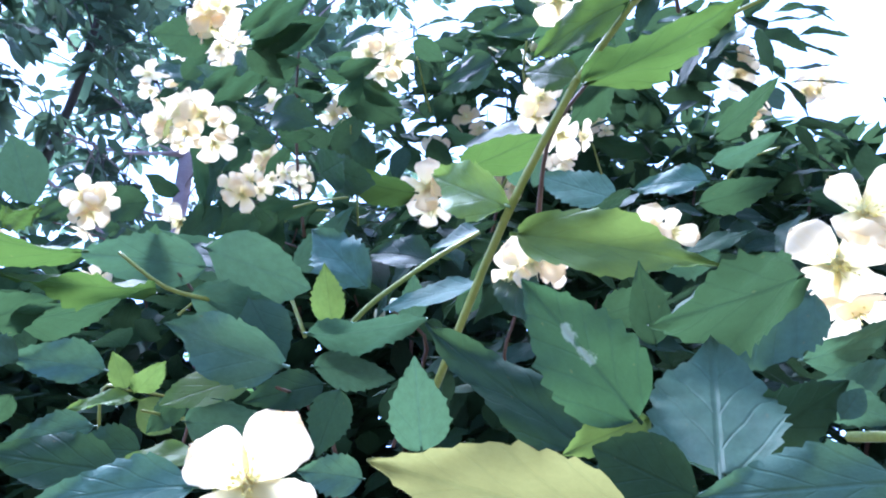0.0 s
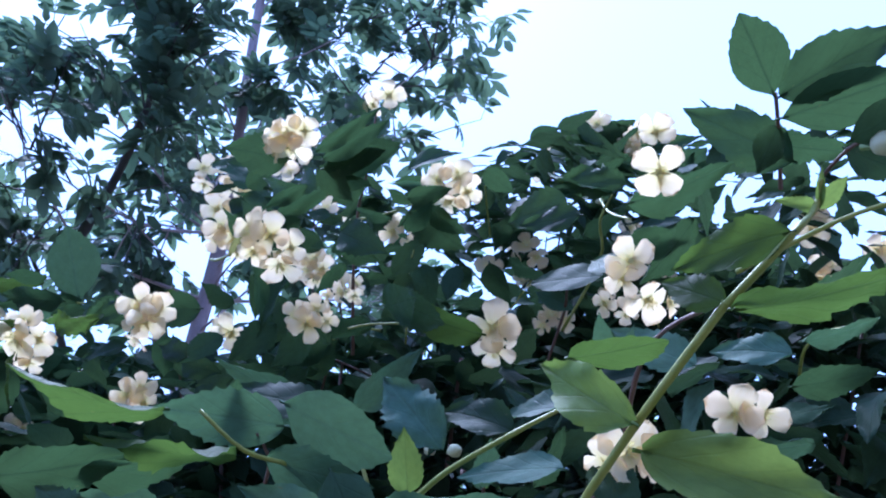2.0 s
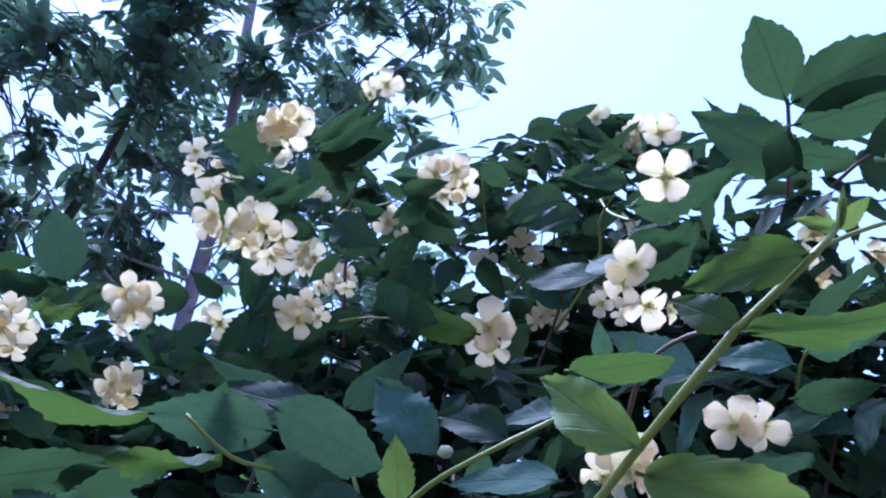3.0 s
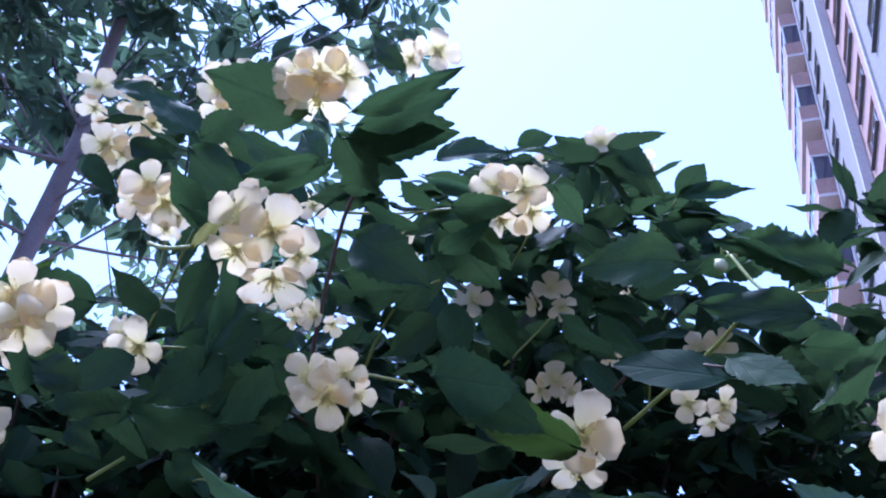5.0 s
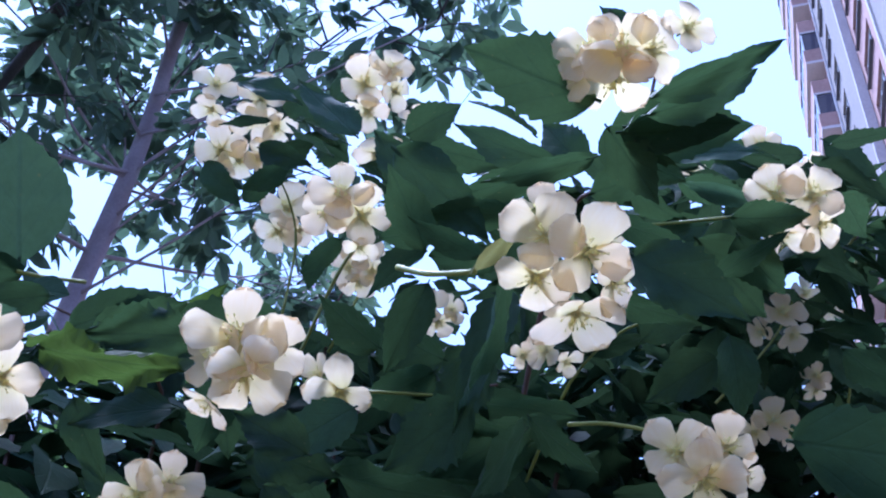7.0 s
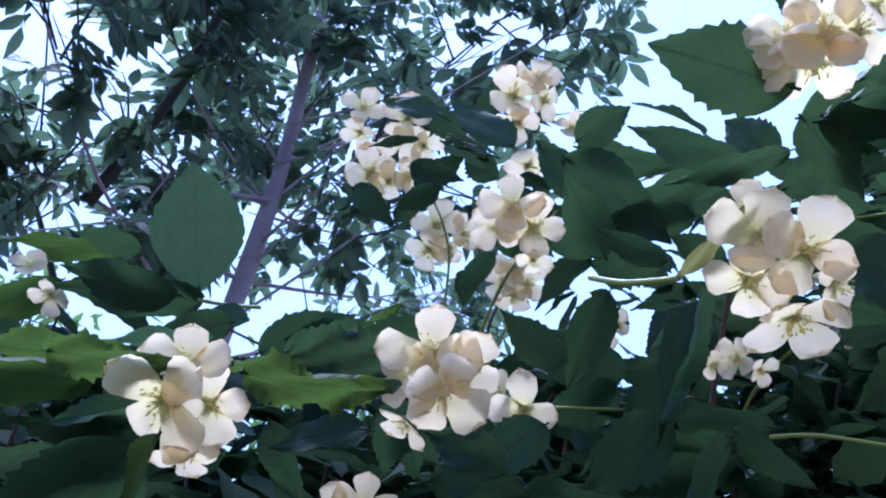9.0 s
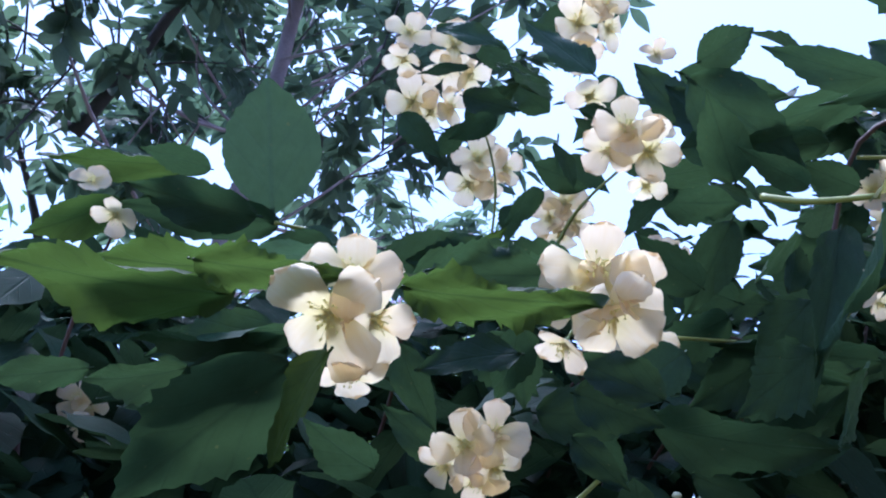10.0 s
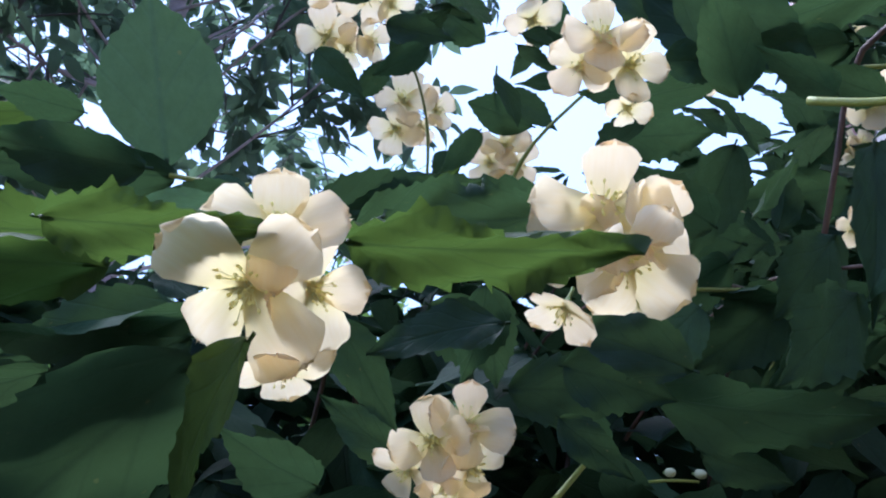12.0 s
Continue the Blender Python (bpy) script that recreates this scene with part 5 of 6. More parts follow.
leaf((-0.220, 0.576, 1.752), (-0.191, 0.545, 1.762), (-0.006, -0.316, -0.949), 1.00, "young")
leaf((-0.219, 0.578, 1.748), (-0.262, 0.560, 1.739), (0.192, -0.765, 0.615), 1.00, "young")
leaf((-0.217, 0.579, 1.747), (-0.189, 0.572, 1.721), (-0.384, -0.904, -0.188), 1.20, "young")
stem([(-0.257, 0.625, 1.730), (-0.247, 0.584, 1.758), (-0.225, 0.575, 1.754)], 0.0014, 0.0010, "green", "twig")
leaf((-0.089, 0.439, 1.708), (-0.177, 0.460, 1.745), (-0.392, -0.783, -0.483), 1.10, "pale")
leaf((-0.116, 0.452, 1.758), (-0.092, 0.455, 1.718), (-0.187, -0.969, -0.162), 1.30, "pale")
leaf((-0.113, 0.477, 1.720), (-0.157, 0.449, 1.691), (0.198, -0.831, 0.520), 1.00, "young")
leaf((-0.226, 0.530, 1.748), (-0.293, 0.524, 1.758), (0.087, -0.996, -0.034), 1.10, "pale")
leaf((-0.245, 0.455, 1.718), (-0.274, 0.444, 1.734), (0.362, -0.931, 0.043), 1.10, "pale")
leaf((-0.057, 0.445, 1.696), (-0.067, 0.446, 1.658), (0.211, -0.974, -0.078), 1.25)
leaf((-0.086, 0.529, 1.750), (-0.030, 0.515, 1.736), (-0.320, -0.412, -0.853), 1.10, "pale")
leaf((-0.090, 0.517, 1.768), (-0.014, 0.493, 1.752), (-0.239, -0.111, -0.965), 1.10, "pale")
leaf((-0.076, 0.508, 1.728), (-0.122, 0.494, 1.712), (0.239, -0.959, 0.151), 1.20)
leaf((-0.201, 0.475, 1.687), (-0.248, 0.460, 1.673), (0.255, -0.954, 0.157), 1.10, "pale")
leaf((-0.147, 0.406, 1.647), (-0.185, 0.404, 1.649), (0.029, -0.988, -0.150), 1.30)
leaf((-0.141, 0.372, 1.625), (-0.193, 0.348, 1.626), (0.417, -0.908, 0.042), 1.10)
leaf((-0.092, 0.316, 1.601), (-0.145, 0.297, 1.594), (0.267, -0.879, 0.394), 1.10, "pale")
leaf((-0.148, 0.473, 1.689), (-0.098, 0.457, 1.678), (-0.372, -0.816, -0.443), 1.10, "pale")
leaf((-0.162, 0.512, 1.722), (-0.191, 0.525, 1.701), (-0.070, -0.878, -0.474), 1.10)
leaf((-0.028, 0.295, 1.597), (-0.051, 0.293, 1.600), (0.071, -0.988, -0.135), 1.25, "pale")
leaf((-0.113, 0.386, 1.640), (-0.142, 0.370, 1.628), (0.248, -0.799, 0.548), 1.20, "young")
leaf((-0.248, 0.465, 1.702), (-0.261, 0.476, 1.685), (0.253, -0.707, -0.660), 1.25)
leaf((-0.203, 0.661, 2.184), (-0.125, 0.646, 2.202), (0.189, -0.205, -0.960), 1.10)
leaf((-0.193, 0.678, 2.189), (-0.155, 0.678, 2.176), (-0.302, -0.320, -0.898), 1.25)
leaf((-0.213, 0.690, 2.181), (-0.241, 0.696, 2.215), (-0.634, -0.655, -0.412), 1.25)
leaf((-0.196, 0.718, 2.189), (-0.160, 0.696, 2.204), (-0.091, -0.650, -0.754), 1.25)
leaf((-0.172, 0.744, 2.199), (-0.133, 0.720, 2.167), (-0.478, 0.324, -0.817), 1.10)
leaf((-0.180, 0.698, 2.129), (-0.134, 0.666, 2.088), (-0.219, -0.886, -0.409), 1.10)
leaf((-0.179, 0.730, 2.122), (-0.134, 0.705, 2.105), (-0.328, 0.065, -0.943), 1.00)
leaf((-0.112, 0.722, 2.157), (-0.085, 0.682, 2.164), (0.115, -0.102, -0.988), 1.20)
leaf((-0.119, 0.667, 2.019), (-0.085, 0.603, 1.988), (-0.763, -0.097, -0.639), 1.10)
leaf((-0.098, 0.751, 2.118), (-0.132, 0.779, 2.095), (-0.560, -0.700, -0.444), 1.20)
leaf((-0.226, 0.796, 2.106), (-0.259, 0.803, 2.061), (-0.327, -0.813, -0.481), 1.10)
leaf((-0.243, 0.774, 2.058), (-0.284, 0.771, 2.011), (-0.150, -0.874, -0.462), 1.10)
leaf((-0.304, 0.796, 2.052), (-0.342, 0.787, 2.011), (-0.255, -0.889, -0.379), 1.10)
leaf((-0.211, 0.767, 2.056), (-0.183, 0.749, 2.020), (-0.808, -0.114, -0.578), 1.20)
leaf((-0.469, 0.823, 2.073), (-0.420, 0.793, 2.093), (-0.335, -0.739, -0.584), 1.10)
leaf((-0.408, 0.802, 2.079), (-0.456, 0.814, 2.080), (-0.182, -0.848, -0.498), 1.30)
leaf((-0.395, 0.781, 2.020), (-0.444, 0.779, 2.006), (-0.064, -0.940, 0.334), 1.10)
leaf((-0.326, 0.772, 2.008), (-0.371, 0.791, 2.032), (-0.052, -0.941, -0.334), 1.10)
leaf((0.001, 0.757, 2.158), (0.043, 0.752, 2.118), (-0.665, 0.186, -0.723), 1.00)
leaf((-0.279, 0.668, 2.065), (-0.256, 0.633, 2.092), (0.296, -0.450, -0.842), 0.42, "sick", shape=0)
stem([(-0.308, 0.704, 2.085), (-0.295, 0.687, 2.073), (-0.277, 0.667, 2.066)], 0.0016, 0.0013, "green", "twig")
stem([(-0.271, 0.920, 2.133), (-0.230, 0.915, 2.138), (-0.190, 0.910, 2.142)], 0.0012, 0.0010, "green", "twig")
stem([(-0.171, 0.806, 2.080), (-0.144, 0.801, 2.085), (-0.106, 0.781, 2.076)], 0.0014, 0.0012, "green", "twig")
leaf((-0.174, 0.669, 2.279), (-0.208, 0.671, 2.319), (-0.566, -0.705, -0.427), 0.80)
leaf((-0.335, 0.881, 2.344), (-0.395, 0.891, 2.399), (-0.085, -0.992, 0.092), 1.10)
leaf((-0.287, 0.815, 2.238), (-0.328, 0.812, 2.289), (-0.305, -0.899, -0.315), 1.10)
leaf((-0.297, 0.808, 2.282), (-0.234, 0.785, 2.255), (-0.418, -0.088, -0.904), 1.10)
leaf((-0.386, 1.006, 2.395), (-0.426, 1.033, 2.377), (-0.095, -0.652, -0.753), 1.10)
leaf((-0.460, 1.008, 2.498), (-0.394, 0.979, 2.479), (-0.351, -0.913, 0.209), 1.10)
leaf((-0.420, 1.025, 2.432), (-0.366, 1.003, 2.409), (-0.515, -0.681, -0.520), 1.10)
leaf((-0.193, 0.693, 2.225), (-0.127, 0.664, 2.235), (-0.101, -0.555, -0.826), 1.10)
leaf((-0.121, 0.741, 2.269), (-0.068, 0.710, 2.288), (-0.534, -0.835, 0.134), 1.10)
leaf((-0.145, 0.762, 2.253), (-0.097, 0.769, 2.228), (-0.460, 0.053, -0.886), 1.10)
leaf((-0.090, 0.725, 2.198), (-0.054, 0.741, 2.167), (-0.572, -0.242, -0.784), 1.30)
leaf((-0.087, 0.759, 2.236), (-0.134, 0.786, 2.221), (-0.449, -0.883, -0.134), 1.10)
leaf((0.115, 0.848, 2.380), (0.069, 0.872, 2.366), (-0.228, -0.761, -0.608), 1.10)
leaf((0.123, 0.881, 2.417), (0.178, 0.855, 2.429), (0.249, 0.068, -0.966), 1.00)
leaf((0.194, 0.902, 2.447), (0.274, 0.885, 2.440), (-0.126, -0.172, -0.977), 1.10)
leaf((0.201, 0.898, 2.418), (0.229, 0.901, 2.372), (-0.851, 0.114, -0.512), 1.10)
stem([(0.195, 0.930, 2.414), (0.239, 0.929, 2.480), (0.243, 0.909, 2.502)], 0.0014, 0.0010, "green", "twig")
stem([(0.080, 0.638, 2.163), (0.086, 0.613, 2.112), (0.098, 0.576, 2.072)], 0.0014, 0.0010, "green", "twig")
leaf((0.077, 0.551, 2.078), (0.020, 0.569, 2.107), (-0.345, 0.335, -0.877), 1.10)
leaf((0.043, 0.523, 2.026), (-0.001, 0.563, 2.042), (-0.668, -0.743, -0.035), 1.10)
leaf((0.049, 0.786, 2.189), (0.093, 0.781, 2.147), (-0.679, 0.086, -0.729), 0.90)
leaf((-0.112, 0.671, 2.029), (-0.059, 0.631, 1.981), (-0.756, -0.354, -0.551), 1.00)
leaf((-0.093, 0.743, 2.130), (-0.079, 0.752, 2.082), (-0.005, -0.786, -0.618), 1.10)
leaf((0.075, 0.646, 2.076), (0.100, 0.603, 2.039), (-0.587, -0.700, 0.406), 1.10)
leaf((0.167, 0.803, 2.255), (0.211, 0.763, 2.256), (-0.650, -0.691, 0.316), 1.10)
leaf((0.038, 0.799, 2.145), (0.084, 0.801, 2.128), (0.099, -0.980, 0.171), 1.20)
leaf((-0.524, 0.782, 2.034), (-0.611, 0.799, 2.021), (-0.079, -0.435, -0.897), 0.75, "fresh", shape=11)
leaf((-0.350, 0.836, 2.110), (-0.433, 0.829, 2.096), (0.032, -0.890, -0.455), 1.00)
leaf((-0.421, 0.880, 2.124), (-0.395, 0.849, 2.143), (-0.012, -0.518, -0.855), 0.90, "fresh")
leaf((-0.383, 0.844, 2.075), (-0.379, 0.870, 2.035), (0.388, -0.790, -0.475), 1.30)
leaf((-0.502, 0.779, 1.994), (-0.554, 0.782, 1.954), (0.104, -0.972, -0.210), 1.00)
leaf((-0.513, 0.822, 2.026), (-0.574, 0.830, 2.000), (-0.223, -0.887, -0.403), 1.00)
leaf((-0.451, 0.817, 2.030), (-0.425, 0.825, 1.990), (-0.337, -0.849, -0.408), 1.10)
leaf((-0.302, 0.851, 2.036), (-0.237, 0.788, 1.996), (-0.580, -0.083, -0.811), 1.00)
leaf((-0.340, 0.867, 2.025), (-0.311, 0.856, 1.996), (-0.214, -0.828, -0.518), 1.20, "mature")
leaf((-0.223, 0.880, 2.055), (-0.182, 0.820, 2.074), (-0.318, -0.476, -0.820), 1.00)
leaf((-0.212, 0.853, 2.109), (-0.263, 0.872, 2.063), (-0.298, -0.802, -0.517), 1.10)
leaf((-0.104, 0.904, 2.245), (-0.182, 0.918, 2.224), (-0.018, -0.854, -0.520), 1.10)
leaf((-0.238, 0.985, 2.323), (-0.171, 0.952, 2.310), (-0.293, -0.258, -0.921), 1.10)
leaf((-0.314, 1.097, 2.402), (-0.346, 1.113, 2.353), (0.387, -0.764, -0.516), 1.10)
leaf((-0.410, 1.053, 2.428), (-0.367, 1.011, 2.455), (-0.143, -0.642, -0.754), 1.10)
leaf((-0.473, 1.082, 2.442), (-0.428, 1.079, 2.396), (-0.467, -0.795, -0.388), 1.10)
leaf((-0.307, 1.036, 2.398), (-0.259, 1.042, 2.372), (-0.095, -0.911, -0.401), 1.10)
leaf((-0.240, 0.881, 2.150), (-0.203, 0.869, 2.154), (-0.222, -0.817, -0.532), 1.20)
leaf((-0.264, 0.892, 2.106), (-0.238, 0.877, 2.083), (-0.153, -0.898, -0.414), 1.20)
leaf((-0.408, 0.877, 1.998), (-0.451, 0.872, 2.021), (0.049, -0.809, -0.586), 1.10)
leaf((-0.353, 0.901, 2.052), (-0.293, 0.866, 2.046), (-0.355, -0.848, -0.393), 1.10)
leaf((-0.236, 0.842, 2.025), (-0.205, 0.808, 2.027), (-0.524, -0.526, -0.670), 1.10)
leaf((-0.449, 0.843, 1.972), (-0.485, 0.816, 1.971), (0.339, -0.390, -0.856), 1.20)
leaf((-0.264, 0.876, 2.023), (-0.231, 0.857, 2.002), (-0.644, -0.529, -0.552), 1.10)
stem([(-0.296, 0.839, 2.087), (-0.200, 0.867, 2.120), (-0.141, 0.875, 2.125)], 0.0011, 0.0013, "green", "twig")
stem([(-0.252, 0.889, 2.070), (-0.216, 0.887, 2.097), (-0.185, 0.877, 2.119)], 0.0016, 0.0012, "green", "twig")
stem([(-0.321, 0.926, 2.006), (-0.300, 0.928, 2.031)], 0.0018, 0.0016, "green", "twig")
leaf((-0.286, 0.808, 2.262), (-0.265, 0.810, 2.223), (-0.644, -0.654, -0.397), 1.00)
leaf((-0.215, 0.799, 2.234), (-0.248, 0.813, 2.252), (-0.401, -0.916, -0.016), 1.00)
leaf((-0.304, 0.845, 2.214), (-0.255, 0.816, 2.216), (0.035, 0.011, -0.999), 1.00)
leaf((-0.335, 1.140, 2.408), (-0.334, 1.147, 2.366), (-0.128, -0.980, -0.151), 1.25)
leaf((-0.270, 1.077, 2.402), (-0.330, 1.089, 2.425), (-0.391, -0.334, -0.858), 1.10)
leaf((-0.328, 1.041, 2.456), (-0.374, 1.042, 2.492), (-0.421, -0.743, -0.520), 1.10)
leaf((-0.377, 1.035, 2.501), (-0.426, 1.036, 2.538), (-0.414, -0.737, -0.534), 1.10)
leaf((-0.426, 1.123, 2.439), (-0.398, 1.095, 2.474), (0.005, -0.775, -0.632), 1.10)
leaf((-0.363, 0.990, 2.493), (-0.315, 0.966, 2.554), (-0.132, -0.952, -0.275), 1.10)
leaf((-0.299, 0.978, 2.453), (-0.263, 0.982, 2.445), (0.028, -0.956, -0.291), 1.30)
leaf((-0.499, 0.869, 2.117), (-0.550, 0.883, 2.103), (-0.130, -0.760, -0.636), 1.10)
leaf((-0.413, 0.919, 2.127), (-0.447, 0.915, 2.134), (0.099, -0.868, -0.487), 1.20)
leaf((-0.193, 0.848, 2.200), (-0.227, 0.857, 2.158), (0.623, -0.487, -0.612), 1.10)
leaf((-0.242, 0.819, 2.076), (-0.200, 0.805, 2.058), (-0.393, -0.007, -0.920), 1.20)
leaf((-0.351, 0.833, 2.034), (-0.307, 0.817, 2.018), (-0.185, -0.873, -0.451), 1.20)
bud((-0.237, 0.955, 2.042), (0.203, -0.947, -0.248), 0.0062)
bud((-0.220, 0.951, 2.042), (0.295, -0.904, -0.309), 0.0065)
stem([(-0.244, 0.980, 2.043), (-0.237, 0.957, 2.038), (-0.220, 0.953, 2.038)], 0.0010, 0.0008, "green", "twig")
bud((0.183, 0.327, 1.926), (0.657, -0.672, -0.342), 0.0156)
bud((0.088, 0.649, 2.180), (-0.134, -0.989, 0.070), 0.0105)
bud((0.095, 0.650, 2.176), (0.137, -0.987, -0.085), 0.0097)
bud((0.088, 0.659, 2.168), (0.075, -0.538, -0.840), 0.0105)
bud((-0.068, 0.820, 1.949), (0.278, -0.900, -0.335), 0.0140)
bud((-0.044, 0.699, 1.893), (0.498, -0.832, -0.243), 0.0135)
leaf((-0.251, 0.798, 2.206), (-0.307, 0.809, 2.267), (-0.543, -0.761, -0.353), 1.05)
leaf((-0.273, 0.794, 2.148), (-0.288, 0.823, 2.095), (-0.285, -0.691, -0.664), 0.90)
leaf((-0.232, 0.754, 2.125), (-0.262, 0.739, 2.035), (-0.432, -0.793, -0.429), 0.50)
leaf((-0.133, 0.720, 2.227), (-0.069, 0.723, 2.231), (0.068, -0.035, -0.997), 0.80)
leaf((-0.460, 0.742, 2.016), (-0.392, 0.685, 1.985), (-0.057, -0.358, -0.932), 0.62, "fresh", shape=13)
leaf((-0.452, 0.801, 2.061), (-0.406, 0.772, 2.071), (0.013, -0.315, -0.949), 0.90, shape=11)
leaf((-0.484, 0.737, 1.975), (-0.506, 0.788, 1.942), (-0.859, -0.483, -0.168), 0.90, "fresh")
leaf((-0.555, 0.915, 2.156), (-0.654, 0.928, 2.162), (-0.123, -0.605, -0.786), 1.00)
leaf((-0.548, 0.941, 2.178), (-0.574, 0.883, 2.255), (0.086, -0.809, -0.582), 1.25, "pale", shape=12)
stem([(-0.544, 0.931, 2.166), (-0.526, 0.936, 2.170), (-0.501, 0.947, 2.181)], 0.0014, 0.0016, "green", "twig")
leaf((-0.234, 0.629, 2.164), (-0.304, 0.635, 2.180), (-0.200, -0.741, -0.641), 1.25, "mature", shape=1)
leaf((-0.207, 0.622, 2.170), (-0.141, 0.588, 2.207), (0.186, -0.546, -0.817), 0.49, "mature", shape=9)
leaf((-0.201, 0.636, 2.174), (-0.132, 0.611, 2.209), (0.220, -0.543, -0.810), 0.54, "mature", shape=2)
leaf((-0.201, 0.658, 2.187), (-0.139, 0.645, 2.204), (0.113, -0.548, -0.829), 1.25, "mature", shape=4)
leaf((-0.210, 0.665, 2.190), (-0.171, 0.680, 2.158), (-0.226, -0.739, -0.635), 1.25, "mature", shape=7)
leaf((-0.169, 0.689, 2.305), (-0.206, 0.690, 2.341), (-0.643, -0.398, -0.654), 0.82, "mature", shape=5)
leaf((0.092, 1.071, 2.643), (0.231, 1.008, 2.667), (-0.033, -0.419, -0.907), 0.94, "mature", shape=0)
leaf((0.161, 1.054, 2.638), (0.229, 1.005, 2.671), (0.075, -0.481, -0.873), 1.21, "mature", shape=3)
leaf((0.053, 1.037, 2.634), (0.097, 1.011, 2.648), (-0.226, -0.739, -0.635), 1.25, "mature", shape=2)
leaf((0.191, 1.037, 2.584), (0.284, 1.004, 2.589), (-0.057, -0.314, -0.948), 0.58, "mature", shape=9)
leaf((0.209, 0.894, 2.473), (0.228, 0.858, 2.507), (-0.132, -0.925, -0.357), 1.25, "mature", shape=12)
leaf((0.210, 0.890, 2.477), (0.282, 0.841, 2.477), (-0.318, -0.914, -0.250), 0.75, "mature", shape=9)
leaf((0.333, 1.056, 2.616), (0.412, 1.034, 2.612), (-0.140, -0.380, -0.914), 0.93, "mature", shape=10)
leaf((0.337, 1.100, 2.579), (0.361, 1.042, 2.622), (-0.269, -0.645, -0.715), 1.25, "mature", shape=3)
leaf((0.306, 1.103, 2.602), (0.333, 1.038, 2.636), (-0.327, -0.546, -0.771), 1.25, "mature", shape=5)
leaf((-0.228, 0.695, 2.182), (-0.294, 0.721, 2.207), (-0.435, -0.305, -0.847), 0.62, "mature", shape=2)
leaf((-0.218, 0.667, 2.164), (-0.270, 0.704, 2.155), (-0.105, -0.368, -0.924), 0.67, "mature", shape=9)
leaf((-0.314, 0.759, 2.219), (-0.245, 0.757, 2.166), (-0.526, -0.542, -0.655), 1.25, "mature", shape=4)
leaf((-0.309, 0.758, 2.234), (-0.280, 0.734, 2.252), (-0.137, -0.690, -0.711), 1.25, "mature", shape=2)
leaf((-0.088, 0.706, 2.212), (-0.140, 0.710, 2.211), (-0.005, -0.395, -0.919), 0.74, "pale", shape=10)
leaf((-0.114, 0.697, 2.182), (-0.067, 0.681, 2.184), (-0.095, -0.394, -0.914), 1.20, "mature", shape=5)
leaf((-0.111, 0.739, 2.198), (-0.047, 0.767, 2.174), (0.009, -0.660, -0.751), 1.25, "mature", shape=1)
leaf((-0.033, 0.691, 2.227), (0.004, 0.714, 2.218), (0.170, -0.570, -0.804), 1.25, "mature", shape=7)
leaf((0.092, 0.868, 2.252), (0.161, 0.881, 2.213), (-0.415, -0.366, -0.833), 0.88, "pale", shape=9)
leaf((-0.014, 0.872, 2.238), (0.009, 0.905, 2.192), (-0.584, -0.501, -0.639), 1.25, "mature", shape=2)
leaf((-0.027, 0.659, 1.991), (-0.115, 0.675, 2.019), (-0.342, -0.347, -0.873), 1.15, "fresh", shape=10)
leaf((0.253, 0.815, 2.167), (0.165, 0.821, 2.192), (-0.270, -0.358, -0.894), 0.80, "mature", shape=9)
leaf((0.143, 0.771, 2.258), (0.186, 0.744, 2.274), (0.043, -0.459, -0.887), 1.08, "mature", shape=4)
leaf((0.097, 0.802, 2.238), (0.143, 0.773, 2.255), (0.041, -0.458, -0.888), 0.99, "mature", shape=3)
leaf((-0.246, 0.840, 2.125), (-0.302, 0.862, 2.152), (-0.496, -0.299, -0.815), 1.12, "mature", shape=6)
leaf((-0.283, 0.770, 2.155), (-0.320, 0.728, 2.178), (-0.174, -0.336, -0.926), 1.23, "mature", shape=4)
leaf((-0.255, 0.743, 2.140), (-0.299, 0.726, 2.131), (0.321, -0.346, -0.882), 0.71, "mature", shape=2)
leaf((-0.257, 0.686, 2.083), (-0.247, 0.750, 2.034), (0.592, -0.545, -0.594), 0.58, "mature", shape=10)
leaf((-0.298, 0.786, 2.088), (-0.341, 0.776, 2.101), (-0.185, -0.436, -0.881), 1.12, "mature", shape=6)
leaf((-0.236, 0.747, 2.182), (-0.292, 0.766, 2.174), (-0.045, -0.498, -0.866), 0.98, "mature", shape=5)
leaf((-0.191, 0.816, 2.079), (-0.244, 0.852, 2.045), (0.122, -0.580, -0.806), 1.07, "mature", shape=3)
leaf((-0.336, 0.905, 2.073), (-0.286, 0.925, 2.026), (-0.480, -0.487, -0.730), 1.18, "mature", shape=0)
leaf((-0.396, 0.904, 2.095), (-0.349, 0.912, 2.067), (-0.194, -0.808, -0.556), 1.25, "mature", shape=6)
leaf((0.242, 1.046, 2.604), (0.098, 1.012, 2.647), (-0.070, -0.653, -0.754), 1.25, "mature", shape=3)
leaf((0.264, 1.061, 2.601), (0.159, 1.007, 2.672), (-0.284, -0.505, -0.815), 1.21, "mature", shape=5)
leaf((0.277, 1.078, 2.579), (0.364, 1.027, 2.648), (0.008, -0.796, -0.605), 1.25, "mature", shape=2)
leaf((0.087, 0.543, 2.083), (0.021, 0.569, 2.107), (-0.242, -0.940, -0.239), 0.95, "mature", shape=13)
leaf((0.202, 0.908, 2.459), (0.264, 0.878, 2.440), (-0.318, -0.914, -0.250), 0.95, "mature", shape=4)
leaf((0.215, 0.955, 2.399), (0.219, 0.914, 2.446), (0.108, -0.812, -0.574), 1.25, "mature", shape=8)
leaf((0.246, 0.941, 2.404), (0.278, 0.882, 2.431), (-0.304, -0.892, -0.333), 0.90, "mature", shape=5)
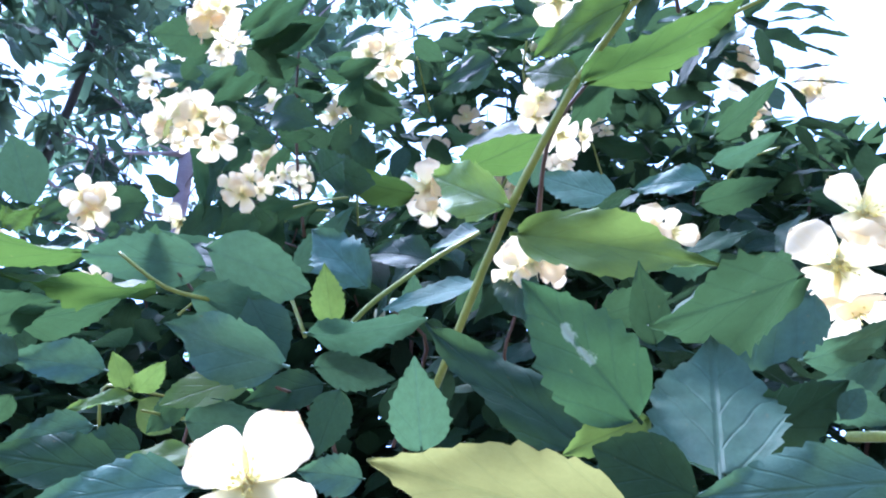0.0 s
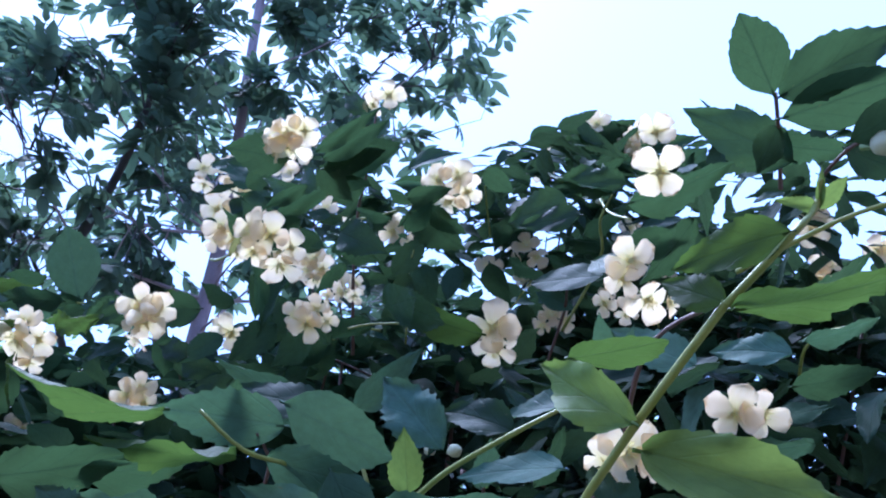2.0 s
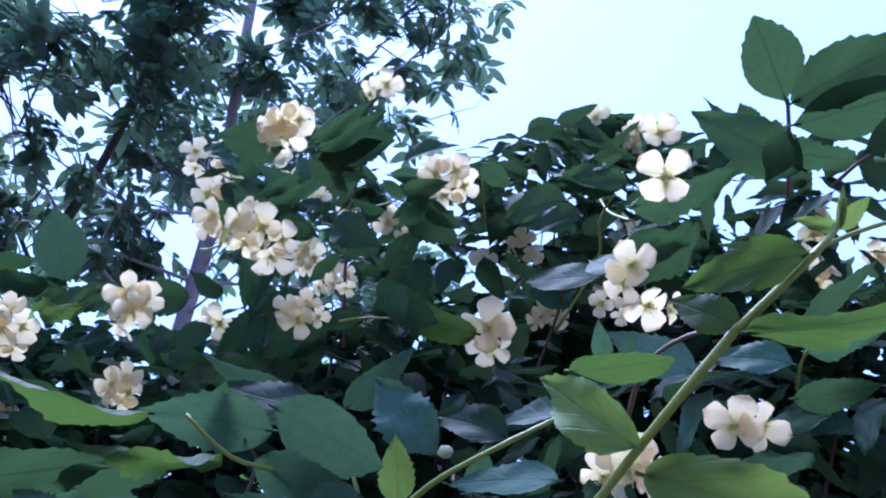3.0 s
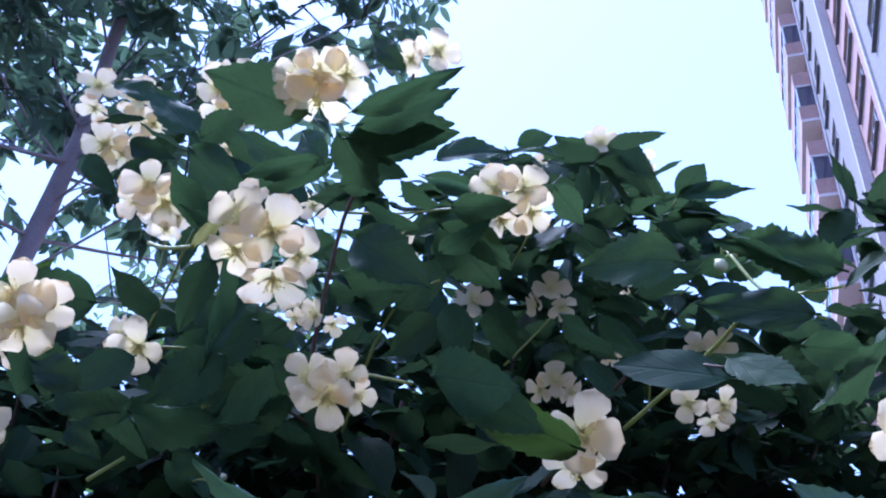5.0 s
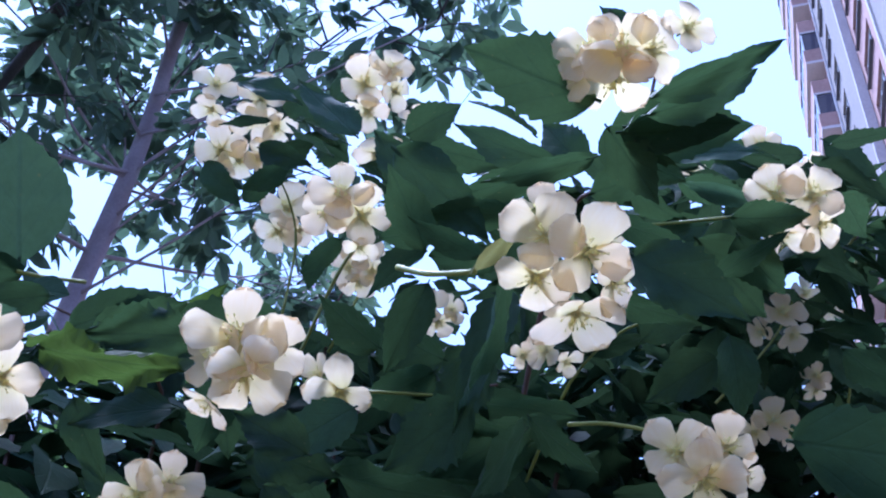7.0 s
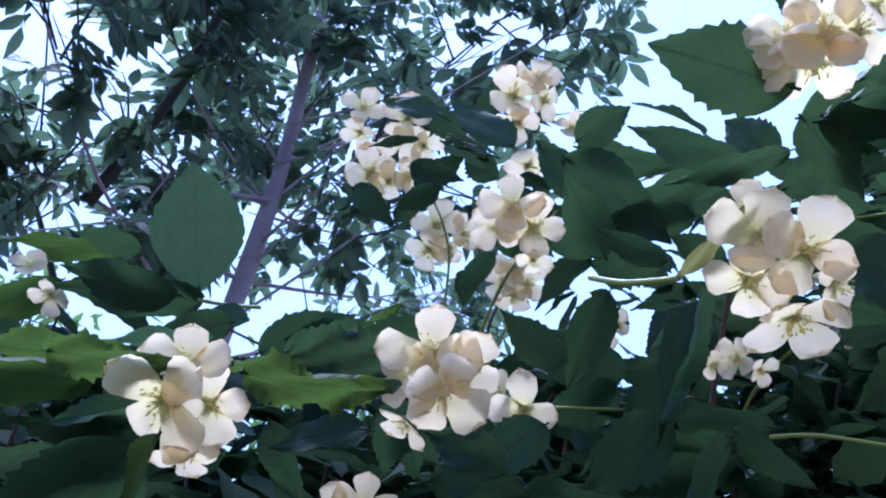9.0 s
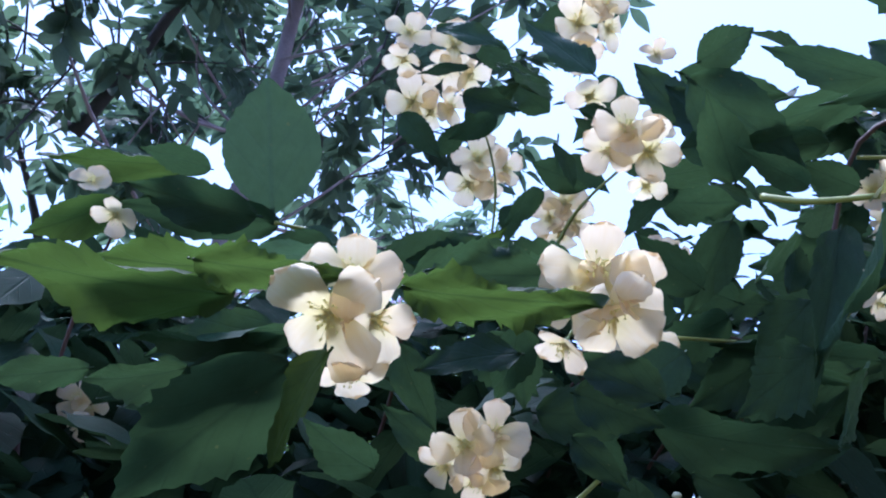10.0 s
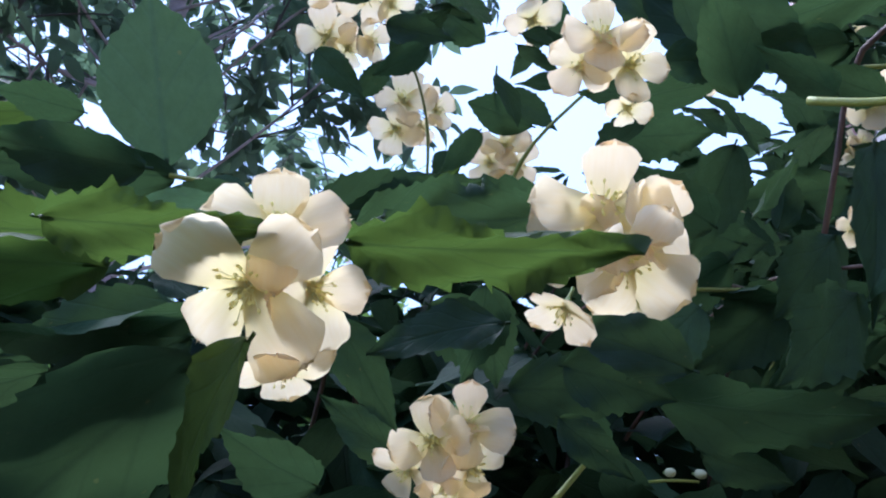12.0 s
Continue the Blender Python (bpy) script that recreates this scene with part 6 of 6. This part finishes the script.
leaf((0.265, 0.893, 2.374), (0.302, 0.846, 2.385), (-0.318, -0.914, -0.250), 1.00, "mature", shape=3)
leaf((0.146, 0.925, 2.491), (0.198, 0.898, 2.471), (-0.318, -0.914, -0.250), 0.80, "mature", shape=2)
leaf((0.139, 0.353, 1.991), (0.110, 0.313, 2.019), (0.146, -0.633, -0.760), 1.25, "mature", shape=12)
leaf((-0.548, 0.744, 2.007), (-0.483, 0.718, 1.996), (-0.101, -0.509, -0.855), 0.66, "fresh", shape=13)
leaf((-0.133, 0.621, 1.876), (-0.234, 0.573, 1.874), (0.187, -0.352, -0.917), 0.78, "pale", shape=2)
leaf((-0.214, 0.756, 2.162), (-0.249, 0.759, 2.170), (-0.227, -0.459, -0.859), 1.14, "mature", shape=2)
leaf((-0.205, 0.861, 2.055), (-0.291, 0.863, 2.045), (0.093, -0.343, -0.935), 0.58, "mature", shape=9)
leaf((-0.542, 0.939, 2.171), (-0.662, 0.950, 2.166), (-0.006, -0.464, -0.886), 0.84, "mature", shape=4)
leaf((-0.621, 0.973, 2.231), (-0.748, 1.006, 2.221), (0.008, -0.245, -0.970), 0.58, "fresh", shape=9)
leaf((-0.660, 0.970, 2.181), (-0.725, 1.000, 2.142), (0.230, -0.549, -0.804), 0.83, "fresh", shape=2)
leaf((-0.531, 0.770, 2.010), (-0.665, 0.803, 2.005), (0.086, -0.378, -0.922), 0.58, "fresh", shape=11)
leaf((-0.486, 0.778, 2.050), (-0.544, 0.799, 2.048), (-0.041, -0.217, -0.975), 0.58, "pale", shape=3)
leaf((-0.500, 0.763, 1.996), (-0.591, 0.802, 1.982), (0.123, -0.070, -0.990), 0.58, "mature", shape=9)
leaf((-0.593, 0.826, 1.985), (-0.644, 0.840, 1.973), (0.067, -0.482, -0.874), 0.76, "mature", shape=3)
leaf((-0.546, 0.806, 1.987), (-0.600, 0.835, 1.973), (0.001, -0.443, -0.896), 0.71, "mature", shape=6)
leaf((-0.498, 0.763, 1.979), (-0.562, 0.827, 1.927), (0.184, -0.506, -0.843), 1.10, "mature", shape=1)
leaf((-0.206, 0.728, 2.221), (-0.279, 0.762, 2.186), (0.166, -0.518, -0.839), 0.71, "mature", shape=9)
leaf((-0.296, 0.811, 2.215), (-0.249, 0.802, 2.220), (-0.091, -0.807, -0.584), 1.25, "mature", shape=5)
leaf((-0.149, 0.842, 2.109), (-0.260, 0.857, 2.105), (-0.031, -0.461, -0.887), 0.70, "mature", shape=4)
leaf((-0.250, 0.847, 2.118), (-0.291, 0.872, 2.089), (0.220, -0.557, -0.800), 1.25, "mature", shape=6)
leaf((-0.386, 0.751, 2.049), (-0.455, 0.772, 2.043), (-0.119, -0.809, -0.575), 0.80, "mature", shape=13)
leaf((-0.379, 0.856, 2.082), (-0.365, 0.882, 2.041), (-0.163, -0.813, -0.559), 1.25, "mature", shape=0)
leaf((-0.506, 0.770, 1.998), (-0.555, 0.799, 1.989), (0.003, -0.310, -0.951), 0.58, "mature", shape=9)
tuft((0.103, 0.895, 2.426), 0.04, 5, 0.055)
tuft((0.159, 0.925, 2.471), 0.04, 5, 0.055)
tuft((0.219, 0.934, 2.463), 0.04, 5, 0.055)
tuft((0.259, 0.849, 2.410), 0.04, 5, 0.055)
tuft((0.278, 0.789, 2.326), 0.04, 5, 0.055)
tuft((0.036, 0.800, 2.302), 0.04, 5, 0.055)
tuft((0.079, 0.850, 2.321), 0.04, 5, 0.055)
tuft((0.162, 0.886, 2.360), 0.04, 5, 0.055)
tuft((0.216, 0.809, 2.298), 0.04, 5, 0.055)
tuft((0.259, 0.748, 2.216), 0.04, 5, 0.055)
tuft((0.119, 0.916, 2.320), 0.04, 5, 0.055)
tuft((0.206, 0.840, 2.258), 0.04, 5, 0.055)
tuft((0.029, 0.870, 2.293), 0.04, 5, 0.055)
tuft((0.289, 0.688, 2.132), 0.04, 5, 0.055)
tuft((0.346, 0.679, 2.145), 0.04, 5, 0.055)
tuft((0.367, 0.707, 2.110), 0.04, 5, 0.055)
tuft((0.284, 0.648, 2.182), 0.04, 5, 0.055)
tuft((0.309, 0.603, 2.159), 0.04, 5, 0.055)
tuft((-0.199, 0.802, 2.289), 0.04, 5, 0.055)
tuft((-0.141, 0.809, 2.283), 0.04, 5, 0.055)
tuft((-0.097, 0.873, 2.284), 0.04, 5, 0.055)
tuft((-0.054, 0.863, 2.299), 0.04, 5, 0.055)
tuft((-0.246, 0.882, 2.267), 0.04, 5, 0.055)
tuft((-0.145, 0.912, 2.233), 0.04, 5, 0.055)
tuft((-0.413, 1.030, 2.475), 0.04, 5, 0.055)
tuft((-0.342, 0.975, 2.387), 0.04, 5, 0.055)
tuft((-0.066, 0.776, 2.289), 0.04, 5, 0.055)
tuft((-0.028, 0.801, 2.325), 0.04, 5, 0.055)
tuft((0.048, 0.856, 2.393), 0.04, 5, 0.055)
tuft((0.126, 0.907, 2.465), 0.04, 5, 0.055)
tuft((0.180, 0.914, 2.438), 0.04, 5, 0.055)
tuft((0.095, 0.874, 2.355), 0.04, 5, 0.055)
tuft((0.007, 0.827, 2.282), 0.04, 5, 0.055)
tuft((0.171, 0.909, 2.367), 0.04, 5, 0.055)
tuft((0.205, 0.897, 2.370), 0.04, 5, 0.055)
tuft((0.252, 0.900, 2.429), 0.04, 5, 0.055)
tuft((0.235, 0.870, 2.311), 0.04, 5, 0.055)
tuft((0.230, 0.791, 2.248), 0.04, 5, 0.055)
tuft((0.246, 0.744, 2.219), 0.04, 5, 0.055)
tuft((0.158, 0.862, 2.268), 0.04, 5, 0.055)
tuft((0.191, 0.816, 2.232), 0.04, 5, 0.055)
tuft((0.194, 0.748, 2.152), 0.04, 5, 0.055)
tuft((0.228, 0.727, 2.166), 0.04, 5, 0.055)
tuft((-0.037, 0.954, 2.422), 0.04, 5, 0.055)
tuft((-0.041, 1.013, 2.427), 0.04, 5, 0.055)
tuft((-0.036, 0.930, 2.367), 0.04, 5, 0.055)
tuft((-0.054, 0.958, 2.297), 0.04, 5, 0.055)
tuft((-0.121, 0.931, 2.216), 0.04, 5, 0.055)
tuft((-0.166, 0.939, 2.184), 0.04, 5, 0.055)
tuft((-0.005, 0.926, 2.452), 0.04, 5, 0.055)
tuft((-0.210, 1.133, 2.403), 0.04, 5, 0.055)
tuft((-0.140, 1.030, 2.348), 0.04, 5, 0.055)
tuft((-0.219, 1.038, 2.455), 0.04, 5, 0.055)
tuft((-0.261, 1.067, 2.517), 0.04, 5, 0.055)
tuft((-0.870, 1.389, 2.303), 0.07, 7, 0.072)
tuft((-0.864, 1.426, 2.259), 0.07, 7, 0.072)
tuft((-0.851, 1.587, 2.232), 0.07, 7, 0.072)
tuft((-0.775, 1.354, 2.284), 0.07, 7, 0.072)
tuft((-0.762, 1.360, 2.245), 0.07, 7, 0.072)
tuft((-0.768, 1.587, 2.247), 0.07, 7, 0.072)
tuft((-0.675, 1.338, 2.313), 0.07, 7, 0.072)
tuft((-0.717, 1.547, 2.316), 0.07, 7, 0.072)
tuft((-0.673, 1.493, 2.262), 0.07, 7, 0.072)
tuft((-0.593, 1.298, 2.295), 0.07, 7, 0.072)
tuft((-0.650, 1.539, 2.360), 0.07, 7, 0.072)
tuft((-0.568, 1.401, 2.223), 0.07, 7, 0.072)
tuft((-0.539, 1.479, 2.403), 0.07, 7, 0.072)
tuft((-0.510, 1.386, 2.293), 0.07, 7, 0.072)
tuft((-0.501, 1.348, 2.219), 0.07, 7, 0.072)
tuft((-0.458, 1.248, 2.284), 0.07, 7, 0.072)
tuft((-0.470, 1.345, 2.277), 0.07, 7, 0.072)
tuft((-0.435, 1.390, 2.249), 0.07, 7, 0.072)
tuft((-0.359, 1.316, 2.371), 0.07, 7, 0.072)
tuft((-0.386, 1.331, 2.288), 0.07, 7, 0.072)
tuft((-0.365, 1.380, 2.246), 0.07, 7, 0.072)
tuft((-0.303, 1.242, 2.310), 0.07, 7, 0.072)
tuft((-0.316, 1.445, 2.377), 0.07, 7, 0.072)
tuft((-0.279, 1.356, 2.276), 0.07, 7, 0.072)
tuft((-0.256, 1.208, 2.322), 0.07, 7, 0.072)
tuft((-0.177, 1.496, 2.396), 0.07, 7, 0.072)
tuft((-0.205, 1.272, 2.226), 0.07, 7, 0.072)
tuft((-0.135, 1.399, 2.427), 0.07, 7, 0.072)
tuft((-0.125, 1.395, 2.357), 0.07, 7, 0.072)
tuft((-0.124, 1.294, 2.278), 0.07, 7, 0.072)
tuft((-0.078, 1.262, 2.406), 0.07, 7, 0.072)
tuft((-0.070, 1.200, 2.304), 0.07, 7, 0.072)
tuft((-0.044, 1.447, 2.366), 0.07, 7, 0.072)
tuft((-0.031, 1.183, 2.365), 0.07, 7, 0.072)
tuft((0.024, 1.243, 2.340), 0.07, 7, 0.072)
tuft((-0.019, 1.265, 2.296), 0.07, 7, 0.072)
tuft((0.048, 1.152, 2.371), 0.07, 7, 0.072)
tuft((0.171, 1.433, 2.473), 0.07, 7, 0.072)
tuft((0.136, 1.426, 2.376), 0.07, 7, 0.072)
tuft((0.175, 1.270, 2.426), 0.07, 7, 0.072)
tuft((0.109, 1.182, 2.329), 0.07, 7, 0.072)
tuft((0.255, 1.433, 2.416), 0.07, 7, 0.072)
tuft((0.198, 1.135, 2.380), 0.07, 7, 0.072)
tuft((0.207, 1.209, 2.371), 0.07, 7, 0.072)
tuft((0.211, 1.241, 2.299), 0.07, 7, 0.072)
tuft((-0.016, 0.752, 1.986), 0.06, 6, 0.068)
tuft((0.036, 0.844, 2.002), 0.06, 6, 0.068)
tuft((0.022, 0.857, 1.918), 0.06, 6, 0.068)
tuft((0.009, 0.746, 1.844), 0.06, 6, 0.068)
tuft((0.095, 0.823, 2.039), 0.06, 6, 0.068)
tuft((0.067, 0.827, 1.981), 0.06, 6, 0.068)
tuft((0.079, 0.804, 1.898), 0.06, 6, 0.068)
tuft((0.074, 0.772, 1.833), 0.06, 6, 0.068)
tuft((0.121, 0.640, 1.930), 0.06, 6, 0.068)
tuft((0.158, 0.802, 1.959), 0.06, 6, 0.068)
tuft((0.095, 0.711, 1.855), 0.06, 6, 0.068)
tuft((0.132, 0.718, 1.817), 0.06, 6, 0.068)
tuft((0.171, 0.736, 2.007), 0.06, 6, 0.068)
tuft((0.179, 0.698, 1.910), 0.06, 6, 0.068)
tuft((0.140, 0.683, 1.845), 0.06, 6, 0.068)
tuft((0.231, 0.879, 1.913), 0.06, 6, 0.068)
tuft((0.259, 0.734, 2.001), 0.06, 6, 0.068)
tuft((0.276, 0.776, 1.995), 0.06, 6, 0.068)
tuft((0.264, 0.855, 1.930), 0.06, 6, 0.068)
tuft((0.213, 0.702, 1.823), 0.06, 6, 0.068)
tuft((0.279, 0.712, 2.004), 0.06, 6, 0.068)
tuft((0.285, 0.668, 1.917), 0.06, 6, 0.068)
tuft((0.305, 0.791, 1.911), 0.06, 6, 0.068)
tuft((0.322, 0.901, 1.890), 0.06, 6, 0.068)
tuft((0.329, 0.686, 1.994), 0.06, 6, 0.068)
tuft((0.345, 0.679, 1.941), 0.06, 6, 0.068)
tuft((0.322, 0.695, 1.861), 0.06, 6, 0.068)
tuft((0.398, 0.905, 1.908), 0.06, 6, 0.068)
tuft((0.467, 0.778, 2.069), 0.06, 6, 0.068)
tuft((0.486, 0.808, 2.037), 0.06, 6, 0.068)
tuft((0.456, 0.844, 1.970), 0.06, 6, 0.068)
tuft((0.385, 0.735, 1.836), 0.06, 6, 0.068)
tuft((0.052, 0.817, 2.393), 0.04, 5, 0.062)
tuft((0.087, 0.838, 2.447), 0.04, 5, 0.062)
tuft((0.251, 0.688, 2.307), 0.04, 5, 0.062)
tuft((0.284, 0.697, 2.292), 0.04, 5, 0.062)
tuft((0.292, 0.657, 2.262), 0.04, 5, 0.062)
tuft((0.326, 0.648, 2.273), 0.04, 5, 0.062)
tuft((-0.060, 0.993, 2.332), 0.04, 5, 0.062)
tuft((-0.014, 1.009, 2.392), 0.04, 5, 0.062)
tuft((0.016, 0.976, 2.352), 0.04, 5, 0.062)
tuft((0.063, 0.976, 2.350), 0.04, 5, 0.062)
tuft((0.097, 0.986, 2.334), 0.04, 5, 0.062)
tuft((-0.095, 0.978, 2.354), 0.04, 5, 0.062)
tuft((0.032, 0.946, 2.391), 0.04, 5, 0.062)
tuft((0.096, 0.948, 2.384), 0.04, 5, 0.062)
tuft((0.135, 0.886, 2.381), 0.04, 5, 0.062)
tuft((0.326, 0.677, 2.235), 0.04, 5, 0.062)
tuft((0.354, 0.692, 2.214), 0.04, 5, 0.062)
tuft((0.304, 0.729, 2.250), 0.04, 5, 0.062)
tuft((0.020, 0.982, 2.452), 0.04, 6, 0.060)
tuft((0.029, 0.962, 2.478), 0.04, 6, 0.060)
tuft((0.026, 0.989, 2.529), 0.04, 6, 0.060)
tuft((0.007, 0.962, 2.395), 0.04, 6, 0.060)
tuft((0.053, 1.026, 2.556), 0.04, 6, 0.060)
tuft((0.098, 1.061, 2.579), 0.04, 6, 0.060)
tuft((0.068, 1.050, 2.606), 0.04, 6, 0.060)
tuft((0.076, 1.012, 2.569), 0.04, 6, 0.060)
stem([(-0.306, 0.815, 2.224), (-0.306, 0.898, 2.263), (-0.317, 0.978, 2.271), (-0.331, 1.042, 2.215)], 0.0009, 0.0018, "green", "twig")
stem([(-0.288, 1.112, 2.398), (-0.286, 1.149, 2.403), (-0.297, 1.194, 2.375), (-0.294, 1.215, 2.308)], 0.0009, 0.0018, "brown", "twig")
stem([(-0.223, 1.024, 2.306), (-0.235, 1.073, 2.314), (-0.227, 1.123, 2.285), (-0.251, 1.165, 2.217)], 0.0009, 0.0015, "brown", "twig")
stem([(-0.275, 0.901, 2.132), (-0.267, 0.981, 2.164), (-0.275, 1.070, 2.167), (-0.279, 1.121, 2.105)], 0.0009, 0.0014, "brown", "twig")
stem([(-0.663, 0.958, 2.170), (-0.669, 1.013, 2.177), (-0.692, 1.077, 2.160), (-0.697, 1.117, 2.089)], 0.0009, 0.0019, "brown", "twig")
stem([(0.075, 0.250, 1.592), (0.072, 0.346, 1.617), (0.066, 0.447, 1.618), (0.086, 0.524, 1.566)], 0.0009, 0.0019, "brown", "twig")
stem([(-0.019, 0.321, 1.611), (-0.005, 0.420, 1.639), (0.001, 0.522, 1.644), (0.041, 0.612, 1.579)], 0.0009, 0.0017, "green", "twig")
stem([(0.051, 0.467, 1.772), (0.051, 0.554, 1.798), (0.051, 0.649, 1.804), (0.080, 0.714, 1.747)], 0.0009, 0.0016, "brown", "twig")
stem([(0.068, 0.281, 1.776), (0.061, 0.375, 1.820), (0.064, 0.465, 1.840), (0.065, 0.564, 1.790)], 0.0009, 0.0019, "brown", "twig")
stem([(0.072, 0.531, 2.058), (0.078, 0.614, 2.099), (0.091, 0.688, 2.109), (0.064, 0.773, 2.078)], 0.0009, 0.0019, "green", "twig")
stem([(0.083, 0.656, 2.076), (0.067, 0.738, 2.120), (0.072, 0.812, 2.128), (0.053, 0.909, 2.080)], 0.0009, 0.0021, "brown", "twig")
stem([(-0.164, 0.461, 1.781), (-0.178, 0.552, 1.814), (-0.190, 0.635, 1.826), (-0.230, 0.734, 1.757)], 0.0009, 0.0015, "brown", "twig")
stem([(-0.040, 0.537, 1.800), (-0.036, 0.624, 1.840), (-0.015, 0.722, 1.859), (-0.048, 0.799, 1.794)], 0.0009, 0.0021, "brown", "twig")
stem([(-0.104, 0.746, 2.150), (-0.113, 0.839, 2.188), (-0.115, 0.936, 2.194), (-0.117, 1.023, 2.142)], 0.0009, 0.0016, "green", "twig")
stem([(-0.226, 0.783, 2.081), (-0.219, 0.868, 2.122), (-0.211, 0.958, 2.134), (-0.227, 1.028, 2.090)], 0.0009, 0.0016, "brown", "twig")
stem([(-0.503, 0.885, 2.120), (-0.470, 0.965, 2.150), (-0.432, 1.038, 2.153), (-0.430, 1.131, 2.093)], 0.0009, 0.0019, "brown", "twig")
stem([(-0.222, 0.567, 1.750), (-0.222, 0.669, 1.784), (-0.227, 0.780, 1.781), (-0.213, 0.860, 1.742)], 0.0009, 0.0021, "green", "twig")
stem([(-0.097, 0.468, 1.708), (-0.093, 0.555, 1.734), (-0.081, 0.650, 1.726), (-0.094, 0.723, 1.667)], 0.0009, 0.0019, "brown", "twig")
stem([(-0.182, 0.493, 1.704), (-0.174, 0.588, 1.732), (-0.154, 0.679, 1.736), (-0.151, 0.765, 1.676)], 0.0009, 0.0020, "green", "twig")
stem([(-0.133, 0.388, 1.637), (-0.128, 0.480, 1.669), (-0.135, 0.572, 1.673), (-0.116, 0.659, 1.615)], 0.0009, 0.0015, "green", "twig")
stem([(-0.405, 1.028, 2.418), (-0.380, 1.069, 2.417), (-0.359, 1.113, 2.395), (-0.353, 1.134, 2.314)], 0.0009, 0.0016, "green", "twig")
stem([(0.053, 0.829, 2.377), (0.076, 0.918, 2.422), (0.100, 1.008, 2.436), (0.098, 1.077, 2.398)], 0.0009, 0.0017, "brown", "twig")
stem([(0.109, 0.885, 2.441), (0.146, 0.966, 2.482), (0.200, 1.044, 2.486), (0.220, 1.125, 2.457)], 0.0009, 0.0017, "brown", "twig")
stem([(0.221, 0.906, 2.465), (0.239, 0.985, 2.492), (0.253, 1.071, 2.492), (0.277, 1.146, 2.447)], 0.0009, 0.0016, "brown", "twig")
stem([(0.165, 0.819, 2.278), (0.193, 0.902, 2.316), (0.220, 0.988, 2.326), (0.248, 1.053, 2.282)], 0.0009, 0.0015, "green", "twig")
stem([(-0.217, 0.867, 2.082), (-0.183, 0.957, 2.120), (-0.140, 1.043, 2.137), (-0.113, 1.121, 2.091)], 0.0009, 0.0022, "brown", "twig")
stem([(-0.317, 1.038, 2.427), (-0.303, 1.087, 2.426), (-0.273, 1.139, 2.405), (-0.295, 1.174, 2.309)], 0.0009, 0.0018, "green", "twig")
foliage()
